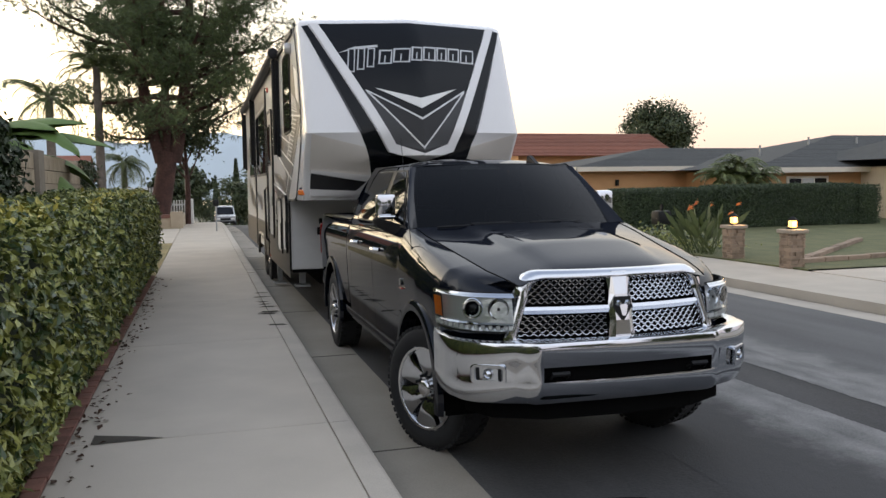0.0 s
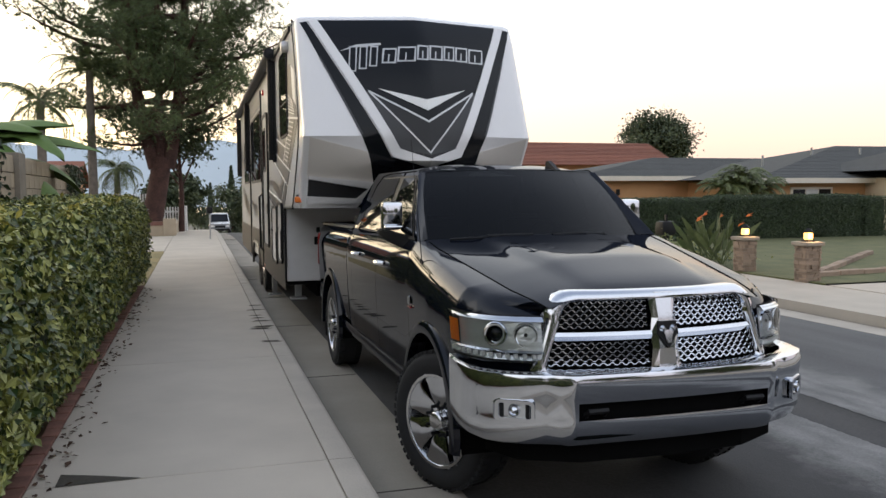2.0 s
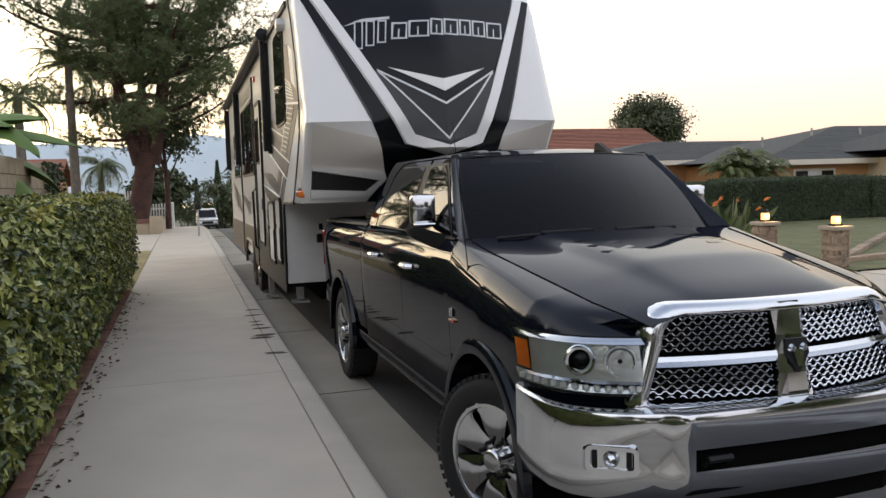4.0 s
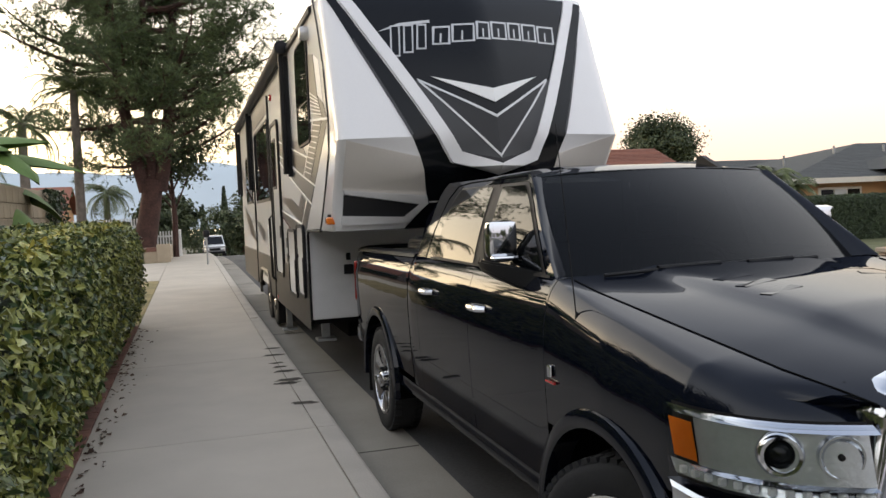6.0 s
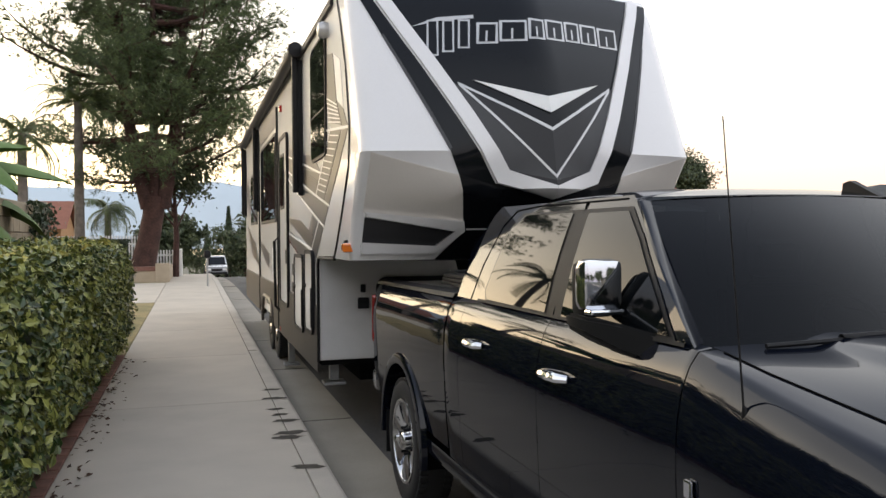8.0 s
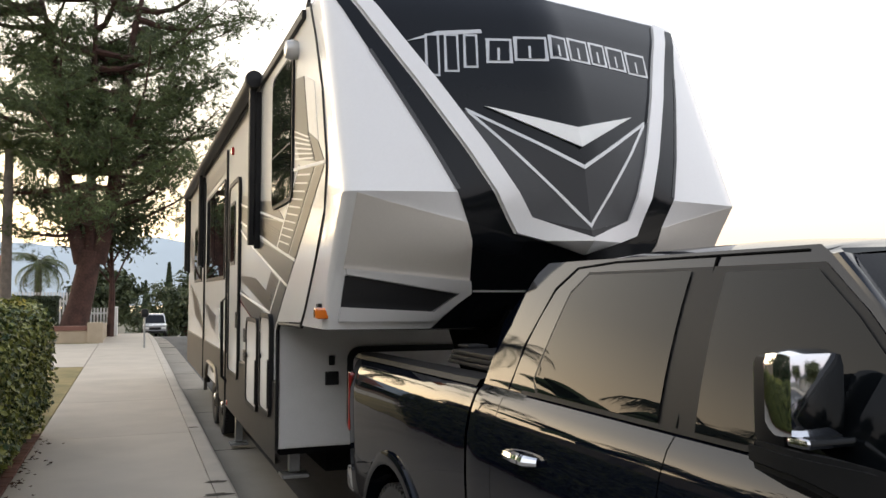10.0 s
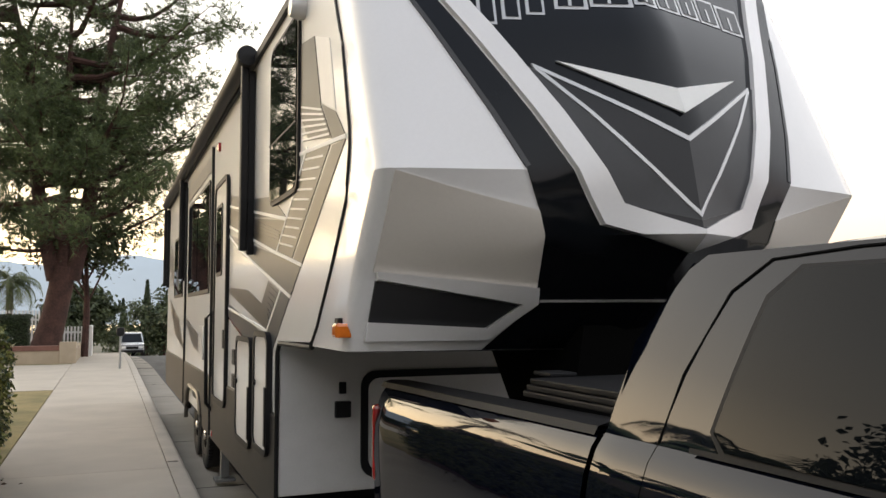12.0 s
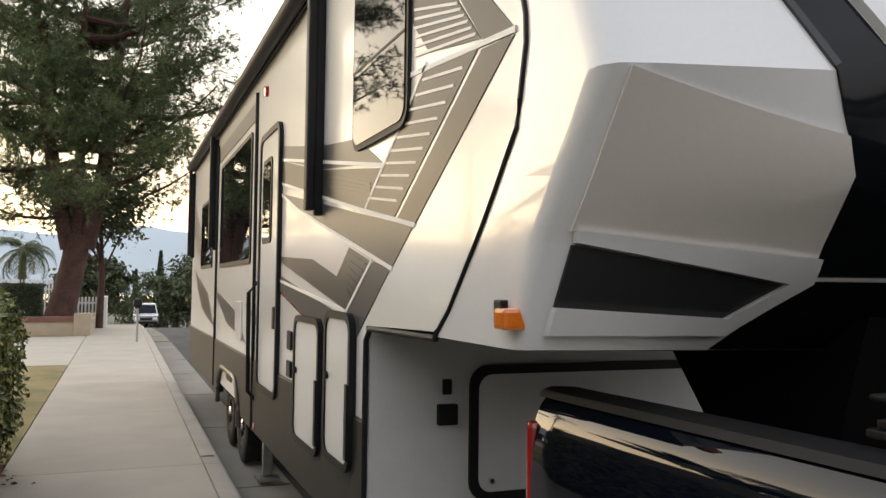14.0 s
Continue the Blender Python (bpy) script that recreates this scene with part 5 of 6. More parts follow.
# interior
part("dashboard", boxed(TX - 0.78, TX + 0.78, 6.75, 7.15, 0.95, 1.26, 0.05), M["plastic"], truck)
part("cabin_floor", boxed(TX - 0.85, TX + 0.85, 6.6, 8.88, 0.42, 0.5), M["void"], truck)
for x in (-0.4, 0.4):
    part("seat", box(boxed(TX + x - 0.25, TX + x + 0.25, 7.75, 7.92, 0.6, 1.42, 0.06), TX + x - 0.13, TX + x + 0.13, 7.78, 7.9, 1.45, 1.62, 0.04), M["plastic"], truck)
part("steering_wheel", lathe(bmesh.new(), [(0.19 + 0.016 * math.cos(a), 0.016 * math.sin(a)) for a in np.linspace(0, 6.283, 9)], pose(TX + 0.4, 7.32, 1.22, 65, 0, 0), 24), M["plastic"], truck)
part("roof_antenna", prism(bmesh.new(), [(7.16, 1.825), (7.38, 1.835), (7.37, 1.895), (7.33, 1.905)], lambda u, v, w: (TX + 0.39 + w, u, v), 0.035), M["plastic"], truck)
part("mast_antenna", tube(bmesh.new(), [(TX - 0.985, 6.25, 1.10), (TX - 0.99, 6.25, 1.19), (TX - 0.995, 6.25, 1.20), (TX - 1.06, 6.25, 1.99)], [0.022, 0.008, 0.0032, 0.0016], 8), M["plastic"], truck)

# handles, badge
for s in (-1, 1):
    for y, z in ((7.40, 1.095), (8.40, 1.10)):
        bm = tube(bmesh.new(), [(TX + s * (1.02), y - 0.10, z), (TX + s * 1.055, y - 0.07, z + 0.002), (TX + s * 1.06, y, z + 0.004), (TX + s * 1.055, y + 0.07, z + 0.002), (TX + s * 1.02, y + 0.10, z)], [0.016, 0.02, 0.022, 0.02, 0.016], 8)
        h = part("door_handle", bm, M["chrome"], truck, "chrome handle", smooth=True)
    part("badge", boxed(TX + s * 1.028, TX + s * 1.042, 6.43, 6.47, 0.885, 0.94, 0.006), M["chrome"], truck, "small chrome badge")
    part("badge", boxed(TX + s * 1.028, TX + s * 1.042, 6.40, 6.49, 0.858, 0.870, 0.003), M["red"], truck, "thin red and chrome badge strip")

# towing mirrors
for s in (-1, 1):
    mx = TX + s * 1.005
    mir = part("mirror_housing", boxed(mx - 0.075, mx + 0.075, 7.05, 7.15, 1.365, 1.57, 0.03), M["plastic"], truck, smooth=True)
    part("mirror_cap", boxed(mx - 0.082, mx + 0.082, 7.02, 7.115, 1.39, 1.582, 0.035), M["chrome"], mir, "chrome mirror cap", smooth=True)
    part("mirror_glass", boxed(mx - 0.058, mx + 0.058, 7.152, 7.156, 1.40, 1.55), M["chrome"], mir)
    # broad wedge-shaped arm from the door to the foot of the head
    sec = ((1.105, 7.00, 7.14, 1.378, 1.318), (1.02, 6.88, 7.10, 1.362, 1.262), (0.92, 6.74, 6.98, 1.325, 1.215))
    bm = grid(bmesh.new(), [[(TX + s * x, a, t), (TX + s * x, b, t + 0.006), (TX + s * x, b, l + 0.01), (TX + s * x, a, l)] for x, a, b, t, l in sec], closed=True)
    for k in (0, 2):
        bm.faces.new([v for v in bm.verts if abs(v.co.x - TX - s * sec[k][0]) < 1e-5])
    bmesh.ops.bevel(bm, geom=bm.edges[:], offset=0.012, segments=2, affect="EDGES")
    part("mirror_arm", bm, M["plastic"], mir, smooth=True)
    part("arm_trim", boxed(mx - 0.07, mx + 0.07, 6.99, 7.05, 1.378, 1.40, 0.009), M["chrome"], mir)

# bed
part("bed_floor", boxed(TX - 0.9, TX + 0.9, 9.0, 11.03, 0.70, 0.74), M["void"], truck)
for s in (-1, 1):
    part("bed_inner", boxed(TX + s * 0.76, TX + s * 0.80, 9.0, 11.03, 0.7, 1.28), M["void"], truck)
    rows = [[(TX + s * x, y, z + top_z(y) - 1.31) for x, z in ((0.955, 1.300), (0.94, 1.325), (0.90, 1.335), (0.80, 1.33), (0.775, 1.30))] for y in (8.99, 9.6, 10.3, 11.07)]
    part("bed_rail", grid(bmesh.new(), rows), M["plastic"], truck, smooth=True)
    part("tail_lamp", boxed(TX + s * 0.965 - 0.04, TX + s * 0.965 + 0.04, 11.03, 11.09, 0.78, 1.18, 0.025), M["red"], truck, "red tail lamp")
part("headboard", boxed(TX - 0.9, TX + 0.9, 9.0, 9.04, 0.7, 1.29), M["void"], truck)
part("tailgate", boxed(TX - 0.86, TX + 0.86, 11.02, 11.07, 0.55, 0.72, 0.02), M["paint"], truck)
bm = boxed(TX - 0.96, TX + 0.96, 11.10, 11.28, 0.36, 0.52, 0.03)
part("rear_bumper", bm, M["chrome"], truck, "chrome rear bumper", smooth=True)
cover = thing("tonneau_cover", (TX, 9.4, 1.33), "black bed cover folded up behind the cab", "bed cover")
for k in range(3):
    part("panel", boxed(TX - 0.80, TX + 0.80, 9.06, 9.74 - 0.03 * k, 1.337 + 0.026 * k, 1.36 + 0.026 * k, 0.006), M["plastic"], cover)
part("clamp", boxed(TX - 0.72, TX - 0.6, 9.66, 9.80, 1.413, 1.43, 0.006), M["plastic"], cover)
part("clamp", boxed(TX + 0.6, TX + 0.72, 9.66, 9.80, 1.413, 1.43, 0.006), M["plastic"], cover)
# Plain blocks whose near-black colour gives the shade under the body.
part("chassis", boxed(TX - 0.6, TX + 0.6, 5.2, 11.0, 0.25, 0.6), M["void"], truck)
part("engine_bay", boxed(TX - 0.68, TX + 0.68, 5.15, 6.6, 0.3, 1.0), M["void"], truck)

# grille
def gy(x, z):
    return 4.905 + 0.13 * (x / 0.72) ** 2 + 0.16 * max(0, (z - 0.70)) + 0.25 * max(0, z - 1.06)


def gplace(u, v, w):
    return (TX + u, gy(u, v) - w, v)


def gring(outer, inner, depth, name, material, label=""):
    """A rounded moulding between two outlines of the same number of points."""
    rows = []
    for f, d in ((0.0, -0.6), (0.0, 0.35), (0.08, 0.72), (0.25, 0.95), (0.5, 1.05), (0.75, 0.92), (0.92, 0.5), (1.0, -1.0)):
        rows.append([gplace(a[0] + (b[0] - a[0]) * f, a[1] + (b[1] - a[1]) * f, depth * d) for a, b in zip(outer, inner)])
    return part(name, grid(bmesh.new(), rows, closed=True), material, truck, label, smooth=True)


def frame_pts(wb, wt, z0, z1, r, n=6):
    pts = []
    for cx, cz, a0, rr in ((wt - r, z1 - r, 0, r), (-(wt - r), z1 - r, 90, r), (-(wb - 0.02), z0 + 0.02, 180, 0.02), (wb - 0.02, z0 + 0.02, 270, 0.02)):
        for k in range(n + 1):
            a = radians(a0 + 90 * k / n)
            pts.append((cx + rr * math.cos(a), cz + rr * math.sin(a)))
    out = []
    for i, p in enumerate(pts):
        q = pts[(i + 1) % len(pts)]
        m = 6
        for k in range(m):
            out.append((p[0] + (q[0] - p[0]) * k / m, p[1] + (q[1] - p[1]) * k / m))
    return out


grille = gring(frame_pts(0.745, 0.655, 0.645, 1.115, 0.15), frame_pts(0.645, 0.565, 0.705, 1.05, 0.10), 0.05, "grille_frame", M["chrome"], "thick chrome grille surround")
part("grille_back", grid(bmesh.new(), [[(TX + x, gy(x, z) + 0.05, z) for x in np.linspace(-0.66, 0.66, 15)] for z in (0.68, 0.87, 1.08)]), M["void"], truck)
part("grille_post", grid(bmesh.new(), [[(TX + x * k, gy(x, z) - o, z) for x, o in ((-0.085, -0.04), (-0.085, 0.03), (-0.05, 0.05), (0.05, 0.05), (0.085, 0.03), (0.085, -0.04))] for z, k in ((0.66, 1.15), (0.8, 0.9), (0.88, 1.0), (0.96, 0.85), (1.1, 1.0))]), M["chrome"], truck)
for s in (-1, 1):
    part("grille_bar", grid(bmesh.new(), [[(TX + s * x, gy(x, 0.87) - o, z) for z, o in ((0.845, -0.03), (0.85, 0.03), (0.875, 0.04), (0.895, 0.03), (0.90, -0.03))] for x in (0.08, 0.25, 0.4, 0.52, 0.625)]), M["chrome"], truck, smooth=True)
    for z0, n, x1 in ((0.722, 6, 0.64), (0.918, 7, 0.60)):
        for k in range(n):
            z = z0 + 0.0215 * k
            ph = math.pi * (k % 2)
            pts = []
            for i in range(89):
                x = 0.09 + (x1 - 0.005 * k - 0.09) * i / 88
                zz = z + 0.0056 * max(-1, min(1, 1.7 * math.sin(i * 2 * math.pi / 8 + ph)))
                pts.append((TX + s * x, gy(x, zz) - 0.006, zz))
            part("mesh_wire", tube(bmesh.new(), pts, 0.0044, 5, False), M["chrome"], truck)
emb = part("emblem", prism(bmesh.new(), [(-0.055, 0.945), (0.055, 0.945), (0.06, 0.88), (0.0, 0.80), (-0.06, 0.88)], lambda u, v, w: (TX + u, gy(0, v) - 0.052 - w, v), 0.012), M["plastic"], truck, "dark shield emblem")
for s in (-1, 1):
    part("emblem_relief", lathe(bmesh.new(), [(0.0, 0.014), (0.012, 0.012), (0.02, 0.0)], pose(TX + s * 0.03, gy(0, 0.9) - 0.066, 0.905, 90, 0, 0), 12), M["chrome"], emb)
part("emblem_relief", prism(bmesh.new(), [(-0.03, 0.90), (0.03, 0.90), (0.012, 0.83), (-0.012, 0.83)], lambda u, v, w: (TX + u, gy(0, v) - 0.064 - w, v), 0.01), M["chrome"], emb)

# headlights
hl = [(1.003, 5.50), (0.99, 5.40), (0.965, 5.305), (0.92, 5.22), (0.86, 5.145), (0.79, 5.09), (0.71, 5.045), (0.675, 5.03)]


def hl_rows(z0, z1, out, i0=0, i1=8, skew=0.0):
    rows = []
    for i in range(i0, i1):
        x, y = hl[i]
        n = Vector((x - 0.6, y - 5.6)).normalized() * (out + 0.014)
        rows.append([((x + n.x), y + n.y - 0.02 * (1 - k / 3) + 0.012 * k / 3, z0 + (z1 - z0) * k / 3 + skew * (i - 3) * (1 if k == 0 else 0.2)) for k in range(4)])
    return rows


for s in (-1, 1):
    def put(rows):
        return grid(bmesh.new(), [[(TX + s * x, y, z) for x, y, z in r] for r in rows])
    head = part("headlight", put(hl_rows(0.735, 0.985, 0.004)), M["plastic"], truck, smooth=True)
    part("reflector", put(hl_rows(0.80, 0.965, 0.010, 1, 8)), M["reflector"], head, smooth=True)
    part("chrome_trim", put(hl_rows(0.960, 0.982, 0.030, 0, 8)), M["chrome"], head, smooth=True)
    part("led_strip", put(hl_rows(0.750, 0.795, 0.014, 0, 8)), M["reflector"], head, smooth=True)
    part("lamp_divider", put(hl_rows(0.792, 0.802, 0.032, 1, 8)), M["chrome"], head, smooth=True)
    part("turn_lamp", put(hl_rows(0.812, 0.935, 0.020, 0, 2)), M["amber"], head, "amber corner lamp", smooth=True)
    mm = pose(TX + s * 0.880, 5.150, 0.882, 90, 0, s * 32)
    part("projector", lathe(bmesh.new(), [(0.0, 0.040), (0.022, 0.037), (0.040, 0.024), (0.047, 0.008)], mm, 20), M["gloss_black"], head, smooth=True)
    part("projector_ring", lathe(bmesh.new(), [(0.046, 0.0), (0.050, 0.034), (0.060, 0.036), (0.068, 0.026), (0.072, 0.0)], mm, 28), M["chrome"], head, smooth=True)
    mb2 = pose(TX + s * 0.745, 5.062, 0.884, 90, 0, s * 24)
    part("bowl", lathe(bmesh.new(), [(0.0, 0.004), (0.020, 0.006), (0.045, 0.016), (0.060, 0.034), (0.066, 0.034), (0.070, 0.0)], mb2, 28), M["chrome"], head, smooth=True)
    part("bulb", lathe(bmesh.new(), [(0.0, 0.034), (0.010, 0.030), (0.013, 0.004)], mb2, 12), M["plastic"], head, smooth=True)
    for k in range(13):
        i = 0.4 + k * 0.5
        j = int(i)
        px, py = hl[j][0] + (hl[j + 1][0] - hl[j][0]) * (i - j), hl[j][1] + (hl[j + 1][1] - hl[j][1]) * (i - j)
        n = Vector((px - 0.6, py - 5.6)).normalized() * 0.034
        part("led", boxed(TX + s * (px + n.x) - 0.011, TX + s * (px + n.x) + 0.011, py + n.y - 0.028, py + n.y - 0.008, 0.760, 0.784, 0.005), M["white_paint"], head)
    part("lens", put(hl_rows(0.740, 0.980, 0.045)), M["lens"], head, "clear headlight lens", smooth=True, face=(0, -1, 0))

# bumper
bx = [0.0, 0.2, 0.4, 0.57, 0.61, 0.65, 0.72, 0.82, 0.92, 0.99, 1.035, 1.05, 1.045]
by = [4.735, 4.738, 4.748, 4.758, 4.763, 4.80, 4.83, 4.87, 4.94, 5.02, 5.14, 5.30, 5.46]
bprof = [(0.70, 0.13), (0.715, 0.05), (0.705, 0.012), (0.67, 0.0), (0.585, 0.012), (0.56, 0.016), (0.47, 0.018), (0.445, 0.014), (0.40, 0.02), (0.34, 0.05), (0.315, 0.10)]
path = [(-x, y) for x, y in zip(bx[::-1], by[::-1])] + list(zip(bx[1:], by[1:]))
bm = bmesh.new()
rows = [[bm.verts.new((TX + x * (1 - (o - 0.02) * 0.4), y + o, z)) for z, o in bprof] for x, y in path]
for a, b, (x, y), (x2, y2) in zip(rows, rows[1:], path, path[1:]):
    for i in range(len(bprof) - 1):
        if abs(x + x2) / 2 < 0.58 and bprof[i][0] < 0.57 and bprof[i + 1][0] > 0.46:
            continue
        bm.faces.new((a[i], a[i + 1], b[i + 1], b[i]))
bump = part("front_bumper", bm, M["chrome"], truck, "broad chrome front bumper", smooth=True)
part("intake", grid(bmesh.new(), [[(TX + x, 4.80 + 0.02 * abs(x), z) for x in (-0.62, 0, 0.62)] for z in (0.42, 0.62)]), M["void"], bump)
for s in (-1, 1):
    part("tow_hook", tube(bmesh.new(), [(TX + s * 0.42, 4.80, 0.49), (TX + s * 0.42, 4.76, 0.52), (TX + s * 0.52, 4.76, 0.52), (TX + s * 0.52, 4.80, 0.49)], 0.016, 6), M["plastic"], bump)
    fm = lambda u, v, w: (TX + s * u, 4.893 + 0.78 * (u - 0.82) - w, v)
    fog = part("fog_lamp", prism(bmesh.new(), rounded(0.80, 0.945, 0.475, 0.56, 0.015, 3), fm, 0.012), M["reflector"], bump, "clear fog lamp in the bumper")
    part("bezel", ring_prism(bmesh.new(), rounded(0.788, 0.957, 0.455, 0.572, 0.022, 3), rounded(0.803, 0.942, 0.480, 0.556, 0.012, 3), fm, 0.026), M["chrome"], fog)
    part("fog_bulb", lathe(bmesh.new(), [(0.0, 0.020), (0.014, 0.014), (0.026, 0.004), (0.030, 0.016), (0.034, 0.0)], pose(TX + s * 0.87, 4.918, 0.518, 90, 0, s * 38), 16), M["chrome"], fog, smooth=True)
    for u in (0.815, 0.925):
        part("fog_rib", prism(bmesh.new(), rounded(u - 0.007, u + 0.007, 0.482, 0.554, 0.003, 2), fm, 0.020), M["plastic"], fog)
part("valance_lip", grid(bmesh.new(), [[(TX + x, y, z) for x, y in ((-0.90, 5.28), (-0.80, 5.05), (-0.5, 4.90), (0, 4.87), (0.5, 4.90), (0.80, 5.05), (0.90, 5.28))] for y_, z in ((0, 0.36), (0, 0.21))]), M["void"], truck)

# wheels
def wheel(name, m, tr, rimr, width, spokes, parent, label, dark=False):
    w = part(name, lathe(bmesh.new(), [(rimr * 0.98, -width * 0.42), (rimr + 0.02, -width * 0.5), (tr * 0.93, -width * 0.5), (tr, -width * 0.36), (tr, width * 0.36), (tr * 0.955, width * 0.46), (tr * 0.9, width * 0.5), (rimr + 0.03, width * 0.49), (rimr, width * 0.42), (rimr * 0.9, width * 0.1), (0, width * 0.1)], m, 48), M["rubber"], parent, label, smooth=True)
    nt = 54
    tmesh = bmesh.new()
    for k in range(nt):
        for row in (-1, 1):
            a = 2 * math.pi * (k + 0.25 * row) / nt
            c = m @ Matrix.Rotation(a, 4, "Z") @ Matrix.Translation((tr, 0, row * width * 0.33)) @ Matrix.Diagonal((0.022, tr * 0.075, width * 0.22, 1))
            bmesh.ops.create_cube(tmesh, size=1, matrix=c)
    part("tread", tmesh, M["rubber"], w)["kind"] = "stuff"
    f = width * 0.5
    metal = M["plastic"] if dark else M["rim"]
    rim = part("rim", lathe(bmesh.new(), [(rimr + 0.008, f * 0.88), (rimr + 0.006, f * 0.98), (rimr - 0.012, f * 0.97), (rimr - 0.03, f * 0.7), (rimr - 0.04, -f * 0.2)], m, 48), metal, w, smooth=True)
    part("rim_back", lathe(bmesh.new(), [(rimr - 0.03, f * 0.15), (0, f * 0.1)], m, 32), M["void"], w)
    for k in range(spokes):
        r = Matrix.Rotation(2 * math.pi * k / spokes, 4, "Z")
        bm = bmesh.new()
        rows = []
        for rad, hw, h in ((0.05, 0.05, 0.62), (0.11, 0.058, 0.74), (0.15, 0.073, 0.84), (rimr - 0.07, 0.096, 0.90), (rimr - 0.035, 0.128, 0.92), (rimr - 0.008, 0.155, 0.93)):
            rows.append([m @ r @ Vector((rad, q * hw, f * h - dz)) for q, dz in ((-1, 0.06), (-1, 0.008), (-0.6, 0.0), (0.6, 0.0), (1, 0.008), (1, 0.06))])
        part("spoke", grid(bm, rows), metal if dark else M["chrome"], rim, smooth=True)
    part("hub_cap", lathe(bmesh.new(), [(0.066, f * 0.6), (0.064, f * 0.93), (0.052, f * 1.04), (0.04, f * 1.07), (0, f * 1.08)], m, 24), metal if not dark else M["rim"], rim, smooth=True)
    for k in range(8):
        r = Matrix.Rotation(2 * math.pi * (k + 0.5) / 8, 4, "Z")
        part("lug_nut", lathe(bmesh.new(), [(0.012, f * 0.7), (0.012, f * 0.98), (0, f * 1.0)], m @ r @ Matrix.Translation((0.093, 0, 0)), 6), M["plastic"], rim)
    return w


for s in (-1, 1):
    steer = 24
    wheel("front_wheel", pose(TX + s * 0.87, FY, HUB, 0, 0, steer) @ pose(0, 0, 0, 0, s * 90, 0), TR, 0.295, 0.27, 6, truck, "front wheel turned outwards, polished six-spoke rim" if s < 0 else "front wheel with polished rim")
    wheel("rear_wheel", pose(TX + s * 0.87, RY, HUB, 0, s * 90, 0), TR, 0.295, 0.27, 6, truck, "rear wheel with polished six-spoke rim")
    part("mud_flap", boxed(TX + s * 0.80, TX + s * 1.0, RY + 0.52, RY + 0.535, -0.02, 0.45), M["plastic"], truck)
part("axle", tube(bmesh.new(), [(TX - 0.8, RY, HUB), (TX + 0.8, RY, HUB)], 0.07, 8), M["void"], truck)
part("axle", tube(bmesh.new(), [(TX - 0.8, FY, HUB), (TX + 0.8, FY, HUB)], 0.07, 8), M["void"], truck)

# ---------- fifth-wheel trailer ----------
CX, HW = 2.475, 1.32
SX = CX - HW
BOXY, REAR, RZ = 12.36, 23.4, 3.66
trailer = thing("travel_trailer", (CX, 16, ROAD), "white and charcoal fifth-wheel travel trailer hitched to the pickup", "trailer")


def keel(z):
    return lerp_table(z, [1.45, 1.74, 2.0, 2.556, 3.0, 3.5, 3.72], [10.45, 10.02, 9.69, 9.80, 9.97, 10.28, 10.46])


def edge(z):
    return lerp_table(z, [1.45, 1.82, 2.28, 3.5, 3.72], [10.61, 10.42, 10.07, 10.62, 10.76])


def nose(x, z):
    u = abs(x) / HW
    return keel(z) * (1 - u) + edge(z) * u - 0.045 * x / HW


def seam_y(z):
    return lerp_table(z, [1.5, 1.58, 1.9, 2.2, 2.5, 3.0, 3.4, 3.72], [11.33, 11.22, 10.90, 10.64, 10.57, 10.72, 10.93, 11.15])


zs = sorted(set(list(np.linspace(1.48, 3.68, 34)) + [1.74, 1.82, 2.0, 2.28, 2.556, 3.0, 3.5]))
rows = []
for z in zs:
    half = [(HW + 0.004, seam_y(z)), (HW + 0.004, min(seam_y(z) - 0.02, edge(z) + 0.11)), (HW + 0.0, min(seam_y(z) - 0.03, edge(z) + 0.045)), (HW - 0.03, edge(z) + 0.004)]
    half += [(x, nose(x, z) + 0.045 * x / HW) for x in (1.2, 1.05, 0.9, 0.75, 0.6, 0.45, 0.3, 0.15)]
    row = [(CX - x, y + 0.045 * min(1, x / HW), z) for x, y in half] + [(CX, keel(z), z)] + [(CX + x, y - 0.045 * min(1, x / HW), z) for x, y in half[::-1]]
    rows.append(row)
top = [(CX + (x - CX) * 0.97, y + 0.10, 3.735) for x, y, z in rows[-1]]
roofb = [(CX + (x - CX) * 0.9, y + 0.45, 3.76) for x, y, z in rows[-1]]
cap = part("front_cap", grid(bmesh.new(), rows + [top, roofb]), M["white_gel"], trailer, "white moulded nose cap", smooth=True)
under = [[(x, y, 1.48) for x, y, z in rows[0]], [(CX + (x - CX) * 0.96, y + 0.06, 1.472) for x, y, z in rows[0]], [(CX + (x - CX) * 0.96, BOXY + 0.1, 1.472) for x, y, z in rows[0]]]
part("underside", grid(bmesh.new(), under), M["plastic"], trailer)


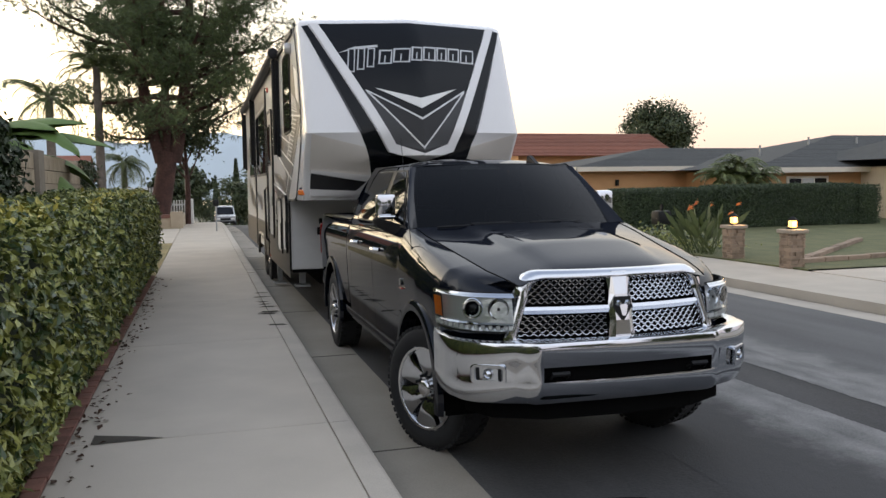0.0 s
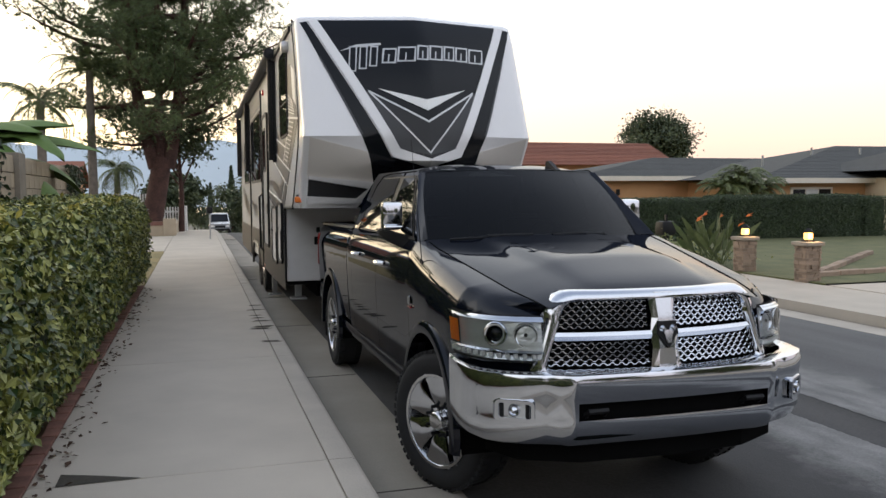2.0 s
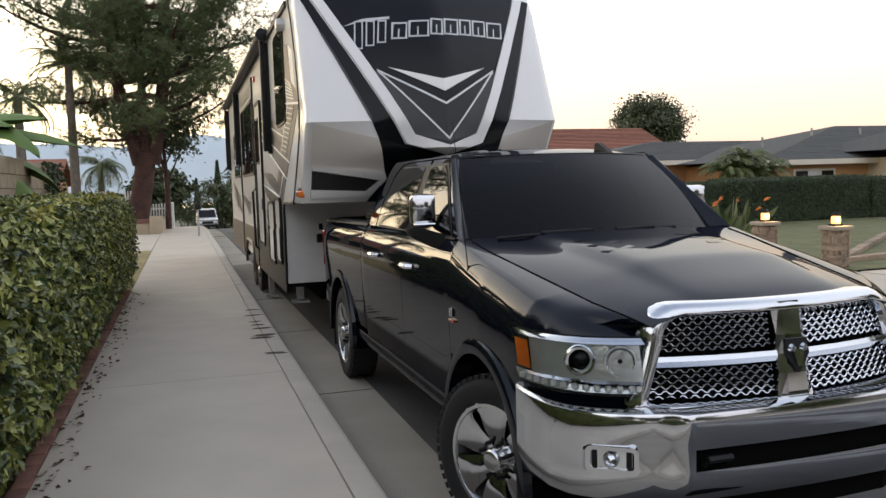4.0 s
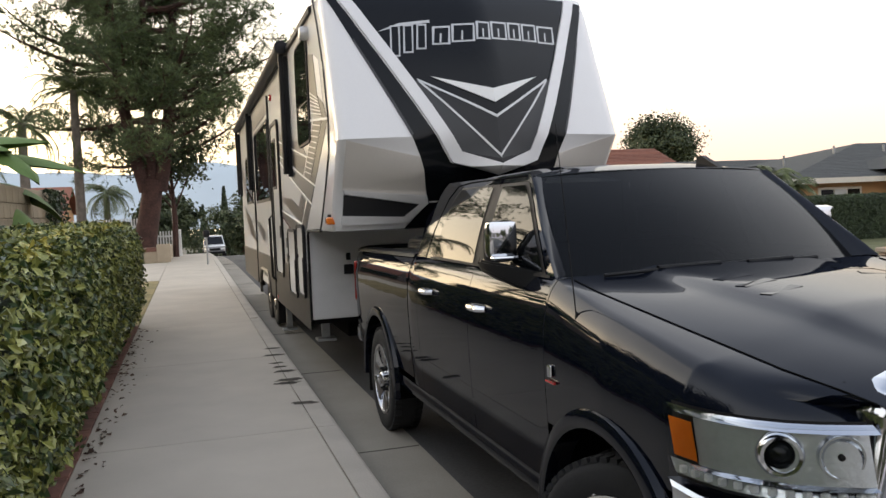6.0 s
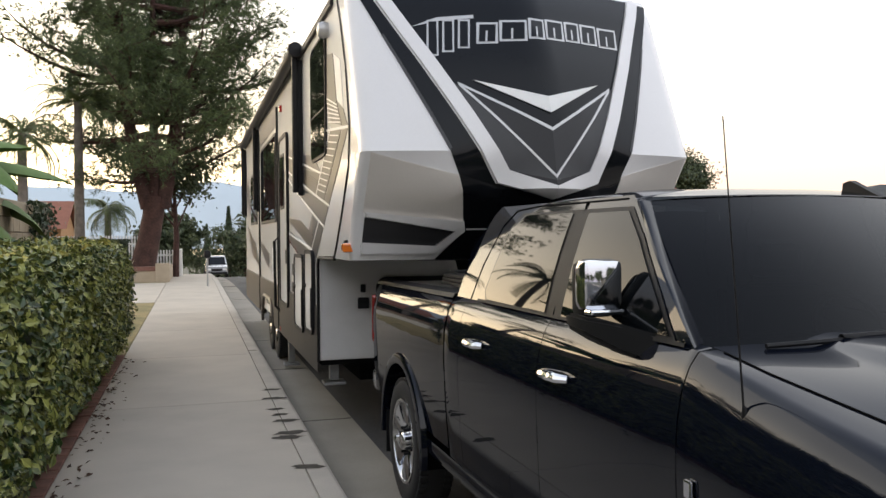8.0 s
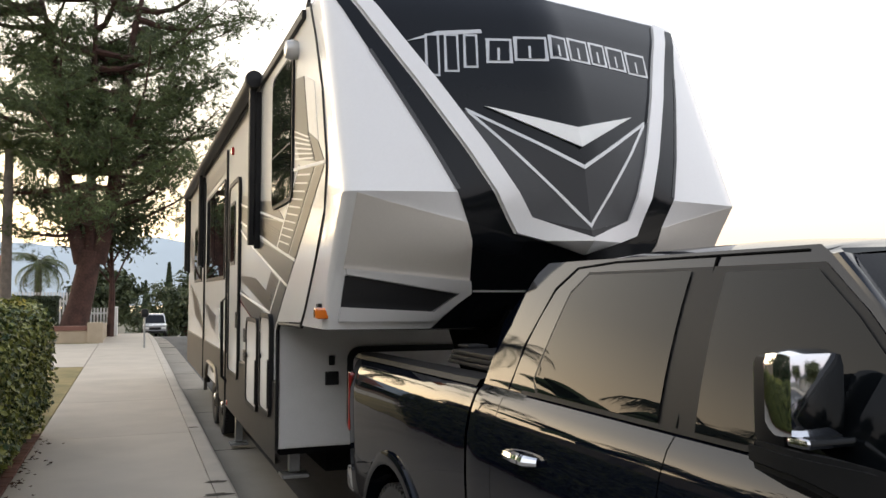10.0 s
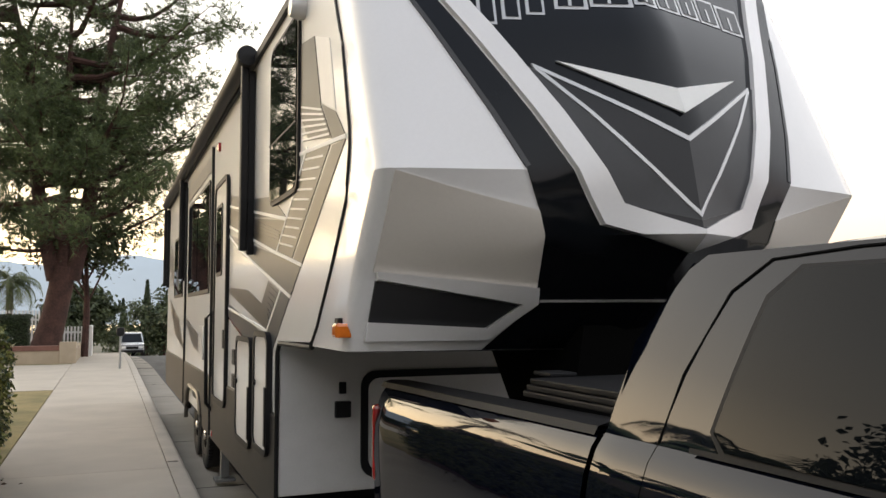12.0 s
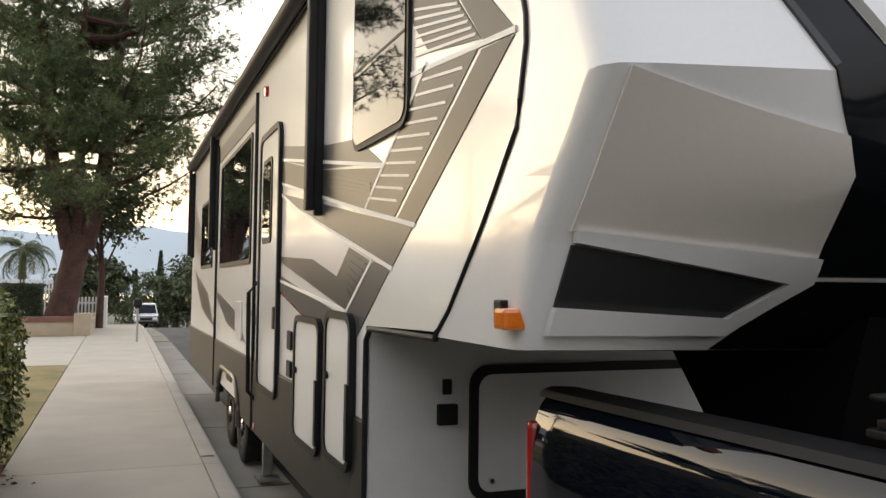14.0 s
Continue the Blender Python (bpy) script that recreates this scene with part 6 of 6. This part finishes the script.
def on_nose(name, poly, out, material, label="", parent=cap):
    bm = bmesh.new()
    bm.faces.new([bm.verts.new((x, 0, z)) for x, z in poly])
    for zc in (1.55, 1.65, 1.74, 1.82, 1.9, 2.0, 2.14, 2.28, 2.42, 2.556, 2.7, 2.85, 3.0, 3.15, 3.3, 3.42, 3.5, 3.6):
        bmesh.ops.bisect_plane(bm, geom=bm.verts[:] + bm.edges[:] + bm.faces[:], plane_co=(0, 0, zc), plane_no=(0, 0, 1))
    for xc in (-1.2, -1.05, -0.9, -0.75, -0.6, -0.45, -0.3, -0.15, 0, 0.15, 0.3, 0.45, 0.6, 0.75, 0.9, 1.05, 1.2):
        bmesh.ops.bisect_plane(bm, geom=bm.verts[:] + bm.edges[:] + bm.faces[:], plane_co=(xc, 0, 0), plane_no=(1, 0, 0))
    for v in bm.verts:
        x, z = v.co.x, v.co.z
        v.co = (CX + x, nose(x, z) - out, z)
    r = bmesh.ops.extrude_face_region(bm, geom=bm.faces[:])
    for v in [g for g in r["geom"] if isinstance(g, bmesh.types.BMVert)]:
        v.co.y += out - 0.001
    return part(name, bm, material, parent, label, smooth=True)


def mirrored(poly):
    return [(-x, z) for x, z in poly][::-1]


def stroke(pts, w):
    """A flat line of width w along pts, as a polygon."""
    left, right = [], []
    for i, p in enumerate(pts):
        a, b = Vector(pts[max(i - 1, 0)]), Vector(pts[min(i + 1, len(pts) - 1)])
        d = (b - a).normalized()
        n = Vector((-d.y, d.x)) * w / 2
        left.append((p[0] + n.x, p[1] + n.y))
        right.append((p[0] - n.x, p[1] - n.y))
    return left + right[::-1]


on_nose("black_field", [(-1.09, 3.66), (-0.32, 2.13), (0, 2.02), (0.32, 2.13), (1.09, 3.66)], 0.006, M["gloss_black"], "gloss black nose panel")
CHIN = [(-0.505, 1.722), (0, 1.722), (0, 1.710), (-0.505, 1.710)]
for side in (0, 1):
    def both(p):
        return mirrored(p) if side else p
    on_nose("gray_wing", both([(-0.78, 2.88), (-0.375, 2.14), (0, 2.05), (0, 2.10), (-0.60, 2.77)]), 0.015, M["midgray"])
    on_nose("dark_border", both([(-0.80, 2.90), (-0.40, 2.12), (0, 2.025), (0, 2.06), (-0.365, 2.145), (-0.77, 2.885)]), 0.018, M["darkgray"])
    on_nose("dark_wing", both([(-0.585, 2.765), (0, 2.105), (0, 2.43)]), 0.017, M["darkgray"])
    on_nose("line", both([(-0.61, 2.80), (-0.585, 2.775), (0, 2.10), (0, 2.075), (-0.60, 2.765)]), 0.021, M["silver"])
    on_nose("line", both([(-0.61, 2.80), (0, 2.445), (0, 2.42), (-0.58, 2.762)]), 0.022, M["silver"])
    on_nose("chevron", both([(-0.50, 2.815), (0, 2.68), (0, 2.555)]), 0.021, M["white_paint"], "white chevron")
    band = on_nose("white_band", both([(-1.19, 3.655), (-1.085, 3.665), (-0.315, 2.135), (0, 2.02), (0, 1.925), (-0.39, 2.045)]), 0.035, M["white_gel"], "raised white band")
    on_nose("black_stripe", both([(-1.275, 3.63), (-1.20, 3.645), (-0.40, 2.045), (-0.645, 2.115)]), 0.008, M["gloss_black"], "black diagonal stripe")
    on_nose("light_strip", both([(-1.10, 3.20), (-1.085, 3.21), (-0.70, 2.30), (-0.72, 2.29)]), 0.012, M["midgray"], "thin strip of small lamps")
    on_nose("black_chin", both([(-0.645, 2.115), (-0.40, 2.045), (0, 1.925), (0, 1.482), (-0.67, 1.482), (-0.515, 1.70), (-0.545, 1.77)]), 0.006, M["gloss_black"])
    on_nose("gray_cheek", both([(-1.262, 2.27), (-0.645, 2.108), (-0.545, 1.775), (-1.262, 1.85)]), 0.012, M["gray_gel"], "beige gray cheek panel")
    on_nose("lip", both([(-1.25, 1.85), (-0.545, 1.775), (-0.515, 1.70), (-0.67, 1.53), (-0.70, 1.585), (-0.585, 1.70), (-1.24, 1.815)]), 0.035, M["white_gel"])
    on_nose("lip", both([(-1.25, 1.62), (-0.70, 1.59), (-0.67, 1.53), (-1.25, 1.53)]), 0.035, M["white_gel"])
    on_nose("dark_inset", both([(-1.245, 1.81), (-0.59, 1.698), (-0.705, 1.588), (-1.245, 1.618)]), 0.014, M["darkgray"], "dark mesh inset")

for side in (0, 1):
    on_nose("chin_line", mirrored(CHIN) if side else CHIN, 0.012, M["lightgray"], "thin pale moulding across the chin")

# the nose title, as plain slanted outlined shapes
shapes = [(-0.80, 0.33, 3.015, 0.35)]
x = -0.43
for w in (0.155, 0.20, 0.14, 0.17, 0.14, 0.16, 0.19):
    shapes.append((x, w, 3.115 + 0.05 * math.sin((x + 0.4) / 1.45 * math.pi), 0.185))
    x += w + 0.014
for x, w, z, h in shapes:
    sl = 0.18 * h
    outer = [(x, z), (x + w, z), (x + w + sl, z + h), (x + sl, z + h)]
    if h > 0.3:
        for k in range(3):
            xa = x + 0.115 * k
            on_nose("title_shape", [(xa, z + 0.03 * k), (xa + 0.085, z + 0.03 * k), (xa + 0.13, z + h - 0.04), (xa + 0.045, z + h - 0.04)], 0.010, M["silver"])
            on_nose("title_shape_fill", [(xa + 0.018, z + 0.016 + 0.03 * k), (xa + 0.075, z + 0.016 + 0.03 * k), (xa + 0.112, z + h - 0.056), (xa + 0.055, z + h - 0.056)], 0.014, M["gloss_black"])
        on_nose("title_shape", [(x - 0.08, z + h - 0.10), (x + 0.12, z + h - 0.02), (x + w + 0.06, z + h), (x + w + 0.06, z + h - 0.03), (x + 0.14, z + h - 0.05)], 0.012, M["silver"])
        continue
    t = 0.019
    on_nose("title_shape", outer, 0.010, M["silver"])
    on_nose("title_bar", [(x + w * 0.42, z + t), (x + w * 0.42 + 0.014, z + t), (x + w * 0.42 + 0.014 + sl * 0.6, z + h * 0.6), (x + w * 0.42 + sl * 0.6, z + h * 0.6)], 0.017, M["silver"])
    on_nose("title_shape_fill", [(x + t, z + t), (x + w - t, z + t), (x + w + sl - t, z + h - t), (x + sl + t, z + h - t)], 0.014, M["gloss_black"])

# body behind the seam
prof = [(BOXY, 0.45), (BOXY, 1.475)]
prof += [(seam_y(z), z) for z in (1.5, 1.58, 1.9, 2.2, 2.5, 3.0, 3.4)]
prof += [(11.10, RZ), (11.3, 3.72), (REAR - 0.2, 3.72), (REAR, 3.55), (REAR, 0.45)]
part("body", prism(bmesh.new(), prof, lambda u, v, w: (SX + w, u, v), 2 * HW), M["side_white"], trailer, "white fibreglass trailer body")
part("seam_trim", tube(bmesh.new(), [(SX - 0.004, seam_y(z), z) for z in np.linspace(1.5, 3.68, 26)], 0.012, 6), M["plastic"], trailer, smooth=True)
part("front_wall", boxed(SX + 0.02, CX + HW - 0.02, BOXY - 0.012, BOXY + 0.05, 0.46, 1.455), M["lightgray"], trailer, "light gray front wall below the overhang")
part("edge_trim", tube(bmesh.new(), [(SX - 0.002, BOXY - 0.012, 0.44), (SX - 0.002, BOXY - 0.012, 1.40), (SX + 0.0, BOXY - 0.08, 1.462), (SX, 11.36, 1.472), (SX - 0.004, 11.33, 1.5)], 0.016, 6), M["plastic"], trailer)


def on_front(u, v, w):
    return (u, BOXY - 0.014 - w, v)


hatch = part("front_hatch", prism(bmesh.new(), rounded(1.78, 3.6, 0.58, 1.21, 0.08), on_front, 0.012), M["lightgray"], trailer)
part("hatch_seal", ring_prism(bmesh.new(), rounded(1.73, 3.65, 0.53, 1.26, 0.11), rounded(1.78, 3.6, 0.58, 1.21, 0.08), on_front, 0.022), M["plastic"], hatch, "black rubber seal")
part("hatch_latch", lathe(bmesh.new(), [(0.016, 0.0), (0.014, 0.02), (0, 0.022)], pose(1.86, BOXY - 0.026, 0.64, 90, 0, 0), 12), M["chrome"], hatch)
part("outlet_cover", boxed(1.545, 1.655, BOXY - 0.05, BOXY - 0.01, 0.95, 1.06, 0.008), M["plastic"], trailer, "black outlet cover")
part("switch", boxed(1.575, 1.625, BOXY - 0.035, BOXY - 0.01, 1.11, 1.19, 0.006), M["plastic"], trailer)


def on_side(u, v, w):
    return (SX - w, u, v)


def decal(name, poly, out, material, label="", parent=trailer):
    bm = bmesh.new()
    prism(bm, poly, on_side, out)
    return part(name, bm, material, parent, label)


def slats(poly_fn, n, material):
    for k in range(n):
        decal("graphic_line", stroke(poly_fn(k), 0.012), 0.0075, material)


# side graphics
decal("graphic", [(11.70, 2.96), (11.18, 2.80), (10.94, 2.57), (11.47, 2.66), (11.70, 2.86)], 0.004, M["taupe"], "taupe upper graphic")
decal("graphic", [(11.70, 3.30), (11.35, 3.24), (11.18, 2.80), (11.70, 2.96)], 0.004, M["taupe"])
decal("graphic", [(11.16, 2.80), (10.86, 2.69), (10.67, 2.53), (10.92, 2.56)], 0.004, M["taupe"])
decal("graphic", [(11.32, 3.23), (11.0, 3.12), (10.86, 2.70), (11.16, 2.81)], 0.004, M["lightgray"])
decal("graphic", [(11.50, 2.61), (10.97, 2.54), (11.91, 2.0), (12.38, 2.08)], 0.004, M["taupe"], "taupe slanted graphic")
decal("graphic", [(10.93, 2.53), (10.67, 2.51), (11.62, 1.95), (11.86, 1.995)], 0.004, M["taupe"])
decal("graphic", [(13.47, 2.42), (12.12, 2.26), (12.44, 2.08), (13.39, 2.23), (14.9, 2.5), (14.9, 2.68)], 0.004, M["taupe"])
decal("graphic", [(13.42, 2.57), (12.59, 2.48), (12.1, 2.28), (13.41, 2.42), (14.9, 2.69), (14.9, 2.80)], 0.004, M["midgray"])
decal("graphic", [(14.85, 2.41), (11.65, 1.94), (11.93, 1.77), (14.16, 2.23)], 0.004, M["midgray"], "dark gray slanted band")
decal("graphic", [(14.79, 1.90), (13.64, 1.85), (12.98, 1.73), (12.71, 1.89), (12.28, 1.80), (12.75, 1.54), (14.69, 1.84)], 0.004, M["darkgray"], "charcoal angular graphic")
decal("graphic", [(12.23, 1.80), (11.96, 1.76), (12.73, 1.28), (13.1, 1.34), (15.6, 1.77), (15.61, 1.85), (12.80, 1.50)], 0.004, M["midgray"])
decal("graphic", [(16.76, 1.48), (15.05, 1.27), (14.93, 1.12), (15.52, 1.20)], 0.004, M["midgray"])
decal("graphic", [(19.8, 1.62), (17.6, 1.40), (16.6, 1.08), (18.2, 1.22)], 0.004, M["midgray"])
decal("graphic", [(22.8, 1.9), (20.6, 1.55), (19.6, 1.1), (21.4, 1.3)], 0.004, M["taupe"])
decal("graphic", [(22.8, 2.9), (21.2, 2.2), (21.6, 1.9), (22.9, 2.5)], 0.004, M["midgray"])
for pts in ([(11.70, 2.62), (10.66, 2.525)], [(11.5, 2.62), (12.4, 2.08)], [(14.9, 2.50), (12.44, 2.075), (11.62, 1.945)], [(14.9, 2.69), (12.1, 2.27)], [(14.9, 2.42), (14.16, 2.225), (11.93, 1.76)], [(12.26, 1.81), (12.75, 1.535)], [(15.6, 1.78), (12.73, 1.53)]):
    decal("graphic_line", stroke(pts, 0.022), 0.0065, M["white_paint"])
decal("graphic_line", stroke([(15.6, 1.765), (13.1, 1.33), (12.73, 1.28)], 0.014), 0.0065, M["red"])
slats(lambda k: [(11.52 + 0.085 * k + 0.02, 2.56 - 0.048 * k), (11.10 + 0.085 * k, 2.505 - 0.048 * k)], 10, M["lightgray"])
slats(lambda k: [(11.66 - 0.005 * k, 2.90 - 0.042 * k), (11.16 - 0.035 * k, 2.77 - 0.034 * k)], 6, M["lightgray"])
slats(lambda k: [(13.4 + 0.1 * k, 2.40 + 0.02 * k - 0.035 * k), (12.3, 2.20 - 0.02 * k)], 4, M["darkgray"])
slats(lambda k: [(12.66 + 0.012 * k, 1.85 - 0.04 * k), (12.36 + 0.06 * k, 1.79 - 0.035 * k)], 6, M["midgray"])

# windows, doors and hatches on the side
bw = decal("bunk_window", rounded(11.70, 12.62, 2.40, 3.52, 0.10), 0.02, M["plastic"], "dark rounded side window")
decal("pane", rounded(11.73, 12.59, 2.43, 3.49, 0.08), 0.026, M["dark_glass"], "", bw)
decal("pane_divider", stroke([(11.72, 2.83), (12.6, 2.83)], 0.012), 0.029, M["plastic"], "", bw)
wn2 = decal("side_window", rounded(16.40, 19.0, 1.88, 3.18, 0.05), 0.015, M["plastic"], "wide dark slide-out window")
for k in range(2):
    decal("pane", rounded(16.45 + 1.28 * k, 17.68 + 1.28 * k, 1.93, 3.13, 0.04), 0.02, M["dark_glass"], "", wn2)
wn3 = decal("side_window", rounded(20.0, 21.6, 1.9, 2.9, 0.05), 0.015, M["plastic"], "dark rear side window")
decal("pane", rounded(20.05, 21.55, 1.95, 2.85, 0.04), 0.02, M["dark_glass"], "", wn3)
door = decal("entry_door", rounded(14.82, 15.72, 0.80, 2.96, 0.10), 0.02, M["side_white"], "white entry door with a black frame")
part("door_frame", ring_prism(bmesh.new(), rounded(14.78, 15.76, 0.76, 3.0, 0.12), rounded(14.83, 15.71, 0.81, 2.95, 0.09), on_side, 0.035), M["plastic"], door)
decal("door_window", rounded(15.14, 15.58, 2.03, 2.76, 0.06), 0.03, M["plastic"], "", door)
decal("door_pane", rounded(15.18, 15.54, 2.07, 2.72, 0.05), 0.036, M["dark_glass"], "", door)
part("door_latch", boxed(SX - 0.04, SX, 14.86, 14.95, 1.32, 1.50, 0.01), M["plastic"], door)
part("grab_handle", tube(bmesh.new(), [(SX, 15.95, 0.62), (SX - 0.07, 15.95, 0.70), (SX - 0.08, 15.95, 1.6), (SX, 15.95, 1.7)], 0.02, 8), M["plastic"], trailer, "long black grab handle", smooth=True)
part("slide_edge", tube(bmesh.new(), [(SX - 0.01, 16.05, 0.35), (SX - 0.01, 16.12, 3.5)], 0.022, 6), M["plastic"], trailer)
part("slide_edge", tube(bmesh.new(), [(SX - 0.01, 19.4, 0.35), (SX - 0.01, 19.4, 3.5)], 0.022, 6), M["plastic"], trailer)
part("grey_header", boxed(SX - 0.008, SX, 16.2, 19.3, 3.26, 3.44), M["midgray"], trailer)
for y0, y1, z0, z1 in ((13.30, 14.02, 0.64, 1.44), (12.56, 13.10, 0.70, 1.50)):
    hd = decal("storage_hatch", rounded(y0, y1, z0, z1, 0.09), 0.03, M["side_white"], "white storage hatch with black frame")
    part("hatch_frame", ring_prism(bmesh.new(), rounded(y0 - 0.03, y1 + 0.03, z0 - 0.03, z1 + 0.03, 0.11), rounded(y0 + 0.01, y1 - 0.01, z0 + 0.01, z1 - 0.01, 0.08), on_side, 0.04), M["plastic"], hd)
    part("hatch_hinge", boxed(SX - 0.05, SX - 0.012, y0 - 0.02, y0 + 0.03, z0 + 0.05, z0 + 0.45), M["plastic"], hd)
    part("latch", lathe(bmesh.new(), [(0.022, 0), (0.02, 0.02), (0, 0.022)], pose(SX - 0.03, y1 - 0.05, z0 + 0.45, 0, -90, 0), 12), M["plastic"], hd)
for y0, y1, z0, z1 in ((16.9, 17.35, 1.1, 1.5), (14.25, 14.4, 1.0, 1.12), (14.25, 14.4, 1.2, 1.34)):
    part("service_cover", boxed(SX - 0.02, SX, y0, y1, z0, z1, 0.01), M["plastic"] if y0 < 16 else M["side_white"], trailer)
part("ladder_light", lathe(bmesh.new(), [(0.05, 0), (0.045, 0.03), (0, 0.04)], pose(SX, 15.6, 3.40, 0, -90, 0), 14), M["red"], trailer, "small red side lamp", smooth=True)
# Round silver speaker on the side wall; it gives no light.
part("porch_lamp", lathe(bmesh.new(), [(0.07, 0.0), (0.075, 0.05), (0.06, 0.09), (0, 0.10)], pose(SX, 11.62, 3.50, 0, -90, 0), 18), M["silver"], trailer, "round speaker beside the front window", smooth=True)
part("lower_lamp", boxed(SX - 0.02, SX, 15.85, 15.95, 0.36, 0.42, 0.008), M["red"], trailer)
mk = part("marker_base", boxed(SX - 0.03, SX + 0.04, 10.70, 10.76, 1.56, 1.64, 0.008), M["plastic"], trailer)
part("marker_lamp", boxed(SX - 0.06, SX + 0.03, 10.62, 10.70, 1.545, 1.615, 0.015), M["amber"], mk, "amber clearance lamp")

# skirt with wheel cut-outs
W1, W2, WZ = 17.35, 18.35, 0.16
bm = bmesh.new()
rows = []
for y in sorted(set(list(np.arange(BOXY, REAR, 0.12)) + [W1 - 0.52 + 0.04 * k for k in range(52)] + [REAR])):
    zl = 0.33
    for wy in (W1, W2):
        d = 0.47 ** 2 - (y - wy) ** 2
        if d > 0:
            zl = max(zl, WZ + 0.06 + math.sqrt(d))
    if W1 < y < W2:
        zl = max(zl, WZ + 0.42)
    rows.append([(SX + 0.05, y, zl), (SX - 0.010, y, zl), (SX - 0.014, y, 0.60 if zl < 0.6 else zl + 0.05), (SX - 0.012, y, 0.96 + 0.004 * (16 - y)), (SX + 0.002, y, 0.98 + 0.004 * (16 - y))])
part("skirt", grid(bm, rows), M["skirt"], trailer, "charcoal lower skirt")
part("arch_trim", tube(bmesh.new(), [(SX - 0.02, W1 - 0.47 * math.cos(radians(a)), WZ + 0.06 + 0.47 * math.sin(radians(a))) for a in range(0, 91, 10)] + [(SX - 0.02, W2 + 0.47 * math.sin(radians(a)), WZ + 0.06 + 0.47 * math.cos(radians(a))) for a in range(0, 91, 10)], 0.03, 6), M["taupe"], trailer, "gray wheel arch trim", smooth=True)
part("chassis", boxed(SX + 0.45, CX + HW - 0.45, BOXY + 0.2, REAR - 0.2, 0.2, 0.5), M["void"], trailer)
part("belly", boxed(SX + 0.03, CX + HW - 0.03, BOXY, REAR - 0.02, 0.40, 0.45), M["void"], trailer)
for wy in (W1, W2):
    for s in (-1, 1):
        wheel("trailer_wheel", pose(CX + s * 1.13, wy, WZ, 0, s * 90, 0), 0.38, 0.21, 0.23, 6, trailer, "trailer wheel with black and polished rim", True)
    part("axle", tube(bmesh.new(), [(CX - 1.05, wy, WZ), (CX + 1.05, wy, WZ)], 0.06, 8), M["void"], trailer)
for y, z in ((12.62, 0.17), (16.35, -0.20)):
    for s in (-1, 1):
        leg = part("landing_leg", boxed(CX + s * 1.13 - 0.045, CX + s * 1.13 + 0.045, y - 0.045, y + 0.045, z + 0.04, 0.46, 0.008), M["metal"], trailer, "steel landing leg")
        part("foot", boxed(CX + s * 1.13 - 0.11, CX + s * 1.13 + 0.11, y - 0.11, y + 0.11, z, z + 0.03, 0.008), M["metal"], leg)
part("pin_box", prism(bmesh.new(), [(10.40, 1.05), (10.6, 0.95), (10.95, 1.05), (11.3, 1.46), (10.25, 1.60), (10.34, 1.3)], lambda u, v, w: (CX - 0.25 + w, u, v), 0.5), M["void"], trailer, "black hitch pin box")
part("hitch", boxed(CX - 0.35, CX + 0.35, 9.9, 10.5, 0.74, 1.05, 0.03), M["void"], truck, "black hitch in the bed")

# awning
AX, AZ = SX - 0.085, 3.69
aw = part("awning_roller", tube(bmesh.new(), [(AX, 13.3, AZ), (AX, 23.2, AZ)], 0.065, 14), M["plastic"], trailer, "rolled black awning along the roof edge", smooth=True)
part("roller_cap", lathe(bmesh.new(), [(0.0, 0.04), (0.08, 0.03), (0.085, -0.03), (0.0, -0.04)], pose(AX, 13.3, AZ, 90, 0, 0), 18), M["plastic"], aw, smooth=True)
part("awning_rail", boxed(SX - 0.03, SX + 0.02, 11.3, REAR - 0.1, 3.64, 3.70), M["plastic"], trailer)
part("awning_cover", boxed(AX + 0.02, SX, 13.3, 23.2, 3.70, 3.74), M["plastic"], aw)
for y in (13.4, 19.5, 23.1):
    arm = part("awning_arm", boxed(AX - 0.03, AX + 0.03, y - 0.04, y + 0.04, 2.15, AZ + 0.02, 0.015), M["plastic"], trailer, "black awning arm")
    part("arm_rail", boxed(SX - 0.055, SX - 0.002, y - 0.025, y + 0.025, 2.12, 3.6, 0.008), M["plastic"], arm)
part("roof_unit", boxed(CX - 0.45, CX + 0.35, 11.6, 12.6, 3.72, 3.86, 0.05), M["plastic"], trailer, "low dark roof unit")
part("roof_antenna", tube(bmesh.new(), [(SX + 0.1, 11.6, 3.7), (SX + 0.04, 11.45, 3.78), (SX + 0.02, 11.30, 3.77)], 0.015, 6), M["plastic"], trailer)
